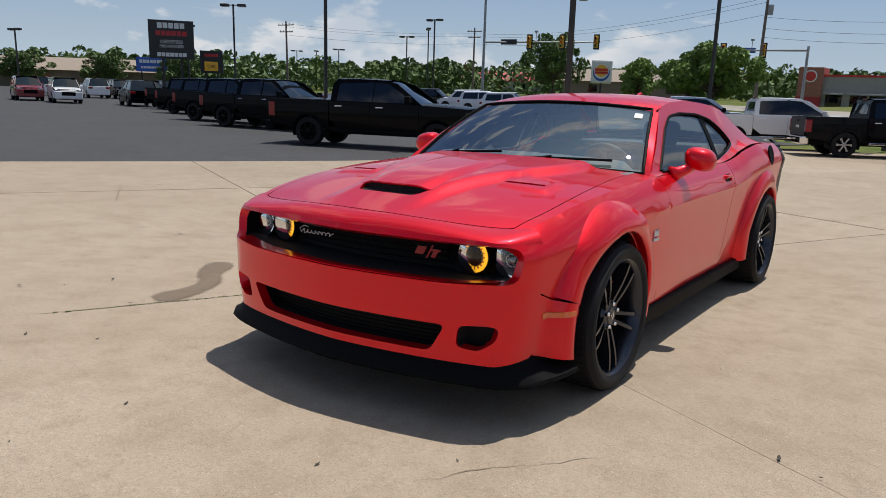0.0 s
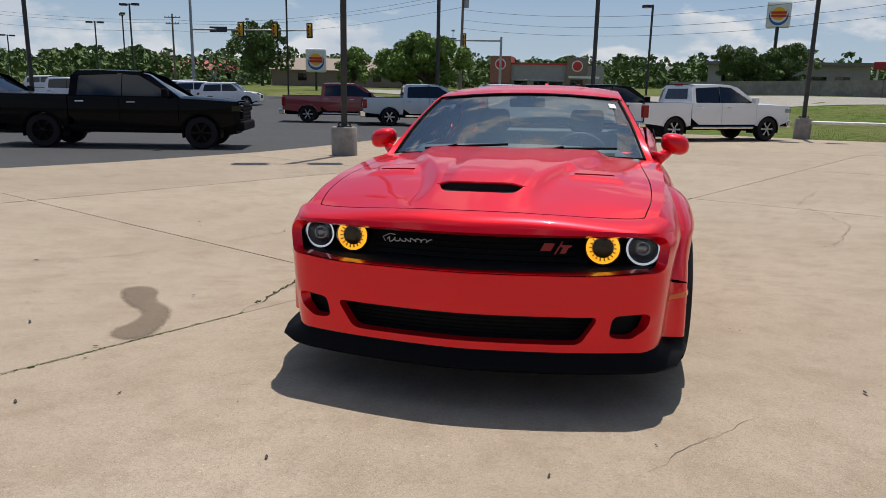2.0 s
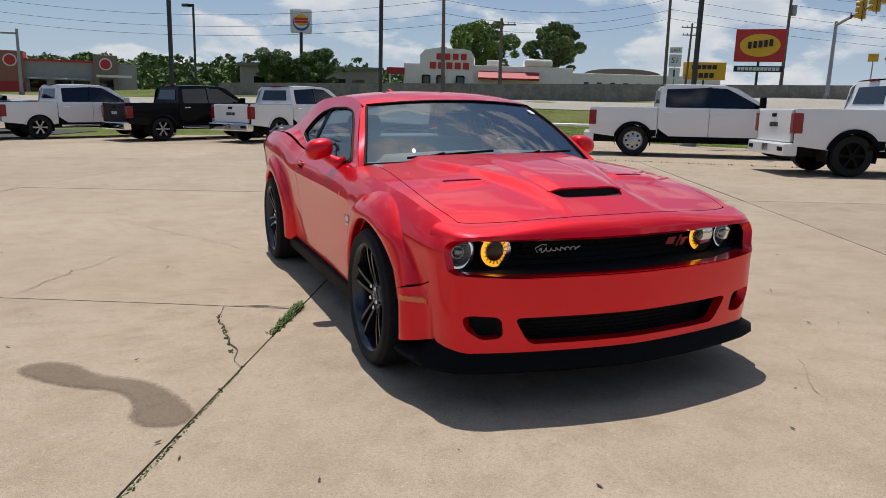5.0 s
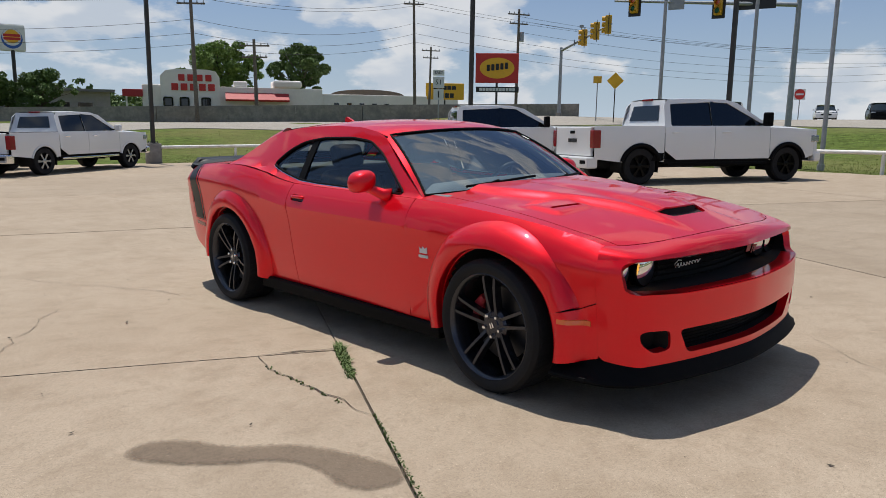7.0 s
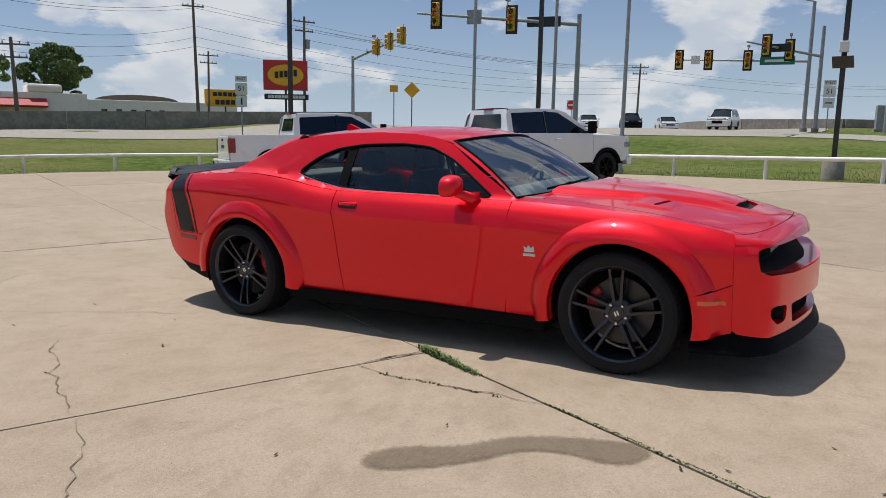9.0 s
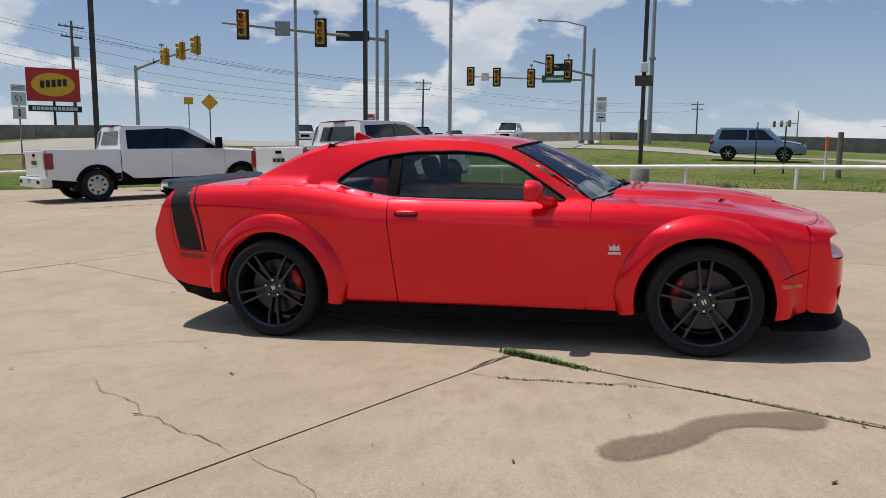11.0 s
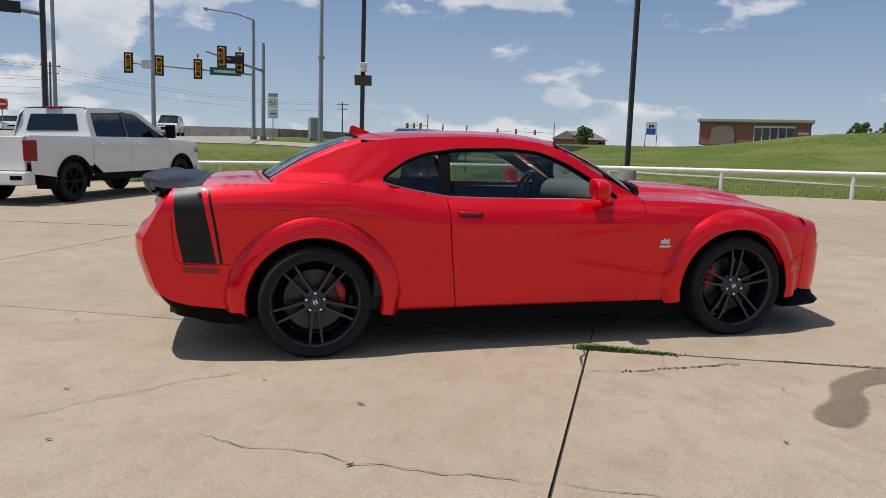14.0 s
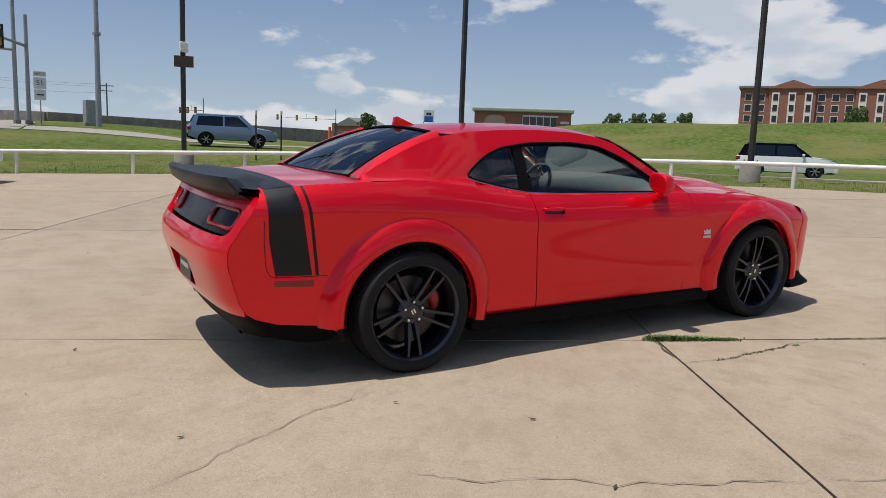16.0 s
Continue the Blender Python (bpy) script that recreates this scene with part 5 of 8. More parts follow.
    part("bay", boxm(-0.42, 0.42, -2.12, -0.95, 0.24, 0.76), VOID, car)
    part("tail_sun_block", boxm(-0.76, 0.76, 1.95, 2.26, 0.245, 0.42), VOID, car)
    part("boot_floor", boxm(-0.42, 0.42, 1.2, 2.28, 0.24, 0.95), VOID, car)
    part("cabin_floor", boxm(-0.76, 0.76, -0.95, 1.25, 0.24, 0.34), CABIN, car)
    for s in (1, -1):
        part("door_lining", boxm(s * 0.80 - 0.03, s * 0.80 + 0.03, -0.76, 1.1, 0.34, 0.955, bevel=0.015), CABIN, car)
    bm = bmesh.new()
    sweep(bm, [(x, -0.62 - 0.10 * math.cos(x * 1.7), 0.90 + 0.03 * math.cos(x * 2)) for x in np.linspace(-0.70, 0.70, 16)], [0.05] + [0.115] * 14 + [0.05], 14)
    box(bm, -0.76, 0.76, -0.95, -0.62, 0.80, 0.975, bevel=0.03)
    part("dashboard", bm, DASH, car, "grey dashboard", smooth=50)
    part("rear_shelf", boxm(-0.62, 0.62, 1.24, 1.76, 0.98, 1.06, bevel=0.02), CABIN, car)
    part("console", boxm(-0.12, 0.12, -0.6, 0.7, 0.34, 0.58, bevel=0.03), CABIN, car)
    bm = bmesh.new()
    wc, n = Vector((0.37, -0.33, 0.93)), 36
    rm = Matrix.Translation(wc) @ Matrix.Rotation(radians(-68), 4, "X")
    sweep(bm, [rm @ Vector((0.178 * math.cos(2 * math.pi * k / n), 0.178 * math.sin(2 * math.pi * k / n), 0)) for k in range(n + 1)], 0.016, 8)
    for a in (90, 210, 330):
        sweep(bm, [rm @ Vector((0, 0, 0)), rm @ Vector((0.175 * math.cos(radians(a + 60)), 0.175 * math.sin(radians(a + 60)), 0))], 0.014, 6)
    lathe(bm, [(0.0, 0.03), (0.05, 0.025), (0.055, 0.0), (0.0, -0.01)], 20, rm)
    part("steering_wheel", bm, CABIN, car, smooth=50)

    def seat(x, y, back, rear=False):
        st = new("seat")
        st.parent = car
        tagged(st, "black cloth bucket seat" if not rear else "black cloth rear seat")
        part("cushion", boxm(x - 0.25, x + 0.25, y - 0.28, y + 0.24, 0.36, 0.56, bevel=0.06), SEATCLOTH, st)
        m = Matrix.Translation((x, y + 0.22, 0.50)) @ Matrix.Rotation(radians(-20), 4, "X")
        part("backrest", boxm(-0.25, 0.25, -0.06, 0.08, 0.0, back, bevel=0.055, m=m), SEATCLOTH, st)
        if not rear:
            part("headrest", boxm(-0.13, 0.13, -0.055, 0.055, back + 0.01, back + 0.19, bevel=0.045, m=m), SEATCLOTH, st)
    for s in (1, -1):
        seat(0.37 * s, 0.17, 0.60)
        seat(0.34 * s, 0.95, 0.52, True)
    part("rear_view_mirror", boxm(-0.12, 0.12, -0.24, -0.21, 1.265, 1.325, bevel=0.012), CABIN, car)
    part("mirror_mount", boxm(-0.06, 0.06, -0.34, -0.24, 1.30, 1.345, bevel=0.012), CABIN, car)
    part("roof_lining", grid_patch(lambda u, v: roof(0.02 + 0.96 * u, 0.03 + 0.94 * v) - Vector((0, 0, 0.03)), 16, 16, True), CABIN, car, smooth=True)
    for cy, fr in ((FRONT_AXLE, True), (REAR_AXLE, False)):
        for s in (1, -1):
            make_wheel(car, cy, s, fr)
    return car


make_coupe()


# ---- vehicles in the background: nose towards +x, wheels on z = 0 ----
def simple_wheel(parent, x, y, r, w, s, rim_mat, style):
    """A road wheel lying in the x-z plane; s is the outer side."""
    wh = new("wheel")
    wh.parent = parent
    m = Matrix.Translation((x, y, r)) @ Matrix.Rotation(radians(-90) * s, 4, "X")
    part("tyre", lathe(bmesh.new(), [(r * 0.6, -w / 2), (r * 0.93, -w / 2), (r, -w * 0.36), (r, w * 0.36), (r * 0.93, w / 2), (r * 0.62, w / 2 - 0.005)], 28, m), RUBBER, wh, smooth=35)
    part("rim", lathe(bmesh.new(), [(r * 0.64, w / 2 - 0.004), (r * 0.60, w / 2 - 0.012), (r * 0.55, w / 2 - 0.07), (0.0, w / 2 - 0.075)], 28, m), TRIM if style != "steel" else LAMPBOWL, wh, smooth=35)
    if style == "steel":
        part("wheel_disc", lathe(bmesh.new(), [(r * 0.58, w / 2 - 0.03), (r * 0.50, w / 2 - 0.035), (r * 0.30, w / 2 - 0.012), (0.0, w / 2 - 0.01)], 28, m), rim_mat, wh, smooth=35)
        for k in range(8):
            a = 2 * math.pi * k / 8
            q = m @ Matrix.Translation((r * 0.43 * math.cos(a), r * 0.43 * math.sin(a), 0))
            part("hand_hole", lathe(bmesh.new(), [(r * 0.075, w / 2 - 0.05), (r * 0.075, w / 2 - 0.018), (0.0, w / 2 - 0.016)], 10, q), VOID, wh)
    n = 6
    for k in range(0 if style == "steel" else n):
        a = 2 * math.pi * k / n
        b = bmesh.new()
        q = m @ Matrix.Rotation(a, 4, "Z")
        z1, z0 = w / 2 - 0.012, w / 2 - 0.05
        pts = [(0.03, -0.028), (r * 0.30, -0.022), (r * 0.60, -0.045), (r * 0.60, 0.032), (r * 0.30, 0.024), (0.03, 0.028)]
        extrude_outline(b, pts, lambda u, v, h: q @ Vector((u, v, z0 + h)), z1 - z0)
        part("spoke", b, rim_mat, wh)
    part("hub_cap", lathe(bmesh.new(), [(0.075, w / 2 - 0.05), (0.07, w / 2 - 0.005), (0.0, w / 2)], 14, m), rim_mat, wh, smooth=35)


def wheel_notch(cx, r, z0, n=12):
    a0 = math.asin((z0 - r * 0.95) / (r * 1.17)) if z0 > r * 0.95 else -math.asin((r * 0.95 - z0) / (r * 1.17))
    return [(cx + r * 1.17 * math.cos(a), r * 0.95 + r * 1.17 * math.sin(a)) for a in np.linspace(a0, math.pi - a0, n)]


def make_pickup(m, paint, label, heavy=False, rim=None, style="spoke", trim=None, lettered=True):
    """Crew-cab pickup with an open bed. heavy: the longer, taller frame."""
    t = thing("pickup_truck", m, label, "pickup truck", "pickups parked round the lot")
    rim = rim or LAMPBOWL
    trim = trim or CHROME
    wb, r = (4.036, 0.42) if heavy else (3.745, 0.405)
    xr, xf = -wb / 2, wb / 2
    tail, nose = xr - 1.17, xf + 0.98
    hw = 1.02
    zb, belt, top = 0.52, (1.30 if heavy else 1.24), (1.98 if heavy else 1.90)
    zbed = belt + 0.02
    cab0, cab1 = xr + 0.62, xf - 0.52
    def wy(x, z):
        k = 0.03 * smoothstep(nose - 0.9, nose, x) * 3
        return hw - 0.05 * abs((z - 0.85) / 0.5) ** 3 * 0.5 - k
    hoodz = belt - 0.02
    for s in (1, -1):
        fn = lambda x, z: Vector((x, s * wy(x, z), z))
        out = [(tail, zb + 0.08), (tail, zbed)] + [(x, zbed) for x in np.linspace(tail + 0.4, cab0 - 0.012, 4)] + [(cab0 - 0.012, zb)] + wheel_notch(xr, r, zb)
        smooth_sheet("bed_side", sheet(out, [], 0.12, fn, 0.02, s > 0), paint, t)
        mid = (cab0 + cab1) / 2 - 0.1
        for a, b, nm in ((cab0 + 0.012, mid - 0.006, "rear_door"), (mid + 0.006, cab1 - 0.006, "front_door")):
            o = [(a, zb + 0.04), (a, belt), (b, belt), (b, zb + 0.04)]
            if nm == "rear_door":
                o = [(a, zb + 0.25), (a, belt), (b, belt), (b, zb + 0.04), (a + 0.3, zb + 0.04)]
            d = smooth_sheet(nm, sheet(o, [], 0.15, fn, 0.02, s > 0), paint, t)
            hx = a + 0.18
            hd = bmesh.new()
            sweep(hd, [(hx, s * (hw + 0.015), belt - 0.12), (hx + 0.20, s * (hw + 0.015), belt - 0.115)], 0.018, 6)
            part("door_handle", hd, trim, d)
        o = [(cab1 + 0.006, zb), (cab1 + 0.006, belt - 0.01)] + [(x, belt - 0.01 - 0.05 * smoothstep(cab1, nose, x)) for x in np.linspace(cab1 + 0.3, nose - 0.05, 5)] + [(nose - 0.02, zb + 0.12)] + wheel_notch(xf, r, zb)[0:]
        smooth_sheet("front_wing", sheet(o, [], 0.12, fn, 0.02, s > 0), paint, t)
        # dark arch lips
        for cx in (xr, xf):
            lp = bmesh.new()
            arc = [(cx + r * 1.2 * math.cos(a), s * (hw + 0.004), r * 0.95 + r * 1.2 * math.sin(a)) for a in np.linspace(0.26, math.pi - 0.26, 18)]
            sweep(lp, arc, 0.05 if heavy else 0.03, 6)
            part("arch_lip", lp, TRIM if heavy or paint is BLACKPAINT else paint, t)
            liner = lathe(bmesh.new(), [(r * 1.16, 0.0), (r * 1.16, 0.5)], 24, Matrix.Translation((cx, s * (hw - 0.52), r * 0.95)) @ Matrix.Rotation(radians(-90) * s, 4, "X"))
            for f in [f for f in liner.faces if f.calc_center_median().z < r * 0.75]:
                liner.faces.remove(f)
            part("arch_liner", liner, VOID, t)
        # upper cab with window openings
        cyf = lambda x, z: Vector((x, s * (hw - 0.05 - 0.30 * (z - belt)), z))
        roof_o = [(cab0 + 0.02, belt), (cab0 + 0.06, top - 0.18), (cab0 + 0.18, top - 0.05), (cab0 + 0.7, top - 0.03), (mid + 0.4, top - 0.04), (mid + 0.72, top - 0.12), (cab1 + 0.06, belt - 0.0)]
        w1 = round_corners([(cab0 + 0.19, belt + 0.03), (cab0 + 0.22, top - 0.15), (mid - 0.035, top - 0.10), (mid - 0.035, belt + 0.03)], 0.04, 3)
        w2 = round_corners([(mid + 0.035, belt + 0.03), (mid + 0.035, top - 0.10), (mid + 0.45, top - 0.12), (cab1 - 0.10, belt + 0.03)], 0.04, 3)
        part("pillar_trim", sheet([(mid - 0.05, belt + 0.03), (mid - 0.05, top - 0.09), (mid + 0.05, top - 0.09), (mid + 0.05, belt + 0.03)], [], 0.3, lambda x, z: Vector((x, s * (hw - 0.044 - 0.30 * (z - belt)), z)), 0.004, s > 0), DARKGLASS, t)
        smooth_sheet("cab_side", sheet(roof_o, [w1, w2], 0.15, cyf, 0.03, s > 0), paint, t)
        for w in (w1, w2):
            part("window", sheet(w, [], 0.3, lambda x, z: Vector((x, s * (hw - 0.075 - 0.30 * (z - belt)), z)), 0, s > 0), DARKGLASS, t)
        mr = new("mirror")
        mr.parent = t
        part("mirror_housing", boxm(cab1 - 0.32, cab1 - 0.18, min(s * 1.10, s * 1.32), max(s * 1.10, s * 1.32), belt + 0.02, belt + (0.34 if heavy else 0.22), bevel=0.03), TRIM if heavy or paint is not WHITEPAINT else paint, mr)
        part("mirror_arm", tubem((cab1 - 0.25, s * 0.93, belt + 0.06), (cab1 - 0.25, s * 1.15, belt + 0.08), 0.025, seg=6), TRIM, mr)
        # dark skirt under the doors, and the filler step behind the cab
        part("rocker_skirt", boxm(cab0 - 0.02, cab1 + 0.04, min(s * 0.93, s * 0.985), max(s * 0.93, s * 0.985), zb - 0.06, zb + 0.05, bevel=0.015), TRIM, t)
        if heavy:
            part("bed_step", sheet([(cab0 - 0.34, zb + 0.02), (cab0 - 0.26, zb + 0.20), (cab0 - 0.02, zb + 0.20), (cab0 - 0.02, zb + 0.02)], [], 0.3, lambda x, z: fn(x, z) + Vector((0, s * 0.006, 0)), 0.01, s > 0), TRIM, t)
        # corner step of the rear bumper
        part("bumper_step", boxm(tail - 0.185, tail - 0.02, min(s * 0.66, s * 0.93), max(s * 0.66, s * 0.93), zb - 0.035, zb + 0.055, bevel=0.012), TRIM, t)
        # running board
        part("side_step", boxm(cab0 + 0.1, cab1 - 0.05, min(s * 0.88, s * 1.0), max(s * 0.88, s * 1.0), zb - 0.10, zb - 0.03, bevel=0.015), TRIM if paint is BLACKPAINT or heavy else trim, t)
        part("tail_lamp", boxm(tail - 0.045, tail + 0.15, min(s * 0.86, s * 1.032), max(s * 0.86, s * 1.032), belt - 0.46, belt - 0.06, bevel=0.02), TAILRED, t, "upright red tail lamp")
        part("headlamp", boxm(nose - 0.24, nose + 0.015, min(s * 0.66, s * 0.955), max(s * 0.66, s * 0.955), 0.93, 1.10, bevel=0.03), LAMPBOWL if paint is WHITEPAINT else DARKGLASS, t)
        for cx in (xr, xf):
            simple_wheel(t, cx, s * (hw - 0.16), r, 0.28, s, rim, style)
    # cab roof, screens, bonnet, bed and ends
    hwr = lambda z: hw - 0.05 - 0.30 * (z - belt)
    ys = lambda u: -1 + 2 * u
    part("roof", grid_patch(lambda u, v: Vector((cab0 + 0.16 + ((mid + 0.42) - cab0 - 0.16) * v, ys(u) * hwr(top - 0.04), top - 0.045 + 0.045 * (1 - ys(u) ** 4) * (0.6 + 0.4 * math.sin(math.pi * v)))), 10, 6, True), paint, t, smooth=True)
    part("windscreen", grid_patch(lambda u, v: Vector((cab1 + 0.10 - 0.10 * ys(u) ** 2 + (mid + 0.44 - cab1 - 0.10) * v, ys(u) * (hw - 0.07 - 0.30 * (top - 0.05 - belt) * v), belt - 0.01 + (top - 0.045 - belt) * v)), 10, 4), DARKGLASS, t, smooth=True)
    back = lambda u, v, o: Vector((cab0 + 0.03 + 0.12 * v - o, ys(u) * (hw - 0.09 - 0.20 * v), belt + 0.02 + (top - 0.07 - belt) * v))
    part("cab_back", grid_patch(lambda u, v: back(u, v, 0), 6, 4, True), paint, t)
    part("rear_window", grid_patch(lambda u, v: back(0.14 + 0.72 * u, 0.22 + 0.58 * v, 0.012), 4, 2, True), DARKGLASS, t)
    part("bonnet", grid_patch(lambda u, v: Vector((cab1 + 0.02 + (nose - 0.06 - cab1) * v - 0.10 * ys(u) ** 2 * v, ys(u) * (hw - 0.045 - 0.05 * v), belt - 0.012 - 0.05 * smoothstep(0, 1, v) + 0.07 * (1 - ys(u) ** 4) * (1 - 0.6 * v ** 4))), 12, 8), paint, t, smooth=True)
    part("grille", boxm(nose - 0.10, nose + 0.0, -0.68, 0.68, 0.74, belt - 0.08, bevel=0.03), TRIM, t, "black upright grille")
    for k in range(4):
        part("grille_bar", boxm(nose - 0.02, nose + 0.015, -0.64, 0.64, 0.80 + 0.10 * k, 0.825 + 0.10 * k), trim if paint is not BLACKPAINT else GREYPAINT, t)
    part("front_panel", boxm(nose - 0.16, nose - 0.05, -0.95, 0.95, 0.60, belt - 0.06, bevel=0.04), paint, t)
    part("front_bumper", boxm(nose - 0.14, nose + 0.07, -0.98, 0.98, 0.46, 0.70, bevel=0.05), trim if paint is not BLACKPAINT else TRIM, t)
    part("high_stop_lamp", boxm(cab0 + 0.11, cab0 + 0.17, -0.2, 0.2, top - 0.06, top - 0.015, bevel=0.008), TAILRED, t)
    gate = part("tailgate", boxm(tail - 0.03, tail + 0.04, -0.88, 0.88, zb + 0.14, zbed - 0.01, bevel=0.02), paint, t)
    part("gate_handle", boxm(tail - 0.045, tail - 0.028, -0.11, 0.11, zbed - 0.16, zbed - 0.09, bevel=0.008), TRIM, gate)
    mk = bmesh.new()
    for k in range(3):
        box(mk, tail - 0.042, tail - 0.029, -0.21 + 0.15 * k, -0.09 + 0.15 * k, zbed - 0.36, zbed - 0.27)
    part("gate_mark", mk, SIGNBLACK if paint is WHITEPAINT else CHROME, gate)
    part("rear_bumper", boxm(tail - 0.18, tail + 0.10, -1.0, 1.0, zb - 0.13, zb + 0.13, bevel=0.04), trim if paint is not BLACKPAINT else TRIM, t)
    part("number_plate", boxm(tail - 0.18, tail - 0.165, -0.16, 0.16, zb - 0.05, zb + 0.09), SIGNBLACK, t)
    part("bed_floor", boxm(tail + 0.04, cab0 - 0.02, -0.86, 0.86, 0.72, 0.78), TRIM, t)
    for s in (1, -1):
        part("bed_rail", boxm(tail, cab0 - 0.02, min(s * 0.86, s * 0.995), max(s * 0.86, s * 0.995), zbed - 0.03, zbed + 0.012, bevel=0.01), paint if heavy else TRIM, t)
    part("bed_front", boxm(cab0 - 0.06, cab0 + 0.02, -0.95, 0.95, zb + 0.1, zbed, bevel=0.01), paint, t)
    part("chassis", boxm(tail + 0.1, nose - 0.2, -0.5, 0.5, 0.36, 0.56), VOID, t)
    part("cab_floor", boxm(cab0 + 0.05, nose - 0.15, -0.80, 0.80, 0.50, belt - 0.14), VOID, t)
    for x in (xr, xf):
        part("axle", tubem((x, -0.8, r), (x, 0.8, r), 0.06, seg=8), VOID, t)
    return t


def make_car(m, paint, label, kind="suv", category="car"):
    """A road car seen far off: body side with wheel notches, glasshouse with panes, lamps and wheels."""
    t = thing("parked_car", m, label, category, "cars on the lot and road")
    L, H, wb, r, hw, belt = {"suv": (4.6, 1.70, 2.68, 0.36, 0.92, 1.03), "sedan": (4.75, 1.45, 2.8, 0.33, 0.90, 0.93), "offroad": (4.8, 1.78, 2.79, 0.385, 0.94, 1.08)}[kind]
    tail, nose = -L / 2, L / 2
    xr, xf = -wb / 2 - 0.05, wb / 2 - 0.05
    zb = 0.28 if kind != "offroad" else 0.40
    hood = belt - 0.04
    for s in (1, -1):
        fn = lambda x, z: Vector((x, s * (hw - 0.07 * abs((z - 0.65) / 0.5) ** 3 - 0.10 * smoothstep(nose - 0.5, nose, x) - 0.08 * smoothstep(tail + 0.4, tail, x)), z))
        o = [(tail + 0.02, zb + 0.15), (tail + 0.02, belt)] + [(x, belt) for x in np.linspace(tail + 0.5, nose - 1.3, 5)] + [(nose - 0.5, hood - 0.07), (nose - 0.05, hood - 0.20), (nose - 0.02, zb + 0.12)] + wheel_notch(xf, r, zb, 10) + wheel_notch(xr, r, zb, 10)
        smooth_sheet("body_side", sheet(o, [], 0.2, fn, 0.02, s > 0), paint, t)
        up = lambda x, z: Vector((x, s * (hw - 0.08 - 0.28 * (z - belt)), z))
        re = tail + (0.18 if kind != "sedan" else 0.75)
        fr = nose - 1.25
        o = [(re - 0.10, belt), (re + 0.16, H - 0.12), (re + 0.45, H - 0.04), (0.2, H - 0.04), (fr - 0.62, H - 0.13), (fr + 0.08, belt)]
        ws = [round_corners([(re + 0.24, belt + 0.05), (re + 0.38, H - 0.14), (-0.55, H - 0.12), (-0.55, belt + 0.05)], 0.05, 2), round_corners([(-0.47, belt + 0.05), (-0.47, H - 0.12), (0.25, H - 0.12), (fr - 0.30, belt + 0.05)], 0.05, 2)]
        smooth_sheet("upper_side", sheet(o, ws, 0.25, up, 0.02, s > 0), paint, t)
        for w in ws:
            part("window", sheet(w, [], 0.4, lambda x, z: Vector((x, s * (hw - 0.10 - 0.28 * (z - belt)), z)), 0, s > 0), DARKGLASS, t)
        part("mirror", boxm(fr - 0.38, fr - 0.26, min(s * 0.88, s * 1.04), max(s * 0.88, s * 1.04), belt + 0.02, belt + 0.16, bevel=0.03), paint, t)
        part("tail_lamp", boxm(tail - 0.02, tail + 0.2, min(s * 0.52, s * (hw - 0.06)), max(s * 0.52, s * (hw - 0.06)), belt - 0.22, belt - 0.04, bevel=0.03), TAILRED, t)
        part("headlamp", boxm(nose - 0.32, nose - 0.03, min(s * 0.48, s * (hw - 0.10)), max(s * 0.48, s * (hw - 0.10)), hood - 0.26, hood - 0.12, bevel=0.03), LAMPBOWL, t)
        for cx in (xr, xf):
            simple_wheel(t, cx, s * (hw - 0.14), r, 0.22, s, LAMPBOWL, "spoke")
    ys = lambda u: -1 + 2 * u
    part("roof", grid_patch(lambda u, v: Vector((re + 0.30 + (fr - 0.55 - re - 0.30) * v, ys(u) * (hw - 0.08 - 0.28 * (H - 0.08 - belt)), H - 0.05 + 0.05 * (1 - ys(u) ** 4))), 8, 4, True), paint, t, smooth=True)
    part("windscreen", grid_patch(lambda u, v: Vector((fr + 0.12 - 0.72 * v - 0.10 * ys(u) ** 2, ys(u) * (hw - 0.10 - 0.26 * (H - 0.05 - belt) * v), belt - 0.01 + (H - 0.04 - belt) * v)), 8, 3), DARKGLASS, t, smooth=True)
    part("rear_window", grid_patch(lambda u, v: Vector((re - 0.10 + 0.42 * v, ys(u) * (hw - 0.10 - 0.26 * (H - 0.05 - belt) * v), belt + (H - 0.05 - belt) * v)), 6, 3, True), DARKGLASS, t)
    part("bonnet", grid_patch(lambda u, v: Vector((fr + 0.02 + (nose - 0.04 - fr) * v - 0.14 * ys(u) ** 2 * v, ys(u) * (hw - 0.08 - 0.08 * v), belt - 0.02 - 0.17 * v ** 2.4 + 0.05 * (1 - ys(u) ** 4) * (1 - v))), 8, 5), paint, t, smooth=True)
    if kind == "sedan":
        part("boot_lid", boxm(tail + 0.05, re + 0.05, -hw + 0.1, hw - 0.1, belt - 0.1, belt + 0.01, bevel=0.03), paint, t)
    part("front_bumper", boxm(nose - 0.25, nose + 0.02, -hw + 0.08, hw - 0.08, zb, hood - 0.2, bevel=0.06), paint, t)
    part("grille", boxm(nose - 0.05, nose + 0.03, -0.42, 0.42, zb + 0.22, hood - 0.24, bevel=0.02), TRIM, t)
    part("rear_bumper", boxm(tail - 0.04, tail + 0.25, -hw + 0.08, hw - 0.08, zb + 0.02, zb + 0.30, bevel=0.05), paint if kind != "offroad" else TRIM, t)
    part("tailgate", boxm(tail - 0.01, tail + 0.08, -hw + 0.1, hw - 0.1, zb + 0.25, belt + 0.01, bevel=0.03), paint, t)
    part("underbody", boxm(tail + 0.15, nose - 0.15, -0.62, 0.62, zb - 0.04, belt - 0.12), VOID, t)
    return t


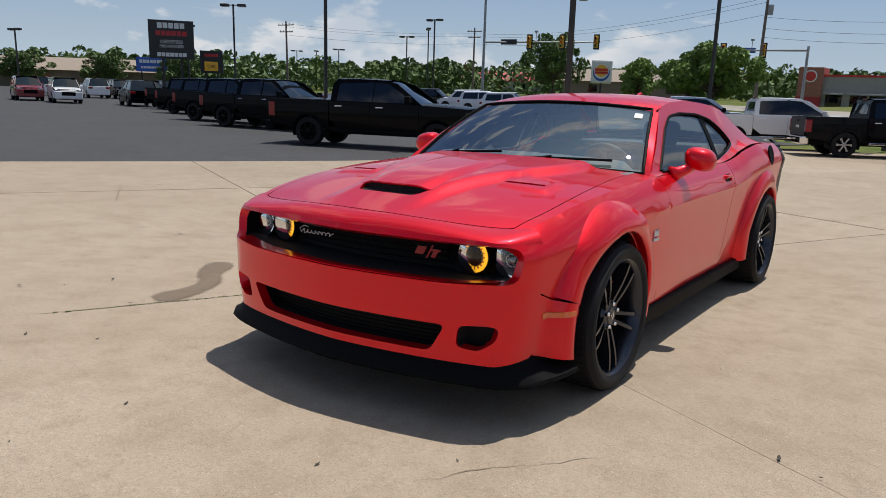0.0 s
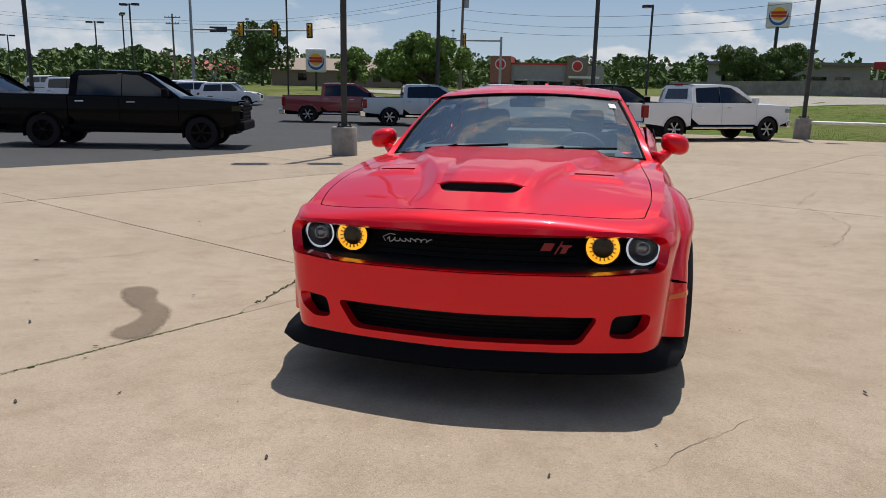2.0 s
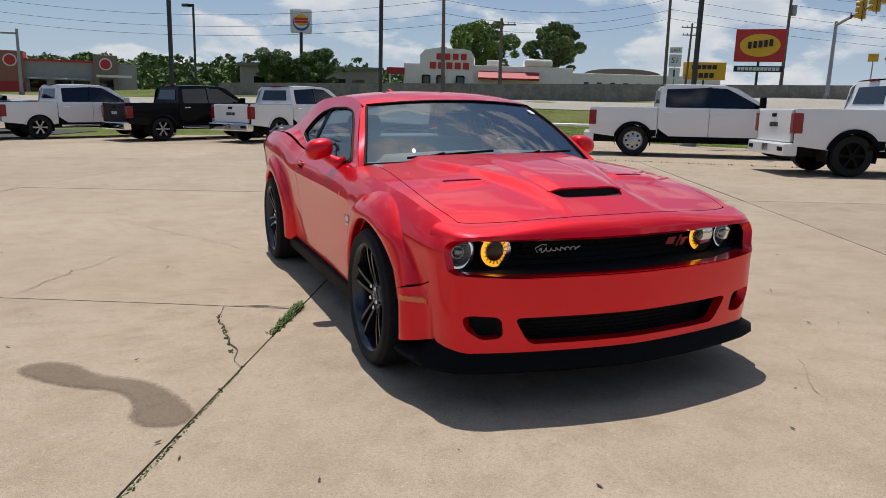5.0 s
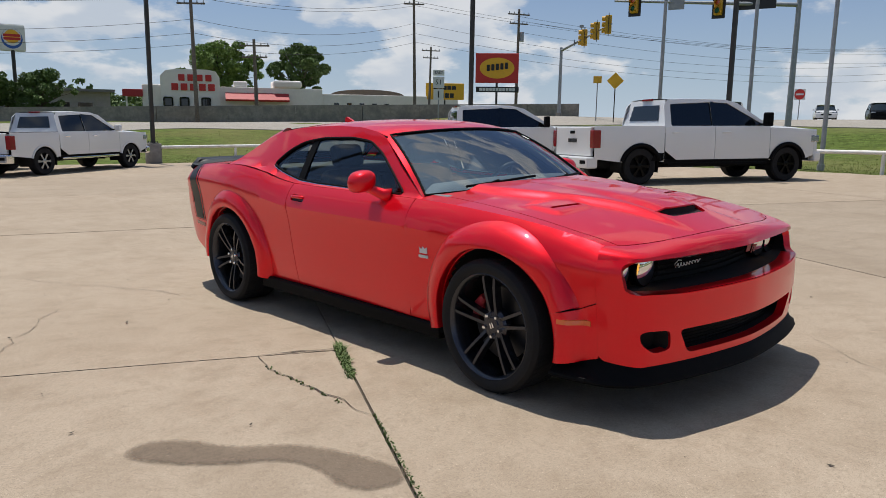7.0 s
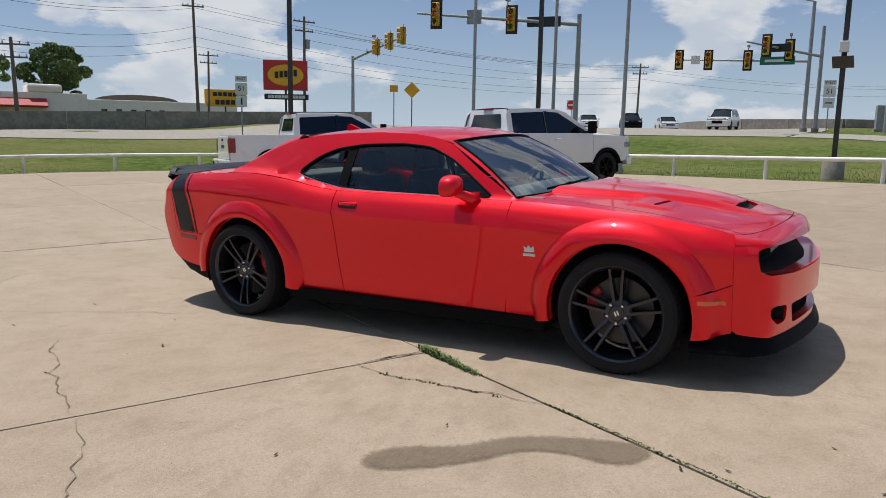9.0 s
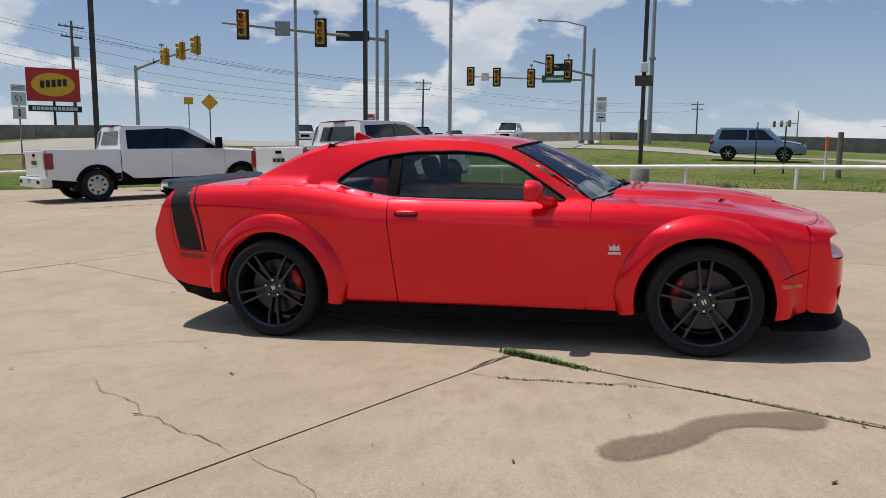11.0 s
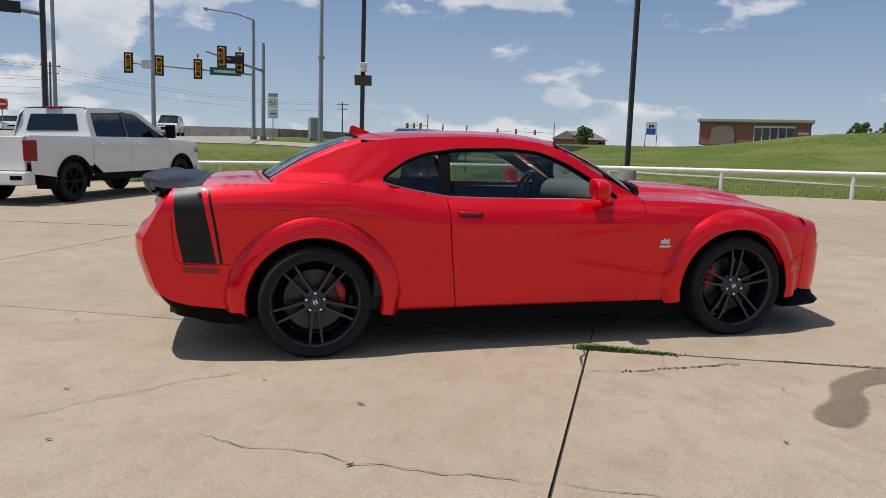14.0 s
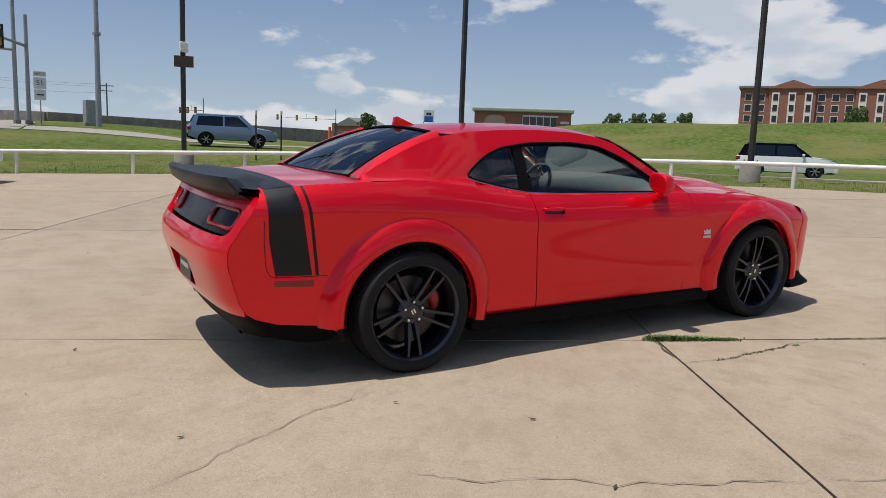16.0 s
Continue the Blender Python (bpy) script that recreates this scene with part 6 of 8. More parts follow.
def stand(x, y, ang, lift=0.0):
    """A pose on the ground that follows its slope."""
    e = 1.2
    n = Vector((ground_z(x - e, y) - ground_z(x + e, y), ground_z(x, y - e) - ground_z(x, y + e), 2 * e)).normalized()
    q = Vector((0, 0, 1)).rotation_difference(n).to_matrix().to_4x4()
    return Matrix.Translation((x, y, ground_z(x, y) + lift)) @ q @ Matrix.Rotation(radians(ang), 4, "Z")


def mid_of(xr, yr, ang, wb):
    return xr + wb / 2 * math.cos(radians(ang)), yr + wb / 2 * math.sin(radians(ang))


black_truck = make_pickup(stand(*mid_of(-13.5, 11.1, 20, 3.745), 20), BLACKPAINT, "glossy black crew-cab pickup with black wheels parked on asphalt", rim=BLACKPAINT)
for x, y, a in ((-22.2, 15.2, 8), (-26.6, 17.0, 8), (-33.4, 20.6, 8), (-39.0, 23.6, 8)):
    copy_thing(black_truck, stand(*mid_of(x, y, a, 3.745), a))
hd = make_pickup(stand(*mid_of(11.06, 13.3, -32.5, 4.036), -32.5), WHITEPAINT, "white heavy-duty work pickup with plain steel wheels", heavy=True, rim=LAMPBOWL, style="steel", trim=WHITEPAINT)
make_pickup(stand(*mid_of(11.38, 6.71, -23.9, 4.036), -23.9), WHITEPAINT, "white heavy-duty pickup with black off-road wheels and dark trim", heavy=True, rim=BLACKPAINT, trim=WHITEPAINT)
white = make_pickup(stand(*mid_of(1.62, 21.45, 32, 3.745), 32), WHITEPAINT, "white crew-cab pickup with pale six-spoke wheels parked on concrete")
copy_thing(white, stand(*mid_of(-5.85, 25.2, 25, 3.745), 25))
copy_thing(white, stand(-31.0, 33.0, 15))
make_pickup(stand(*mid_of(-1.9, 23.3, 25, 3.745), 25), GREYPAINT, "black crew-cab pickup with bright six-spoke wheels")
make_pickup(stand(*mid_of(-10.3, 28.6, 22, 3.745), 22), SILVERPAINT, "silver-blue crew-cab pickup with bright six-spoke wheels")
make_pickup(stand(*mid_of(-14.6, 29.4, 18, 3.745), 18), MAROONPAINT, "maroon crew-cab pickup with bright six-spoke wheels")
make_car(stand(-53.7, 21.9, -20), MAROONPAINT, "dark red crossover parked far across the asphalt lot")
w_suv = make_car(stand(-49.1, 22.2, -22), WHITEPAINT, "white crossover parked far across the asphalt lot")
copy_thing(w_suv, stand(-63.0, 32.2, 160))
copy_thing(w_suv, stand(-68.0, 30.0, 150))
for x, y, a in ((-28.8, 47.2, 18), (-32.6, 49.6, 18), (-36.8, 52.0, 200), (-45.5, 55.0, 18), (-56.0, 60.0, 15)):
    copy_thing(w_suv, stand(x, y, a))
b_suv = make_car(stand(-44.3, 24.6, 158), BLACKPAINT, "black crossover parked far across the asphalt lot")
copy_thing(b_suv, stand(-61.9, 34.1, -20))
copy_thing(b_suv, stand(-56.5, 33.5, -20))
copy_thing(b_suv, stand(-60.0, 18.5, 160))
for x, y, a in ((-41.0, 53.4, 18), (-50.5, 57.6, 198), (-70.0, 44.0, 160), (-75.0, 40.0, 160)):
    copy_thing(b_suv, stand(x, y, a))
make_car(stand(38.5, -7.0, -98), BLUEPAINT, "blue-grey off-road wagon driving down the slip road", "offroad")
w_cross = make_car(stand(19.8, -29.9, -140), WHITEPAINT, "white crossover with a black roof on the slip road")
for c in w_cross.children:
    if c.name.startswith(("roof", "upper_side")):
        c.data.materials[0] = BLACKPAINT
w_sed = make_car(stand(66.0, 24.5, 205), WHITEPAINT, "white car waiting far off at the crossing", "sedan")
for x, y, a, src in ((70.0, 21.5, 205, b_suv), (74.0, 19.0, 205, w_sed), (62.0, 31.0, 205, w_suv), (60.0, 10.5, 180, w_suv)):
    copy_thing(src, stand(x, y, a))


# ---- roads, walls and rail outside the lot ----
ROAD = [(-30, 70), (-3, 54), (10.0, 44.2), (22.3, 36.3), (32.0, 28.6), (37.5, 20.0), (40.5, 9.0), (43.0, 3.5), (57.0, 2.5), (90.0, 6.0), (140.0, 14.0), (140.0, 34.0), (95.0, 28.0), (66.0, 31.0), (46.0, 36.5), (40.0, 37.0), (26.0, 42.4), (14.0, 50.4), (2.0, 59.5), (-28, 80)]
drape("road", ROAD, ROADCON, 0.012, 3.0, "pale concrete highway crossing with worn lanes", "road")
drape("slip_road", [(43.2, 3.3), (44.5, -4.0), (40.5, -11.5), (32.0, -18.6), (20.0, -19.6), (8.0, -20.6), (-6.0, -23.5), (-8.0, -28.0), (8.0, -25.0), (20.0, -23.8), (33.5, -22.6), (44.0, -14.0), (48.8, -4.0), (48.0, 3.1)], ROADCON, 0.012, 2.0, "pale concrete slip road curving through grass", "road")


def long_wall(name, pts, z0, z1, thick, material, label, category):
    """A wall along a line: z0 and z1 give its top at both ends; it runs down into the ground, cast in bays."""
    t = thing(name, Matrix(), label, category, kind="structure")
    total = sum(math.dist(a, b) for a, b in zip(pts, pts[1:]))
    run = 0.0
    for a, b in zip(pts, pts[1:]):
        d = math.dist(a, b)
        n = max(1, round(d / 4.5))
        for k in range(n):
            p = [a[i] + (b[i] - a[i]) * k / n for i in (0, 1)]
            q = [a[i] + (b[i] - a[i]) * (k + 1) / n for i in (0, 1)]
            tp, tq = z0 + (z1 - z0) * (run + d * k / n) / total, z0 + (z1 - z0) * (run + d * (k + 1) / n) / total
            ux, uy = (q[0] - p[0]) / (d / n), (q[1] - p[1]) / (d / n)
            nx, ny = -uy * thick / 2, ux * thick / 2
            bm = bmesh.new()
            g = 0.012
            vs = []
            for c, tz, sg in ((p, tp, 1), (q, tq, -1)):
                x, y = c[0] + ux * g * sg, c[1] + uy * g * sg
                zb = ground_z(x, y) - 0.4
                vs.append([bm.verts.new((x + nx, y + ny, zb)), bm.verts.new((x + nx, y + ny, tz)), bm.verts.new((x - nx, y - ny, tz)), bm.verts.new((x - nx, y - ny, zb))])
            for i in range(4):
                bm.faces.new((vs[0][i], vs[0][(i + 1) % 4], vs[1][(i + 1) % 4], vs[1][i]))
            bm.faces.new(vs[0][::-1])
            bm.faces.new(vs[1])
            bmesh.ops.recalc_face_normals(bm, faces=bm.faces[:])
            part("wall_bay", bm, material, t)
        run += d
    return t


long_wall("wall_retaining", [(4.0, 63.5), (17.8, 53.7), (31.0, 45.5), (47.0, 36.8)], 1.55, 2.75, 0.35, OLDCON, "stained grey concrete retaining wall beside the road", "wall")
long_wall("wall_bridge", [(140.0, 36.0), (95.0, 22.0), (66.0, 10.0), (60.3, 1.7), (68.0, -9.0), (77.0, -22.0), (96.0, -47.0)], 3.1, 2.4, 0.4, OLDCON, "long grey concrete overpass parapet", "wall")
long_wall("wall_bridge_low", [(62.0, -1.0), (70.0, -12.0), (79.0, -25.0)], 2.0, 1.2, 0.5, OLDCON, "dark grey concrete overpass beam", "wall")


def along(pts, step):
    out, carry = [], 0.0
    for a, b in zip(pts, pts[1:]):
        d = math.dist(a, b)
        while carry < d:
            t = carry / d
            out.append((a[0] + (b[0] - a[0]) * t, a[1] + (b[1] - a[1]) * t))
            carry += step
        carry -= d
    return out


def smooth_line(pts, n=6):
    out = []
    for i in range(len(pts) - 1):
        p0, p1, p2, p3 = pts[max(0, i - 1)], pts[i], pts[i + 1], pts[min(len(pts) - 1, i + 2)]
        for k in range(n):
            t = k / n
            out.append(tuple(0.5 * (2 * p1[j] + (p2[j] - p0[j]) * t + (2 * p0[j] - 5 * p1[j] + 4 * p2[j] - p3[j]) * t * t + (3 * p1[j] - p0[j] - 3 * p2[j] + p3[j]) * t ** 3) for j in (0, 1)))
    return out + [pts[-1]]


def pipe_rail():
    t = thing("pipe_rail", Matrix(), "low white-painted pipe rail along the lot edge", "railing")
    line = smooth_line([(x * 1.004, y * 1.004) for x, y in RAIL])
    bm = bmesh.new()
    sweep(bm, [(x, y, ground_z(x, y) + 0.60) for x, y in line], 0.062, 10)
    part("rail_pipe", bm, WHITEPIPE, t, smooth=True)
    for x, y in along(line, 3.05):
        z = ground_z(x, y)
        part("rail_post", tubem((x, y, z - 0.1), (x, y, z + 0.58), 0.052, seg=10), WHITEPIPE, t, smooth=35)


pipe_rail()


# ---- lamp posts ----
def lamp_post(x, y, h, label, pedestal=0.0, heads=2, r=0.068, ang=0.0, extra=None):
    z = ground_z(x, y)
    t = thing("lot_lamp_post", pose(x, y, z, 0, 0, ang), label, "lamp post", "lamp posts round the lot")
    if pedestal:
        part("pedestal", lathe(bmesh.new(), [(0.30, -0.15), (0.30, pedestal - 0.03), (0.28, pedestal), (0.0, pedestal)], 16), OLDCON, t, "weathered concrete pedestal", smooth=35)
        part("base_plate", boxm(-0.17, 0.17, -0.17, 0.17, pedestal - 0.002, pedestal + 0.03, bevel=0.006), POLEBLACK, t)
        for dx in (-0.13, 0.13):
            for dy in (-0.13, 0.13):
                part("anchor_bolt", tubem((dx, dy, pedestal), (dx, dy, pedestal + 0.09), 0.016, seg=6), POLEBLACK, t)
    part("pole", boxm(-r, r, -r, r, max(0, pedestal), h, bevel=0.012), POLEBLACK, t)
    for k in range(heads):
        a = pose(0, 0, 0, 0, 0, 180 * k)
        bm = boxm(0.0, 0.42, -0.03, 0.03, h - 0.12, h - 0.05, m=a)
        part("arm", bm, POLEBLACK, t)
        hd_ = part("lamp_head", boxm(0.40, 1.08, -0.26, 0.26, h - 0.20, h + 0.02, bevel=0.02, m=a), POLEBLACK, t)
        part("lamp_glass", boxm(0.46, 1.02, -0.21, 0.21, h - 0.225, h - 0.201, m=a), SIGNWHITE, hd_)
    return t


lamp_post(-5.78, 11.25, 8.4, "dark lot lamp post on a round concrete pedestal", 0.66, 2, ang=25)
lamp_post(6.9, 24.8, 8.4, "dark lot lamp post standing behind the white rail", 0.75)
lamp_post(16.3, 17.2, 8.4, "dark lot lamp post standing behind the white rail", 0.75)
lamp_post(20.4, 8.9, 8.4, "dark lot lamp post standing behind the white rail", 0.75)
solar = lamp_post(19.4, -0.95, 8.4, "dark lot lamp post with a small solar panel", 0.55)
part("solar_panel", boxm(-0.28, 0.28, -0.02, 0.02, -0.17, 0.17, m=Matrix.Translation((-0.14, 0.0, 3.28)) @ Matrix.Rotation(radians(80), 4, "Z") @ Matrix.Rotation(radians(-25), 4, "X")), DARKGLASS, solar)
part("control_box", boxm(-0.24, -0.08, -0.12, 0.12, 3.55, 3.85, bevel=0.02), SIGNWHITE, solar)
lamp_post(16.7, -9.2, 8.4, "dark lot lamp post standing behind the white rail", 0.55)
lamp_post(10.25, -15.36, 8.4, "dark lot lamp post standing behind the white rail", 0.55)
for x, y, h in ((-0.95, 28.5, 9.5), (-8.9, 32.4, 9.5), (-22.1, 19.9, 9.5), (-52.3, 39.2, 8.4), (-83.8, 35.5, 6.6), (-66.8, 44.9, 7.5), (-66.6, 81.0, 7.9), (-55.2, 71.0, 7.9), (-51.6, 67.4, 8.7), (-94.6, 96.4, 7.5), (-104.5, 100.6, 7.4), (-107.1, 98.0, 7.3), (-29.1, 57.9, 9.4), (2.0, 62.5, 7.4)):
    lamp_post(x, y, h, "dark far lot lamp post with box heads", 0.0, 2 if x < -40 else 1, ang=random.uniform(0, 180))


def slim_pole(x, y, h, label, lean=0.0):
    t = thing("steel_pole", pose(x, y, ground_z(x, y), lean, 0, 0), label, "pole", "tall steel poles")
    part("pole", tubem((0, 0, -0.1), (0, 0, h), 0.075, 0.05, seg=12), GALV, t, smooth=35)
    part("collar", tubem((0, 0, 0), (0, 0, 0.18), 0.11, seg=12), GALV, t, smooth=35)


for x, y in ((20.9, 11.9), (20.4, 5.7), (22.2, 9.1)):
    slim_pole(x, y, 10.5, "tall slim grey steel flagpole beside the rail")


# ---- signals, signs and posts ----
def text(parent, words, size, m, material, name="lettering"):
    c = bpy.data.curves.new(name, "FONT")
    c.body, c.size, c.align_x, c.align_y, c.extrude = words, size, "CENTER", "CENTER", 0.006
    c.materials.append(material)
    ob = new(name, c)
    ob.parent = parent
    ob.matrix_local = m
    return ob


FACE = Matrix.Rotation(radians(90), 4, "X")    # lays flat lettering upright, facing -y


def signal_head(parent, m, lens=3):
    h = new("signal_head")
    h.parent = parent
    h.matrix_local = m
    part("backplate", boxm(-0.30, 0.30, 0.0, 0.03, -0.70, 0.70, bevel=0.02), SIGNBLACK, h)
    part("housing", boxm(-0.18, 0.18, -0.20, 0.20, -0.56, 0.56, bevel=0.04), SIGNALYELLOW, h)
    for k, c in enumerate((TAILRED, AMBERLENS, SIGNGREEN)):
        mm = Matrix.Translation((0, -0.21, 0.36 - 0.36 * k)) @ Matrix.Rotation(radians(90), 4, "X")
        part("lens", lathe(bmesh.new(), [(0.13, 0.0), (0.10, 0.02), (0.0, 0.03)], 16, mm), c, h)
        vis = lathe(bmesh.new(), [(0.145, 0.0), (0.145, 0.20)], 16, mm)
        part("visor", vis, SIGNALYELLOW, h)
    return h


def signal_mast(x, y, h, ex, ey, ez, fr, face, label, extras=(), lum=None):
    """A mast with an arm to (ex, ey, ez); fr: places of the signals along the arm; face: the way they look."""
    z = ground_z(x, y)
    t = thing("traffic_signal_mast", pose(x, y, z), label, "traffic signal", "signal masts at the crossing")
    part("mast", tubem((0, 0, -0.1), (0, 0, h), 0.15, 0.11, seg=14), GALV, t, smooth=35)
    part("mast_base", tubem((0, 0, 0), (0, 0, 0.25), 0.24, seg=14), OLDCON, t, smooth=35)
    e = Vector((ex - x, ey - y, ez - z))
    s = Vector((0, 0, min(h - 0.25, ez - z - 0.25)))
    part("arm", tubem(s, e, 0.10, 0.05, seg=12), GALV, t, smooth=35)
    for f in fr:
        p = s + (e - s) * f
        signal_head(t, Matrix.Translation(p) @ Matrix.Rotation(radians(face), 4, "Z") @ Matrix.Translation((0, -0.12, 0)))
    for f, w, hh, mm in extras:
        p = s + (e - s) * f
        q = Matrix.Translation(p) @ Matrix.Rotation(radians(face), 4, "Z")
        pl = part("sign_plate", boxm(-w / 2, w / 2, -0.16, -0.13, -hh / 2, hh / 2, bevel=0.01, m=q), mm, t)
        if mm in (SIGNGREEN, SIGNBLUE):
            part("legend_bar", boxm(-w * 0.36, w * 0.36, -0.168, -0.161, -hh * 0.16, hh * 0.16, m=q), SIGNWHITE, pl)
    if lum:
        part("lamp_arm", sweep(bmesh.new(), [(0, 0, h), (lum[0] * 0.4, lum[1] * 0.4, h + 0.3), (lum[0], lum[1], h + 0.35)], 0.05, 8), GALV, t)
        part("street_lamp_head", boxm(lum[0] - 0.35, lum[0] + 0.35, lum[1] - 0.14, lum[1] + 0.14, h + 0.27, h + 0.42, bevel=0.05), GALV, t)
    # camera stalk on the arm
    p = s + (e - s) * 0.45
    part("camera_stalk", tubem(p, p + Vector((0, 0, 0.9)), 0.03, seg=8), GALV, t)
    part("camera_box", boxm(p.x - 0.16, p.x + 0.16, p.y - 0.08, p.y + 0.08, p.z + 0.88, p.z + 1.06, bevel=0.02), GALV, t)
    return t


signal_mast(31.9, 12.1, 6.6, 26.7, 18.5, 7.0, (0.42, 0.88), 285, "grey signal mast with yellow lights over the crossing", ((0.65, 0.75, 0.7, GALV), (0.22, 1.7, 0.5, SIGNBLACK)))
signal_mast(43.8, 36.2, 5.4, 36.3, 25.8, 7.4, (0.55, 0.78, 0.98), 215, "grey signal mast with a long arm of yellow lights", ((0.35, 0.7, 0.4, SIGNBLACK),))
signal_mast(52.0, 3.6, 8.6, 50.7, 12.1, 6.6, (0.75, 0.98, 0.45), 275, "tall grey signal mast with street lamp and green name plate", ((0.23, 2.2, 0.55, SIGNGREEN), (0.85, 0.6, 0.6, SIGNWHITE)), lum=(-1.2, 3.2))
signal_mast(52.2, 2.9, 7.0, 44.0, 6.2, 6.9, (0.45, 0.75), 265, "grey signal mast with a short arm", ((0.60, 1.5, 0.5, SIGNBLACK),))
signal_mast(-38.7, 58.2, 10.2, -29.0, 63.5, 5.6, (0.40, 0.68, 0.97), 5, "grey signal mast seen beyond the black pickups", ((0.22, 1.7, 0.5, SIGNBLACK),))
signal_mast(-12.0, 70.0, 5.5, -24.0, 75.0, 5.4, (0.35, 0.7), 10, "far grey signal mast with a blue name plate", ((0.5, 1.8, 0.5, SIGNBLUE),))
signal_mast(168.0, -32.0, 7.5, 182.0, -29.0, 7.2, (0.3, 0.6, 0.9), 270, "far grey signal mast beyond the overpass")
signal_mast(186.0, -70.0, 7.5, 198.0, -56.0, 7.2, (0.3, 0.6, 0.9), 270, "far grey signal mast beyond the overpass")


def post_sign(name, x, y, h, w, hh, face, material, label, category, words="", mark=SIGNBLACK, diamond=False, extra=None, post=GALV):
    z = ground_z(x, y)
    t = thing(name, pose(x, y, z, 0, 0, face), label, category)
    part("post", tubem((0, 0, -0.1), (0, 0, h + hh * 0.3), 0.035, seg=8), post, t)
    q = Matrix.Translation((0, -0.05, h)) @ (Matrix.Rotation(radians(45), 4, "Y") if diamond else Matrix())
    pl = part("sign_plate", boxm(-w / 2, w / 2, -0.012, 0.012, -hh / 2, hh / 2, bevel=0.006, m=q), material, t)
    if words:
        text(pl, words, hh * 0.62, Matrix.Translation((0, -0.064, h)) @ FACE, mark)
    return t


s51 = post_sign("route_sign", 22.9, 26.8, 3.2, 0.6, 0.6, 315, SIGNWHITE, "white route sign on a grey post", "road sign", "51")
part("sign_plate", boxm(-0.3, 0.3, -0.06, -0.036, 3.55, 3.85, bevel=0.005), SIGNWHITE, s51)
text(s51, "EAST", 0.2, Matrix.Translation((0, -0.063, 3.7)) @ FACE, SIGNBLACK)
part("sign_plate", boxm(-0.27, 0.27, -0.06, -0.036, 2.3, 2.85, bevel=0.005), SIGNWHITE, s51)
part("arrow", boxm(-0.04, 0.04, -0.066, -0.061, 2.4, 2.75), SIGNBLACK, s51)
s51 = post_sign("route_sign", 52.1, 2.2, 2.7, 0.75, 0.75, 270, SIGNWHITE, "white route sign on a grey post beside the signal mast", "road sign", "51")
part("sign_plate", boxm(-0.37, 0.37, -0.06, -0.036, 3.12, 3.45, bevel=0.005), SIGNWHITE, s51)
text(s51, "WEST", 0.25, Matrix.Translation((0, -0.063, 3.28)) @ FACE, SIGNBLACK)
part("sign_plate", boxm(-0.35, 0.35, -0.06, -0.036, 1.6, 2.28, bevel=0.005), SIGNWHITE, s51)
part("arrow", boxm(-0.22, 0.22, -0.066, -0.061, 1.9, 1.98), SIGNBLACK, s51)
post_sign("warning_sign", 36.6, 25.5, 2.6, 0.75, 0.75, 300, SIGNYELLOW, "yellow diamond crossing sign on a dark post", "road sign", diamond=True, post=POLEBLACK)
noent = post_sign("no_entry_sign", 50.4, 19.9, 1.75, 0.75, 0.75, 275, SIGNWHITE, "red and white no-entry sign on a post", "road sign")
part("red_disc", lathe(bmesh.new(), [(0.36, 0.0), (0.0, 0.004)], 24, Matrix.Translation((0, -0.066, 1.75)) @ Matrix.Rotation(radians(90), 4, "X")), SIGNRED, noent)
part("white_bar", boxm(-0.26, 0.26, -0.078, -0.072, 1.69, 1.81), SIGNWHITE, noent)
walk_sig = post_sign("crossing_signal", 37.5, 27.6, 2.7, 0.55, 0.45, 300, SIGNALYELLOW, "yellow pedestrian signal box on a grey post", "traffic signal")
for x, y, m_, h, lab, r in ((28.3, -5.6, POLEBLACK, 2.0, "thin black marker post with a pale cap", 0.035), (28.2, -6.7, POLEBLACK, 2.0, "thin black marker post with a pale cap", 0.035), (24.0, -7.4, SIGNWHITE, 1.5, "white utility marker with an orange top", 0.05), (25.6, -8.2, WOODPOLE, 1.7, "short weathered wooden post in the grass", 0.11)):
    t = thing("marker_post", pose(x, y, ground_z(x, y)), lab, "post", "posts in the grass")
    part("post", tubem((0, 0, -0.1), (0, 0, h), r, r * 0.9, seg=10), m_, t, smooth=35)
    if "orange" in lab:
        part("cap", tubem((0, 0, h - 0.45), (0, 0, h + 0.02), r * 1.15, seg=10), mat("orange_plastic", (0.75, 0.13, 0.02), 0.5), t)
    elif "cap" in lab:
        part("cap", boxm(-0.06, 0.06, -0.04, 0.04, h - 0.05, h + 0.15, bevel=0.01), SIGNWHITE, t)
t = thing("signal_cabinet", pose(54.5, -0.9, ground_z(54.5, -0.9), 0, 0, 10), "grey steel signal control cabinet on a plinth", "cabinet")
part("cabinet_body", boxm(-0.45, 0.45, -0.35, 0.35, 0.15, 1.75, bevel=0.03), GALV, t)
part("plinth", boxm(-0.55, 0.55, -0.45, 0.45, -0.2, 0.16, bevel=0.02), OLDCON, t)
t = thing("street_pole", pose(52.3, -1.3, ground_z(52.3, -1.3)), "thick dark steel street pole with a collar", "pole")
part("pole", tubem((0, 0, -0.1), (0, 0, 10.5), 0.20, 0.13, seg=14), GALV, t, smooth=35)
part("collar", tubem((0, 0, 6.1), (0, 0, 6.3), 0.26, seg=14), GALV, t, smooth=35)


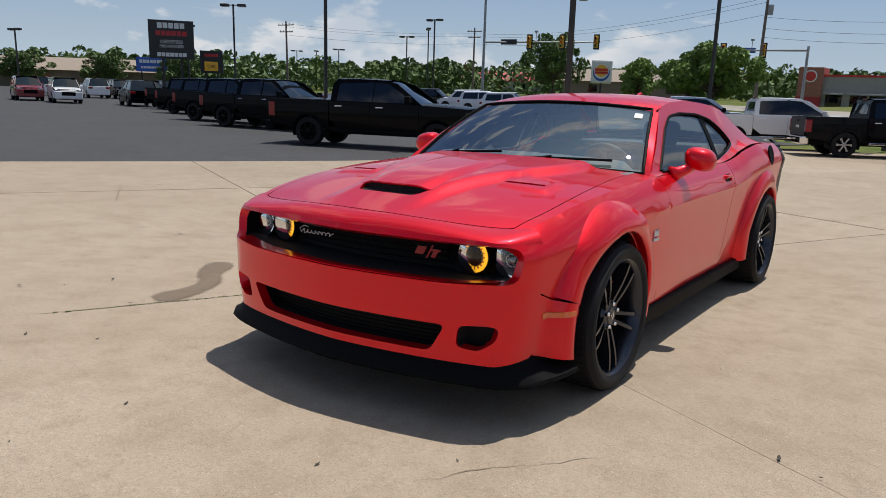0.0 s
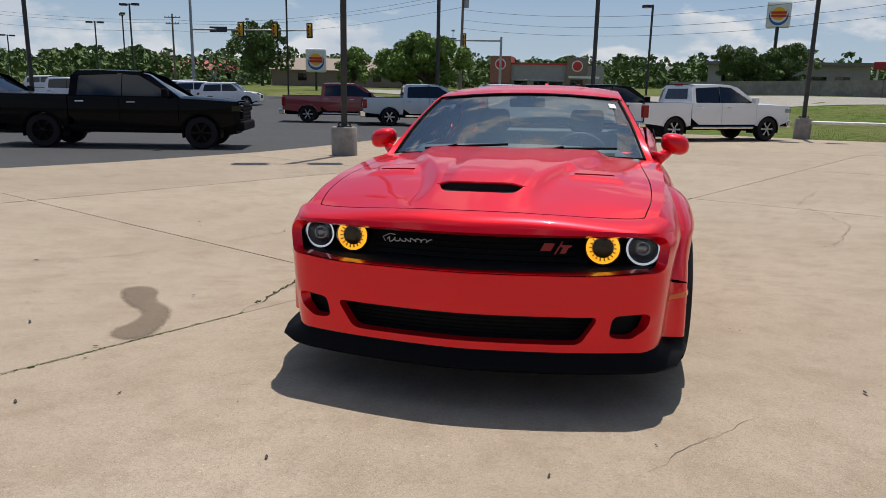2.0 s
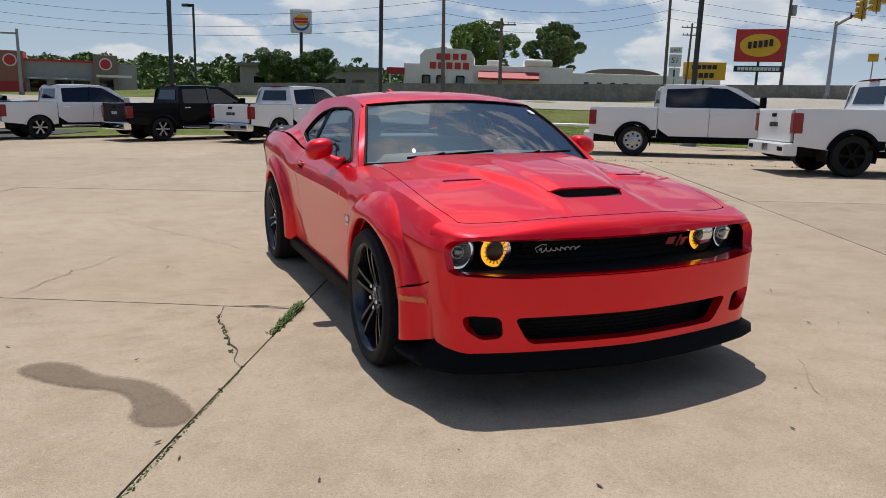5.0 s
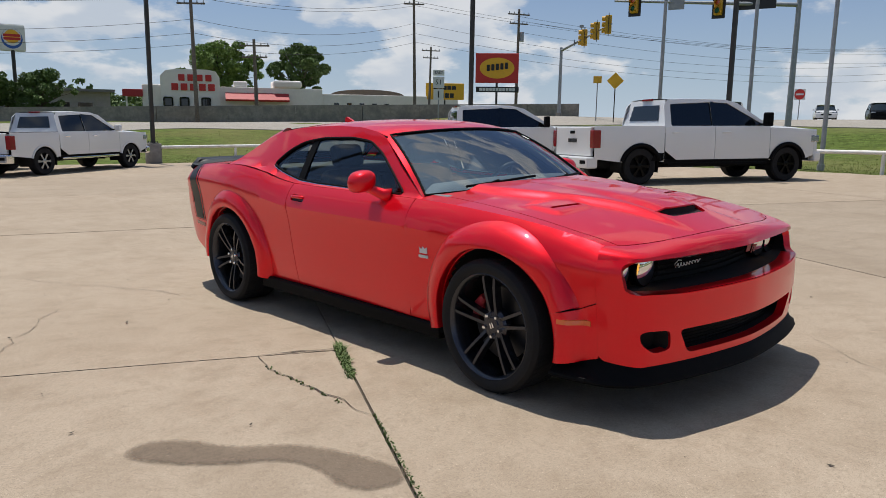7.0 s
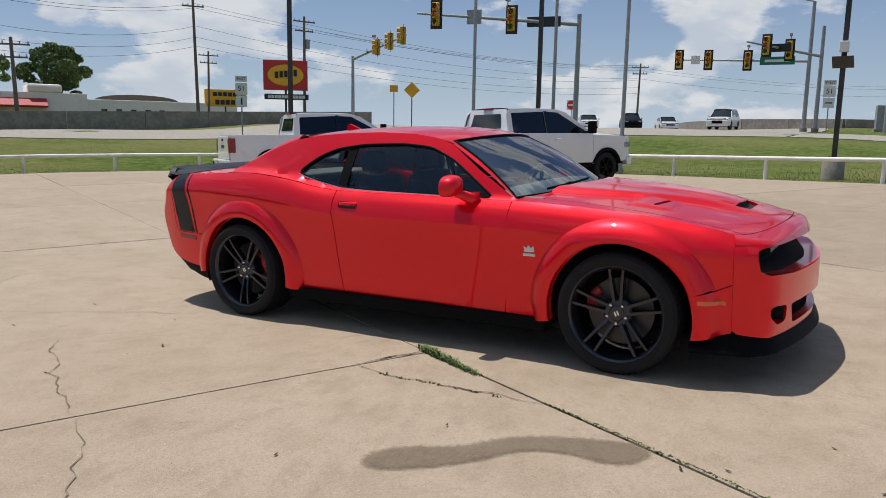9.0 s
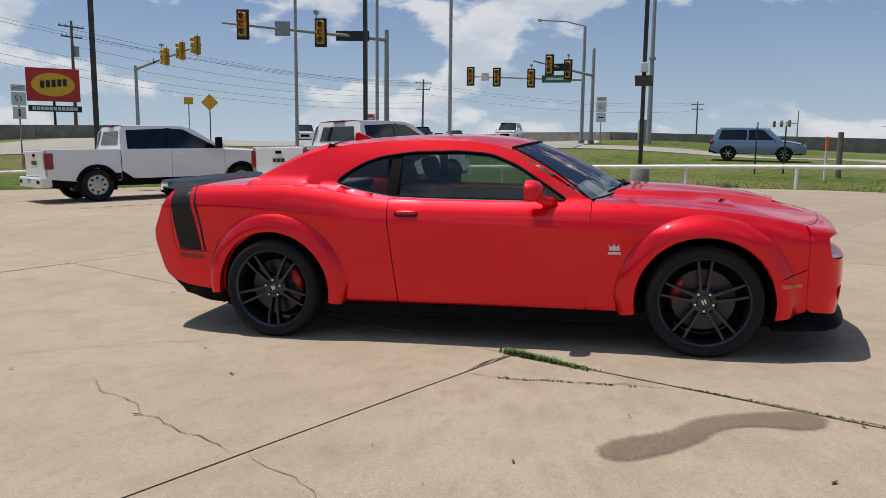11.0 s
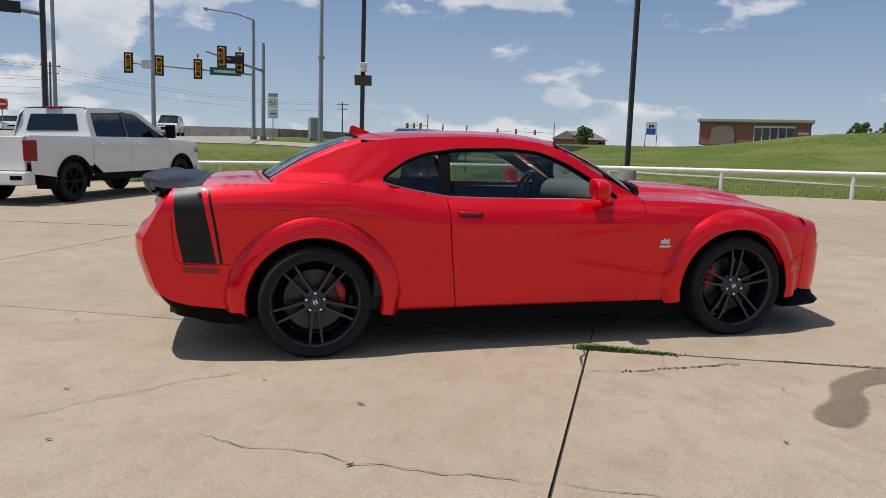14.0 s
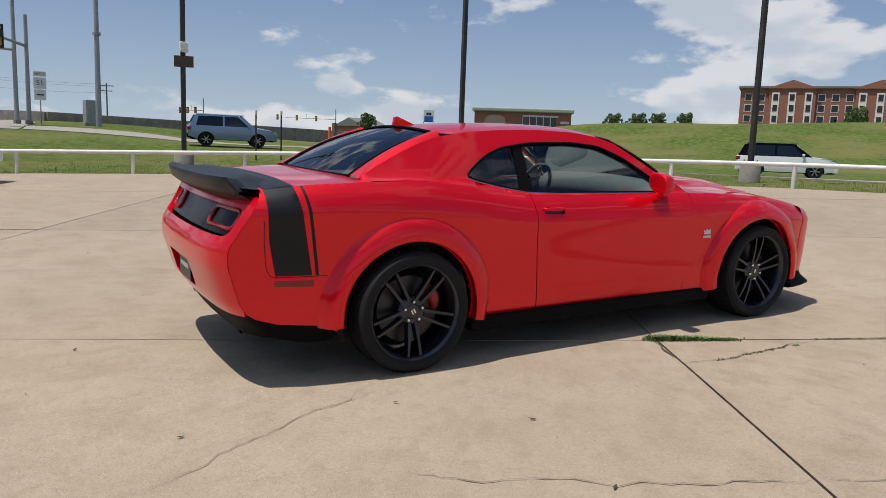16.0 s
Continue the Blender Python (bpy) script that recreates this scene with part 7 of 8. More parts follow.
def utility_pole(x, y, h, face, label, lean=0.0, box_=False):
    t = thing("utility_pole", pose(x, y, ground_z(x, y), 0, lean, face), label, "utility pole", "wooden utility poles")
    part("pole", tubem((0, 0, -0.2), (0, 0, h), 0.17, 0.11, seg=12), WOODPOLE, t, smooth=35)
    for dz, w in ((0.5, 1.2), (1.4, 1.0)):
        part("crossarm", boxm(-w, w, -0.06, 0.06, h - dz - 0.06, h - dz + 0.06), WOODPOLE, t)
        for k in (-0.9, -0.45, 0.45, 0.9):
            part("insulator", tubem((k * w, 0, h - dz + 0.05), (k * w, 0, h - dz + 0.24), 0.05, 0.03, seg=8), GALV, t)
    if box_:
        part("transformer", tubem((0.35, 0, h - 3.1), (0.35, 0, h - 2.2), 0.25, seg=14), GALV, t, smooth=35)
    return t


UTIL = [(-78.8, 69.7, 9.8, 20), (-16.3, 71.1, 11.5, 5), (-64.5, 95.0, 10.2, 10), (19.9, 51.2, 10.0, -32), (43.4, 54.3, 12.0, -25), (52.8, 49.6, 10.6, -20), (99.6, 30.3, 9.4, -80), (143.9, -10.3, 8.2, -80), (60.0, 72.0, 9.0, -40), (25.5, 52.5, 6.5, -32)]
for k, (x, y, h, a) in enumerate(UTIL):
    utility_pole(x, y, h, a, "weathered wooden utility pole with crossarms", lean=random.uniform(-1.2, 1.2), box_=k in (1, 5))


def cable(a, b, za, zb, sag, label="thin dark overhead cable between poles"):
    bm = bmesh.new()
    pts = []
    for k in range(21):
        f = k / 20
        pts.append((a[0] + (b[0] - a[0]) * f, a[1] + (b[1] - a[1]) * f, za + (zb - za) * f - sag * 4 * f * (1 - f)))
    sweep(bm, pts, 0.014, 5)
    tagged(link("overhead_cable", bm, POLEBLACK), label, "cable", "overhead cables")


NEAR_W = (-16.3, 71.1)
for dz, sag in ((10.6, 1.2), (10.2, 1.0), (8.6, 1.4), (7.6, 1.3), (6.8, 1.2)):
    cable(NEAR_W, (19.9, 51.2), dz - 0.4, dz - 0.3, sag)
    cable((19.9, 51.2), (43.4, 54.3), dz - 0.3, dz + 1.8, sag * 0.8)
    cable((43.4, 54.3), (99.6, 30.3), dz + 1.8, dz, sag * 1.3)
for dz in (9.9, 9.5, 8.4):
    cable((52.8, 49.6), (99.6, 30.3), dz + 1.6, dz + 0.4, 1.0)
    cable((99.6, 30.3), (143.9, -10.3), dz + 0.4, dz, 1.2)
    cable((-64.5, 95.0), NEAR_W, dz - 1.0, dz, 1.2)
    cable((-78.8, 69.7), (-64.5, 95.0), dz - 1.2, dz - 1.0, 0.5)


def pylon_sign(x, y, zc, w, h, face, material, label, legs, rows=()):
    """A tall sign box on legs. rows: (height share, width share, height of the bar, material) of its plain marks, or words."""
    z = ground_z(x, y)
    t = thing("pylon_sign", pose(x, y, z, 0, 0, face), label, "sign")
    c = zc - z
    part("sign_box", boxm(-w / 2, w / 2, -0.2, 0.2, c - h / 2, c + h / 2, bevel=0.03), material, t)
    for lx in legs:
        part("leg", boxm(lx - 0.1, lx + 0.1, -0.1, 0.1, -0.2, c - h / 2 + 0.02), POLEBLACK, t)
    for f, ws, hs, mm, *words in rows:
        zz = c - h / 2 + f * h
        if words:
            text(t, words[0], hs, Matrix.Translation((0, -0.212, zz)) @ FACE, mm)
        else:
            n = max(1, round(ws * w / (hs * 1.1)))
            for k in range(n):
                a = -ws * w / 2 + ws * w * k / n
                part("mark", boxm(a + 0.05 * hs, a + ws * w / n - 0.12 * hs, -0.215, -0.201, zz - hs / 2, zz + hs / 2), mm, t)
    return t


pylon_sign(-59.5, 37.9, 4.5, 3.9, 3.4, 56, SIGNBLACK, "tall black dealer sign with white lettering on two legs", (-0.8, 0.8),
           ((0.86, 0.62, 0.48, SIGNWHITE), (0.66, 0.7, 0.42, CALIPER), (0.44, 0, 0.42, SIGNWHITE, "CERTIFIED"), (0.32, 0, 0.36, SIGNWHITE, "PRE-OWNED"), (0.11, 0.66, 0.34, SIGNWHITE)))
pylon_sign(-65.4, 46.7, 2.8, 2.3, 2.3, 52, SIGNBLACK, "black rental sign with a yellow panel", (-0.6, 0.6), ((0.80, 0.6, 0.28, CALIPER),))
t = pylon_sign(-65.3, 46.55, 2.35, 1.35, 0.95, 60, SIGNYELLOW, "yellow panel lettered on a black sign", (), ((0.5, 0, 0.42, SIGNBLACK, "CAR"),))
pylon_sign(-106.5, 66.5, 2.8, 4.5, 2.2, 56, SIGNBLUE, "blue motel sign with pale lettering", (-1.5, 1.5), ((0.72, 0.8, 0.5, SIGNWHITE), (0.3, 0.7, 0.35, SIGNWHITE)))
pylon_sign(47.2, 46.8, 6.05, 4.0, 2.7, -48, SIGNRED, "red restaurant sign with a yellow oval on a pole", (0.0,))
t = thing("sign_oval", pose(47.2, 46.8, 6.05, 0, 0, -48), "yellow oval with dark brush lettering on a red sign", "sign")
part("oval", lathe(bmesh.new(), [(1.0, 0.0), (0.98, 0.02), (0.0, 0.02)], 40, Matrix.Translation((0, -0.205, 0)) @ Matrix.Rotation(radians(90), 4, "X") @ Matrix.Diagonal((1.62, 0.95, 1, 1)) @ Matrix.Rotation(radians(8), 4, "Z")), SIGNYELLOW, t)
for k in range(5):
    part("mark", boxm(-0.95 + 0.42 * k, -0.66 + 0.42 * k, -0.245, -0.228, -0.28 + 0.05 * k, 0.30 + 0.05 * k, bevel=0.05), SIGNBLACK, t)
pylon_sign(47.25, 46.75, 4.1, 4.0, 0.5, -48, SIGNBLACK, "black name strip under the red sign", (), ((0.5, 0.85, 0.28, SIGNWHITE),))
pylon_sign(62.1, 71.3, 4.8, 5.0, 2.1, -42, SIGNYELLOW, "yellow and black shop sign on a pole", (0.0,), ((0.72, 0.6, 0.5, SIGNBLACK), (0.25, 0.5, 0.6, SIGNBLACK)))


def burger_sign(x, y, zc, size, face, label, pole):
    z = ground_z(x, y)
    t = thing("restaurant_sign", pose(x, y, z, 0, 0, face), label, "sign")
    c = zc - z
    part("sign_box", boxm(-size / 2, size / 2, -0.18, 0.18, c - size * 0.56, c + size * 0.56, bevel=size * 0.08), SIGNWHITE, t)
    disc = lambda sx, sz, dz, y0: lathe(bmesh.new(), [(1.0, 0.0), (0.9, 0.02), (0.0, 0.03)], 28, Matrix.Translation((0, y0, c + dz)) @ Matrix.Rotation(radians(90), 4, "X") @ Matrix.Diagonal((sx, sz, 1, 1)))
    part("blue_arc", disc(size * 0.40, size * 0.42, -0.03 * size, -0.181), SIGNBLUE, t)
    part("white_disc", disc(size * 0.37, size * 0.37, 0.02 * size, -0.192), SIGNWHITE, t)
    part("bun", disc(size * 0.30, size * 0.30, 0.05 * size, -0.205), SIGNYELLOW, t)
    for dz in (0.10, -0.04):
        part("mark", boxm(-size * 0.32, size * 0.32, -0.25, -0.236, c + size * dz - size * 0.055, c + size * dz + size * 0.055, bevel=0.006), SIGNRED, t)
    part("pole", tubem((0, 0, -0.1), (0, 0, c - size * 0.5), pole, seg=12), POLEBLACK, t, smooth=35)
    return t


pylon_sign(198.0, -104.5, 9.8, 3.2, 3.6, -118, SIGNWHITE, "far white and blue bank pylon sign", (-1.6, 1.6), ((0.22, 0.9, 1.8, SIGNBLUE), (0.66, 0.5, 0.8, SIGNBLACK)))


burger_sign(-30.8, 68.2, 2.95, 2.1, 20, "white restaurant sign with a round red and yellow emblem", 0.12)
burger_sign(18.6, 102.9, 10.3, 2.9, -8, "tall white restaurant sign on a dark pole", 0.22)


# ---- buildings ----
def wall_block(bm, x0, x1, y0, y1, z0, z1):
    return box(bm, x0, x1, y0, y1, z0, z1)


def burger_house():
    x, y = -10.5, 100.0
    t = thing("restaurant_building", pose(x, y, -1.4, 0, 0, 3), "low brown and grey fast-food building with flat roof", "building")
    part("main_wall", boxm(-5.2, 7.6, 0.0, 10, 0, 4.9), GREYWALL, t)
    part("roof_band", boxm(-5.3, 4.2, -0.08, 10.1, 4.9, 5.15), SIGNRED, t)
    for a, b, h, cl in ((-7.8, -5.0, 6.0, BRICK), (2.6, 5.4, 5.9, TAN)):
        tw = part("tower", boxm(a, b, -0.6, 5, 0, h, bevel=0.03), cl, t)
        part("emblem", lathe(bmesh.new(), [(0.75, 0.0), (0.70, 0.05), (0.0, 0.06)], 24, Matrix.Translation(((a + b) / 2, -0.6, h - 1.1)) @ Matrix.Rotation(radians(90), 4, "X")), SIGNWHITE, tw)
        part("emblem_core", lathe(bmesh.new(), [(0.60, 0.0), (0.0, 0.02)], 24, Matrix.Translation(((a + b) / 2, -0.665, h - 1.1)) @ Matrix.Rotation(radians(90), 4, "X")), SIGNRED, tw)
    part("red_base", boxm(-7.9, -5.0, -0.7, -0.6, 0.0, 2.4), AWNRED, t)
    for k, xx in enumerate((-3.6, -0.9, 1.2)):
        w = part("window", boxm(xx - 0.9, xx + 0.9, -0.06, 0.02, 0.9, 2.7), DARKGLASS, t)
        part("awning", boxm(xx - 1.1, xx + 1.1, -0.9, -0.02, 2.75, 2.92, bevel=0.02), GALV, t)
    part("drive_window", boxm(3.2, 4.8, -0.68, -0.6, 1.0, 3.0), DARKGLASS, t)
    part("name_bar", boxm(2.9, 7.0, -0.75, -0.6, 3.2, 3.5), SIGNWHITE, t)


def cantina():
    x, y = 37.2, 81.0
    t = thing("restaurant_building", pose(x, y, ground_z(x, y) - 0.1, 0, 0, -24.5), "cream stucco mission-style restaurant with red awning", "building")
    part("main_wall", boxm(-2.0, 10.5, 0, 12, 0, 3.0, bevel=0.05), STUCCO, t)
    tw = bmesh.new()
    extrude_outline(tw, [(-8.2, 0), (-8.2, 4.1), (-7.6, 4.7), (-6.4, 4.9), (-3.0, 4.9), (-2.0, 4.7), (-1.6, 4.0), (-1.6, 0)], lambda u, v, w: Vector((u, -0.3 + w, v)), 8.0)
    bmesh.ops.recalc_face_normals(tw, faces=tw.faces[:])
    tw = part("tower", tw, STUCCO, t)
    part("arch_wing", boxm(-10.3, -8.2, 0.6, 4.0, 0, 3.1, bevel=0.1), STUCCO, t)
    part("side_canopy", boxm(-12.4, -10.2, 0.2, 4.5, 1.7, 2.5, bevel=0.05), AWNRED, t)
    part("canopy_post", tubem((-12.0, 0.6, 0), (-12.0, 0.6, 1.75), 0.1, seg=8), STUCCO, t)
    part("parapet", boxm(4.6, 8.0, -0.2, 5, 3.0, 3.9, bevel=0.25), STUCCO, t)
    part("parapet", boxm(0.0, 1.6, 0.4, 2.2, 3.0, 3.7, bevel=0.15), STUCCO, t)
    aw = bmesh.new()
    extrude_outline(aw, [(0.0, 1.35), (-1.2, 1.35), (-1.3, 1.55), (0.0, 2.35)], lambda u, v, w: Vector((-1.0 + w, u - 0.02, v)), 7.4)
    bmesh.ops.recalc_face_normals(aw, faces=aw.faces[:])
    part("awning", aw, AWNRED, t)
    for k in range(4):
        part("mark", boxm(-6.2 + 1.0 * k, -5.5 + 1.0 * k, -0.42, -0.31, 3.55, 4.3, bevel=0.05), SIGNRED, tw)
    for k in range(5):
        part("mark", boxm(-7.0 + 1.02 * k, -6.25 + 1.02 * k, -0.42, -0.31, 2.45, 3.25, bevel=0.05), SIGNRED, tw)
    for xx in (-7.4, -5.6, -3.2):
        part("window", boxm(xx - 0.55, xx + 0.55, -0.36, -0.3, 0.5, 1.7, bevel=0.2), DARKGLASS, tw)
    part("long_wing", boxm(10.5, 24.0, 0.5, 12, 0, 2.45, bevel=0.05), STUCCO, t)
    for k in range(5):
        part("window", boxm(12.0 + 1.6 * k, 12.6 + 1.6 * k, 0.44, 0.52, 0.7, 1.4), DARKGLASS, t)


def furniture_store():
    t = thing("shop_building", pose(63.0, 90.0, ground_z(63, 90), 0, 0, -28), "long pale furniture shop with an arched front", "building")
    part("main_wall", boxm(-7, 14, 0, 15, 0, 3.0), STUCCO, t)
    ar = bmesh.new()
    extrude_outline(ar, [(-5.5, 0), (-5.5, 3.2)] + [(5.5 * math.sin(a), 3.2 + 0.85 * math.cos(a)) for a in np.linspace(-1.5, 1.5, 12)] + [(5.5, 3.2), (5.5, 0)], lambda u, v, w: Vector((u, -0.4 + w, v)), 1.0)
    bmesh.ops.recalc_face_normals(ar, faces=ar.faces[:])
    part("arched_front", ar, TAN, t)
    text(t, "FURNITURE", 1.15, Matrix.Translation((1.0, -0.43, 2.4)) @ FACE, SIGNWHITE)


def strip_mall():
    t = thing("shop_building", pose(14, 118, 0.4, 0, 0, -6), "long dark grey shop row with an overhanging roof", "building")
    part("main_wall", boxm(-2, 20, 0, 10, 0, 4.0), GREYWALL, t)
    part("roof", boxm(-2.5, 20.5, -1.2, 10.5, 4.0, 4.4), ROOFGREY, t)
    for k in range(6):
        part("window", boxm(0 + 3.1 * k, 2.0 + 3.1 * k, -0.06, 0.0, 0.6, 2.4), DARKGLASS, t)


def house(x, y, a, w, roof, label, wall=STUCCO):
    t = thing("house", pose(x, y, ground_z(x, y), 0, 0, a), label, "house", "far houses")
    part("wall", boxm(-w / 2, w / 2, -4, 4, 0, 2.7), wall, t)
    rf = bmesh.new()
    extrude_outline(rf, [(-4.6, 2.6), (4.6, 2.6), (0, 4.6)], lambda u, v, k: Vector((-w / 2 - 0.4 + k, u, v)), w + 0.8)
    bmesh.ops.recalc_face_normals(rf, faces=rf.faces[:])
    part("roof", rf, roof, t)
    for k in (-0.28, 0.28):
        part("window", boxm(w * k - 0.7, w * k + 0.7, -4.06, -3.98, 0.9, 2.1), DARKGLASS, t)
    part("door", boxm(-0.5, 0.5, -4.06, -3.98, 0, 2.05), BRICK, t)


def bank():
    t = thing("bank_building", pose(150.8, -105.8, 4.8, 0, 0, -125), "low red-brick bank with green roof and arched white windows", "building")
    h = 5.2
    part("wall", boxm(-12, 12, 0, 16, 0, h), BRICK, t)
    part("roof", boxm(-12.6, 12.6, -0.7, 16.6, h, h + 1.0, bevel=0.25), ROOFGREEN, t)
    for k in range(5):
        part("window", boxm(0.2 + 1.7 * k, 1.5 + 1.7 * k, -0.08, 0.0, 0.8, 4.0, bevel=0.03), DARKGLASS, t)
        part("window_frame", boxm(0.0 + 1.7 * k, 0.18 + 1.7 * k, -0.16, 0.0, 0.4, 4.6), SIGNWHITE, t)
    part("lintel", boxm(0.0, 8.8, -0.14, 0.0, 4.1, 4.5), SIGNWHITE, t)
    ar = bmesh.new()
    extrude_outline(ar, [(-9.5, 0)] + [(-6.8 + 2.7 * math.cos(a), 2.6 + 2.0 * math.sin(a)) for a in np.linspace(math.pi, 0, 10)] + [(-4.1, 0)], lambda u, v, w: Vector((u, -0.5 + w, v)), 0.6)
    bmesh.ops.recalc_face_normals(ar, faces=ar.faces[:])
    part("porch", ar, TAN, t)
    part("name_bar", boxm(9.4, 11.5, -0.12, 0.0, 2.6, 3.2), SIGNWHITE, t)


def hotel():
    t = thing("hotel_building", pose(109.7, -181.8, 7.2, 0, 0, 217), "four-storey red-brick hotel with cream bays and grey roof", "building")
    # storeys of rooms; front faces local -y
    part("wall", boxm(-30, 14, 0, 14, -5, 11.6), BRICK, t)
    part("roof", boxm(-30.5, 14.5, -0.6, 14.6, 11.6, 12.3, bevel=0.15), ROOFGREY, t)
    for c in (2.5, -17.5):
        b = part("gable_bay", boxm(c - 5.5, c + 5.5, -0.7, 1, -3, 11.8), BRICK, t)
        rf = bmesh.new()
        extrude_outline(rf, [(c - 6.2, 11.6), (c + 6.2, 11.6), (c, 13.8)], lambda u, v, w: Vector((u, -1.1 + w, v)), 3.0)
        bmesh.ops.recalc_face_normals(rf, faces=rf.faces[:])
        part("gable_roof", rf, BRICK, t)
        for dx in (-3.9, 0, 3.9):
            part("cream_pier", boxm(c + dx - 0.9, c + dx + 0.9, -0.85, -0.7, -3, 10.6, bevel=0.05), STUCCO, t)
            for k in range(4):
                part("window", boxm(c + dx - 0.55, c + dx + 0.55, -0.92, -0.85, 0.3 + 2.75 * k, 1.9 + 2.75 * k), DARKGLASS, t)
    for xx in (-28, -24.8, -10.6, -7.4, -4.2, 9.6, 12.6):
        for k in range(4):
            w = part("window", boxm(xx - 0.75, xx + 0.75, -0.08, 0.0, 0.3 + 2.75 * k, 1.9 + 2.75 * k), DARKGLASS, t)
            part("window_frame", boxm(xx - 0.9, xx + 0.9, -0.05, -0.002, 0.1 + 2.75 * k, 2.05 + 2.75 * k), STUCCO, w)


burger_house()
cantina()
furniture_store()
strip_mall()
bank()
hotel()
house(12.7, 174, 15, 12, ROOFGREY, "pale bungalow with a grey gable roof among trees")
house(-6, 190, -10, 14, ROOFGREY, "pale bungalow with a grey gable roof among trees")
house(34, 160, 5, 13, ROOFTAN, "pale bungalow with a tan gable roof among trees")
house(-48, 118, 25, 22, ROOFTAN, "long tan building with a shingle roof behind the sign", TAN)
house(-122, 58, 60, 34, ROOFTAN, "long brown motel with a shingle roof", TAN)
house(-88, 140, 35, 20, AWNRED, "long low shop with a red roof far off", SIGNWHITE)
house(-135, 112, 45, 22, ROOFGREEN, "long low shop with a green fascia far off", SIGNWHITE)
house(168, -70, -60, 10, ROOFGREY, "small far building on the grassy rise", BRICK)


# ---- trees ----
def leaf_mesh(name, blobs, n, size, material, seed):
    """A crown: small folded leaves scattered through a set of blobs, denser towards their skins."""
    rnd = random.Random(seed)
    vs, fs = [], []
    tot = sum(r[3] ** 2 for r in blobs)
    for bx, by, bz, br, bh in [(b[0], b[1], b[2], b[3], b[4]) for b in blobs]:
        for _ in range(int(n * br * br / tot)):
            while True:
                d = Vector((rnd.uniform(-1, 1), rnd.uniform(-1, 1), rnd.uniform(-1, 1)))
                if 0.05 < d.length < 1:
                    break
            d = d.normalized() * (0.55 + 0.5 * rnd.random() ** 0.6)
            c = Vector((bx + d.x * br, by + d.y * br, bz + d.z * bh))
            s = size * rnd.uniform(0.6, 1.4)
            q = Euler((rnd.uniform(-1.2, 1.2), rnd.uniform(-1.2, 1.2), rnd.uniform(0, 6.3))).to_matrix()
            o = len(vs)
            for p in ((-s, 0, 0), (0, -0.55 * s, 0.12 * s), (s, 0, -0.1 * s), (0, 0.55 * s, 0.12 * s)):
                vs.append(c + q @ Vector(p))
            fs += [(o, o + 1, o + 2), (o, o + 2, o + 3)]
    me = bpy.data.meshes.new(name)
    me.from_pydata(vs, [], fs)
    me.materials.append(material)
    return me


def make_tree(x, y, h, w, label, seed, leaf=LEAF, n=9000, size=0.16, trunk=0.28, bare=0.22):
    rnd = random.Random(seed)
    t = thing("tree", pose(x, y, ground_z(x, y) - 0.05, 0, 0, rnd.uniform(0, 360)), label, "tree", "trees")
    bm = bmesh.new()
    th = h * bare
    sweep(bm, [(0, 0, 0), (0.05, 0.03, th * 0.5), (0.0, 0.0, th), (0.1, -0.05, h * 0.55), (0.0, 0.1, h * 0.8)], [trunk, trunk * 0.8, trunk * 0.7, trunk * 0.4, trunk * 0.12], 10)
    blobs = []
    for k in range(26):
        a = 2.4 * k + rnd.uniform(-0.6, 0.6)
        f = (k + 0.5) / 26
        zz = th + (h - th) * (0.12 + 0.80 * f) * rnd.uniform(0.92, 1.06)
        rr = w / 2 * math.sin(math.pi * (0.16 + 0.72 * f)) * rnd.uniform(0.35, 1.05)
        c = (rr * math.cos(a), rr * math.sin(a), zz)
        br = w * rnd.uniform(0.055, 0.145)
        blobs.append((*c, br, br * rnd.uniform(0.55, 1.0)))
        sweep(bm, [(0, 0, th + (zz - th) * 0.35), (c[0] * 0.5, c[1] * 0.5, th + (zz - th) * 0.75), c], [trunk * 0.3, trunk * 0.18, trunk * 0.05], 6)
    blobs.append((0, 0, th + (h - th) * 0.52, w * 0.24, (h - th) * 0.27))
    part("trunk", bm, BARK, t, smooth=True)
    cr = new("crown", leaf_mesh("crown", blobs, n, size, leaf, seed))
    cr.parent = t
    return t


make_tree(-15.8, 56.0, 5.2, 7.4, "broad full green street tree", 3, n=12000, size=0.17)
make_tree(-18.5, 58.5, 4.6, 5.4, "broad full green street tree", 4, n=7000, size=0.17)
make_tree(-26.0, 66.0, 4.2, 5.0, "small rounded green tree beside the sign", 5, n=4000)
make_tree(46.5, 105.0, 11.2, 12.0, "large green tree behind the restaurant", 6, n=12000, size=0.26, trunk=0.4)
make_tree(57.5, 100.0, 11.6, 9.5, "large dark green tree with open gaps", 7, LEAFDARK, n=8000, size=0.26, trunk=0.4)
make_tree(11.5, 79.5, 4.4, 6.0, "dense dark green bushy tree", 8, LEAFDARK, n=7000, size=0.15, bare=0.08)
make_tree(15.5, 78.0, 4.6, 6.0, "dense dark green bushy tree", 9, LEAFDARK, n=7000, size=0.15, bare=0.08)
far_tree = make_tree(-52.0, 98.0, 9.0, 10.0, "far rounded green tree", 10, LEAFDARK, n=3500, size=0.32)
for x, y in ((104.0, -99.9), (107.0, -96.5), (97.9, -106.0), (101.5, -102.5), (142.0, -60.0)):
    o = copy_thing(far_tree, pose(x, y, ground_z(x, y), 0, 0, x * 7))
    o.scale = (0.42, 0.42, 0.5)
o = copy_thing(far_tree, pose(96.5, -157.4, ground_z(96.5, -157.4), 0, 0, 40))
o.scale = (0.6, 0.6, 1.0)
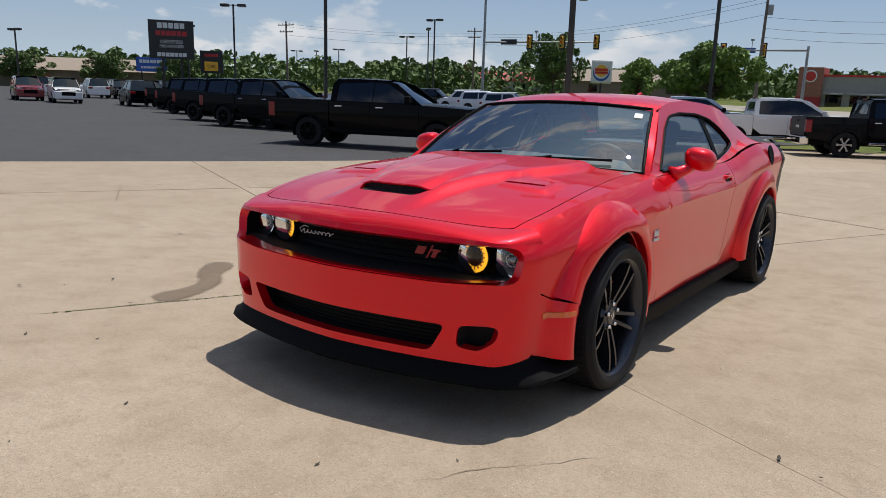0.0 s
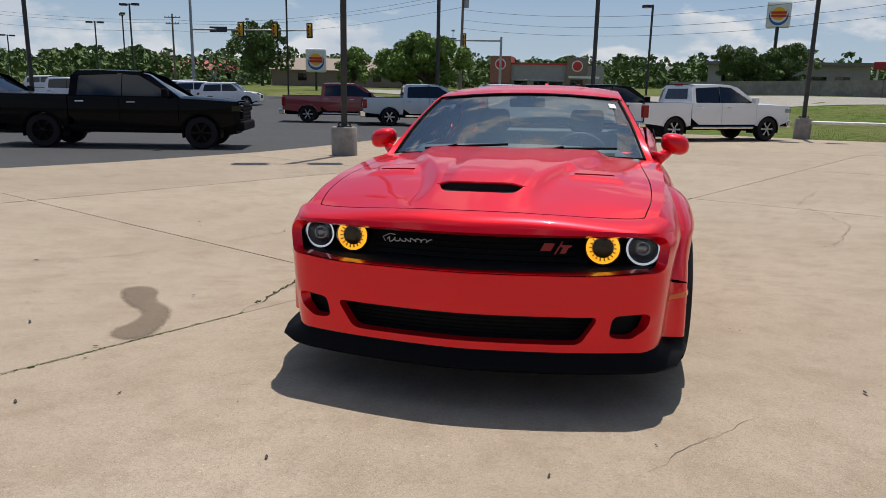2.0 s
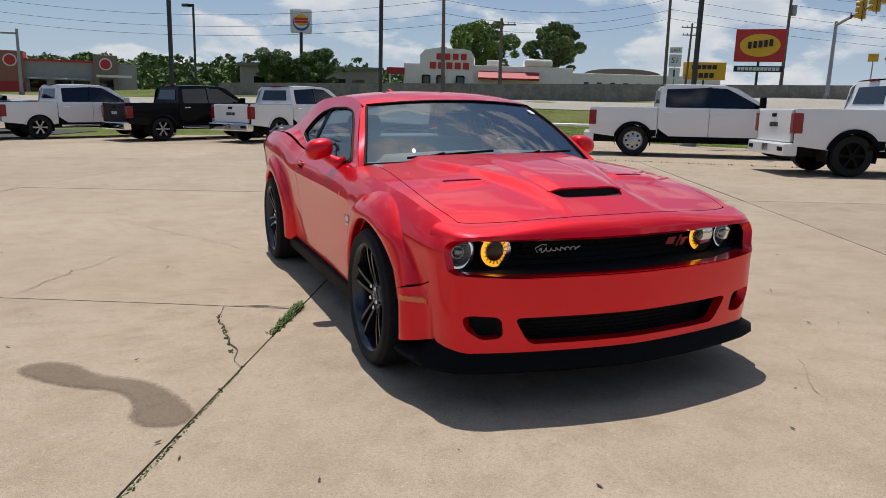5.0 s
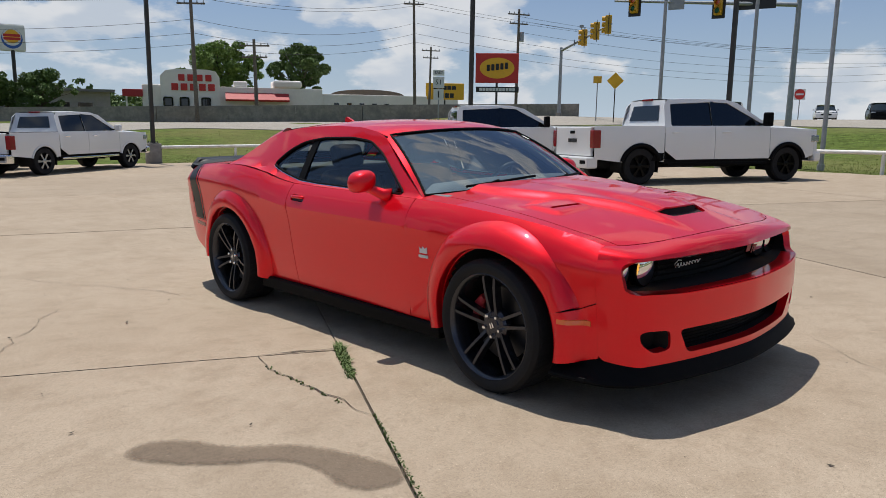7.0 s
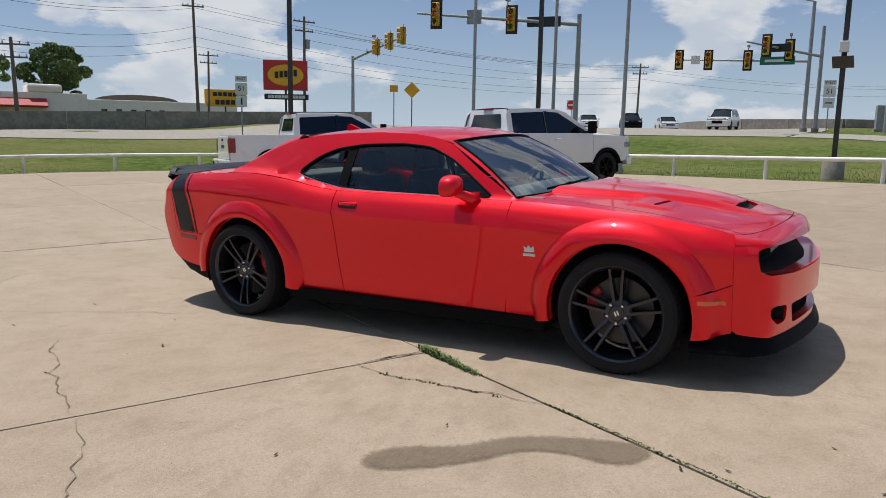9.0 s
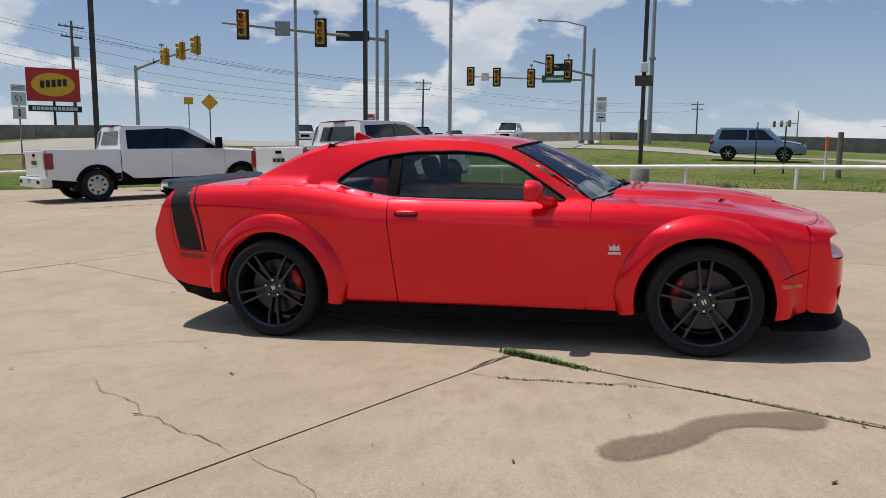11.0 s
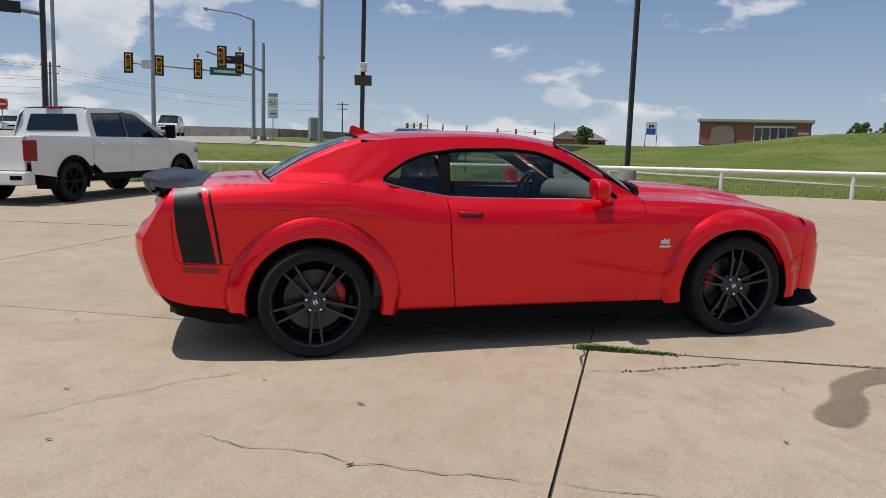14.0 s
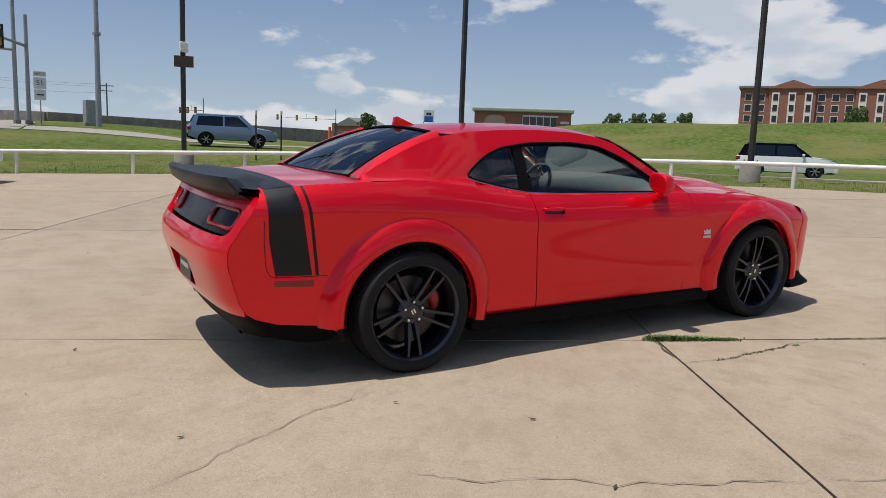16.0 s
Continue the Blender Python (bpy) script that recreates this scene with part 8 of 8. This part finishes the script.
for x, y in ((-112.0, 62.0), (-118.0, 52.0), (-104.0, 70.0)):
    o = copy_thing(far_tree, pose(x, y, ground_z(x, y), 0, 0, x * 3))
    o.scale = (0.8, 0.8, 0.6)


def far_woods():
    """A belt of far trees, as one mesh of small leaf clumps."""
    rnd = random.Random(21)
    vs, fs = [], []
    for k in range(950):
        a = radians(rnd.uniform(58, 162))
        d = rnd.uniform(135, 260)
        x, y = d * math.cos(a), d * math.sin(a)
        if a < radians(75) and d < 200:
            continue
        z = ground_z(x, y)
        h, w = rnd.uniform(3.6, 7.2), rnd.uniform(5.5, 10.0)
        for _ in range(95):
            u, v = rnd.uniform(0, 6.283), rnd.random()
            r = w * 0.5 * (1 - v ** 2.0) ** 0.55 * rnd.uniform(0.3, 1.08)
            c = Vector((x + r * math.cos(u), y + r * math.sin(u), z + h * (0.02 + 0.95 * v)))
            s = rnd.uniform(0.35, 0.8)
            q = Euler((rnd.uniform(-1.2, 1.2), rnd.uniform(-1.2, 1.2), u)).to_matrix()
            o = len(vs)
            for p in ((-s, 0, 0), (0, -0.7 * s, 0.1), (s, 0, -0.1), (0, 0.7 * s, 0.1)):
                vs.append(c + q @ Vector(p))
            fs += [(o, o + 1, o + 2), (o, o + 2, o + 3)]
    me = bpy.data.meshes.new("far_woods")
    me.from_pydata(vs, [], fs)
    me.materials.append(LEAFDARK)
    tagged(new("far_woods", me), "distant belt of green trees on the horizon", "trees", kind="stuff")


far_woods()


# ---- wear and growth on the ground ----
def crack(parent, pts, width, seed, wander=0.02, material=None):
    """A jagged dark ribbon in the slab, tapering at its ends."""
    rnd = random.Random(seed)
    line = []
    for a, b in zip(pts, pts[1:]):
        n = max(2, int(math.dist(a, b) / 0.05))
        line += [(a[0] + (b[0] - a[0]) * k / n, a[1] + (b[1] - a[1]) * k / n) for k in range(n)]
    line.append(pts[-1])
    drift, out = 0.0, []
    for i, p in enumerate(line):
        q, r = line[max(0, i - 1)], line[min(len(line) - 1, i + 1)]
        d = math.dist(q, r) or 1
        nx, ny = -(r[1] - q[1]) / d, (r[0] - q[0]) / d
        drift = 0.75 * drift + rnd.uniform(-wander, wander)
        w = 0.55 * width * rnd.uniform(0.3, 1.4) * min(1.0, 0.25 + i / 5, 0.25 + (len(line) - 1 - i) / 5) / 2
        out.append(((p[0] + nx * (drift + w), p[1] + ny * (drift + w)), (p[0] + nx * (drift - w), p[1] + ny * (drift - w))))
    bm = bmesh.new()
    vs = [[bm.verts.new((x, y, ground_z(x, y) + 0.0025)) for x, y in pr] for pr in out]
    for a, b in zip(vs, vs[1:]):
        bm.faces.new((a[0], a[1], b[1], b[0]))
    part("crack", bm, material or HAIRLINE, parent)


def stain(parent, poly):
    """A thin damp mark that fades out over an uneven edge."""
    ring = dense(round_corners(poly, 0.12), 0.03)
    bm = sheet(ring, [], 0.03, lambda x, y: Vector((x, y, ground_z(x, y) + 0.0022)), 0)
    rim = np.array(ring)
    depth = [float(np.min(np.hypot(rim[:, 0] - v.co.x, rim[:, 1] - v.co.y))) for v in bm.verts]
    ob = part("damp_mark", bm, OIL, parent, "dark damp mark on the concrete")
    edge = ob.data.attributes.new("edge", "FLOAT", "POINT")
    edge.data.foreach_set("value", depth)


def tuft(bm, x, y, n, reach, h, seed, spread=(1.0, 0.0)):
    """A clump of thin bent blades growing out of a joint."""
    rnd = random.Random(seed)
    for _ in range(n):
        u, v = rnd.gauss(0, 0.5) * reach, rnd.gauss(0, 0.16) * reach
        bx, by = x + u * spread[0] - v * spread[1], y + u * spread[1] + v * spread[0]
        z = ground_z(bx, by)
        a, hh, w = rnd.uniform(0, 6.283), h * rnd.uniform(0.35, 1.0), rnd.uniform(0.0025, 0.006)
        lean = rnd.uniform(0.3, 1.4) * hh
        ca, sa = math.cos(a), math.sin(a)
        p = [(bx - sa * w, by + ca * w, z - 0.01), (bx + sa * w, by - ca * w, z - 0.01), (bx + ca * lean * 0.4 + sa * w, by + sa * lean * 0.4 - ca * w, z + hh * 0.65), (bx + ca * lean * 0.4 - sa * w, by + sa * lean * 0.4 + ca * w, z + hh * 0.65), (bx + ca * lean, by + sa * lean, z + hh * 0.9)]
        q = [bm.verts.new(c) for c in p]
        bm.faces.new((q[0], q[1], q[2], q[3]))
        bm.faces.new((q[3], q[2], q[4]))


apron_base = bpy.data.objects["apron"]
for k, (pts, w) in enumerate((
        ([(-2.12, 2.07), (-2.27, 1.93), (-2.45, 1.62), (-2.61, 1.38), (-2.75, 1.03), (-2.93, 0.62)], 0.011),
        ([(-2.94, 0.57), (-3.05, 0.42), (-3.16, 0.23), (-3.47, -0.19), (-4.1, -0.6)], 0.010),
        ([(-1.55, -0.06), (-1.62, -0.21), (-1.63, -0.63), (-1.64, -0.88), (-1.62, -1.13), (-1.60, -1.36)], 0.015),
        ([(-1.12, -0.315), (-1.30, -0.22), (-1.56, -0.09)], 0.026),
        ([(-1.60, -0.62), (-1.45, -0.66), (-1.30, -0.72)], 0.010),
        ([(-1.81, 3.07), (-1.58, 2.68), (-1.18, 1.81)], 0.008),
        ([(-1.32, 2.26), (-1.28, 2.03), (-1.14, 1.85)], 0.006),
        ([(-3.0, 3.1), (-3.6, 2.4), (-4.9, 1.9), (-6.4, 1.9)], 0.008),
        ([(2.6, 2.1), (3.1, 3.6), (2.9, 5.3), (3.5, 7.0)], 0.012),
        ([(4.4, -1.5), (5.2, 0.4), (5.0, 2.2), (6.1, 4.1)], 0.012),
        ([(6.2, 5.0), (8.6, 4.1), (11.0, 4.6)], 0.014),
        ([(7.0, -3.0), (9.0, -2.1), (11.8, -2.6), (14.0, -1.8)], 0.016),
        ([(-5.2, 6.0), (-4.1, 7.2), (-3.9, 9.3)], 0.014),
        ([(-6.4, 0.4), (-8.0, 1.4), (-9.8, 1.2)], 0.012),
        ([(0.4, 8.2), (2.4, 8.9), (4.6, 8.4), (7.0, 9.4)], 0.016),
        ([(3.2, -3.4), (3.9, -2.6), (3.7, -1.7)], 0.007),
        ([(-0.2, 5.2), (0.9, 6.0), (1.2, 7.6)], 0.012),
        ([(8.2, 0.2), (9.4, 1.5), (9.1, 3.4)], 0.012),
        ([(-3.8, 5.76), (-3.3, 6.76), (-2.67, 8.27), (-2.13, 9.46)], 0.016),
        ([(-4.47, 11.71), (-3.04, 11.81), (-1.36, 11.47), (0.33, 11.35)], 0.022),
        ([(-1.35, 11.88), (-0.64, 13.02), (0.27, 14.94)], 0.020),
        ([(-1.57, 4.44), (-1.25, 4.5), (-0.9, 4.75)], 0.012),
        ([(-2.41, 4.25), (-2.08, 3.6), (-1.83, 3.07)], 0.010),
        ([(-2.04, 8.06), (-1.13, 7.45), (-0.21, 7.14)], 0.014),
        ([(-0.43, 6.81), (0.41, 6.33), (1.12, 5.64)], 0.012),
        ([(7.86, 11.58), (9.89, 9.9), (12.24, 7.99), (14.0, 6.6)], 0.05),
        ([(1.29, -2.19), (0.92, -2.57), (0.79, -2.8)], 0.006))):
    crack(apron_base, pts, w, 40 + k, material=CRACKDARK if k in (2, 3, 25) else None)
stain(apron_base, [(-2.70, -1.02), (-2.58, -1.21), (-2.38, -1.40), (-2.20, -1.49), (-2.12, -1.68), (-2.15, -1.87), (-2.07, -1.98), (-1.93, -2.02), (-1.84, -1.92), (-1.88, -1.75), (-1.95, -1.55), (-2.06, -1.37), (-2.27, -1.23), (-2.39, -1.00), (-2.58, -0.89)])
weeds = bmesh.new()
for k in range(16):
    t = k / 15
    tuft(weeds, -1.12 - 0.24 * t, -0.30 - 0.50 * t, int(110 - 80 * t), 0.075, 0.045 - 0.025 * t, 100 + k, (0.42, 0.91))
for k in range(34):
    t = k / 33
    tuft(weeds, -1.60 - 0.56 * t, -1.36 - 1.24 * t, 9, 0.035, 0.008, 200 + k, (0.42, 0.91))
for k in range(14):
    t = k / 13
    tuft(weeds, 8.4 + 4.6 * t, 11.1 - 3.9 * t, 14, 0.16, 0.05, 400 + k, (0.76, -0.65))
for k in range(7):
    tuft(weeds, -1.63, -0.35 - 0.12 * k, 9, 0.04, 0.011, 300 + k, (0.1, 1.0))
tagged(link("weeds", weeds, WEED), "small green weeds growing from the slab joints", "weeds", kind="stuff")


def leaf_litter():
    """Dry leaf flecks and grit blown over the slabs."""
    rnd = random.Random(9)
    spots = [(-1.9, 1.28), (-2.14, 1.32), (-1.4, 1.78), (-1.37, 2.83), (1.31, -0.87), (1.36, -0.90)]
    for _ in range(190):
        a, d = rnd.uniform(0, 6.283), rnd.uniform(2.2, 11.0)
        spots.append((d * math.cos(a), d * math.sin(a)))
    vs, fs = [], []
    for x, y in spots:
        s, a, z = rnd.uniform(0.004, 0.018), rnd.uniform(0, 6.283), ground_z(x, y) + 0.004
        o = len(vs)
        for u, v, h in ((-1.3, 0, 0.004), (-0.4, -0.45, 0), (0.7, -0.35, 0.002), (1.4, 0, 0.005), (0.5, 0.45, 0), (-0.6, 0.4, 0.002)):
            vs.append((x + s * (u * math.cos(a) - v * math.sin(a)), y + s * (u * math.sin(a) + v * math.cos(a)), z + h))
        fs.append((o, o + 1, o + 2, o + 3, o + 4, o + 5))
    me = bpy.data.meshes.new("leaf_litter")
    me.from_pydata(vs, [], fs)
    me.materials.append(CRACKDARK)
    tagged(new("leaf_litter", me), "dry dark leaf flecks scattered on the concrete", "leaf litter", kind="stuff")


leaf_litter()


def verge(name, material, n, lo, hi, h, seed, label):
    """Grass blades along the outer side of the rail."""
    rnd = random.Random(seed)
    pts = along(smooth_line(RAIL), 0.05)
    vs, fs = [], []
    for _ in range(n):
        px, py = rnd.choice(pts)
        d = lo + (hi - lo) * rnd.random() ** 1.15
        l = math.hypot(px - 3, py - 4)
        x, y = px + (px - 3) / l * d + rnd.uniform(-0.1, 0.1), py + (py - 4) / l * d + rnd.uniform(-0.1, 0.1)
        if outside(x, y) < 0.05:
            continue
        z = ground_z(x, y) - 0.04
        a, hh, w = rnd.uniform(0, 6.283), h * rnd.uniform(0.4, 1.1), rnd.uniform(0.006, 0.014)
        ca, sa, ln = math.cos(a), math.sin(a), rnd.uniform(0.1, 0.6) * hh
        o = len(vs)
        vs += [(x - sa * w, y + ca * w, z), (x + sa * w, y - ca * w, z), (x + ca * ln, y + sa * ln, z + hh)]
        fs.append((o, o + 1, o + 2))
    me = bpy.data.meshes.new(name)
    me.from_pydata(vs, [], fs)
    me.materials.append(material)
    tagged(new(name, me), label, "grass", kind="stuff")


verge("grass_blades", BLADE, 60000, 0.1, 16.0, 0.055, 31, "short green grass blades beyond the rail")
verge("dry_grass_blades", DRYBLADE, 20000, 0.1, 18.0, 0.07, 32, "dry yellow grass stems among the green")
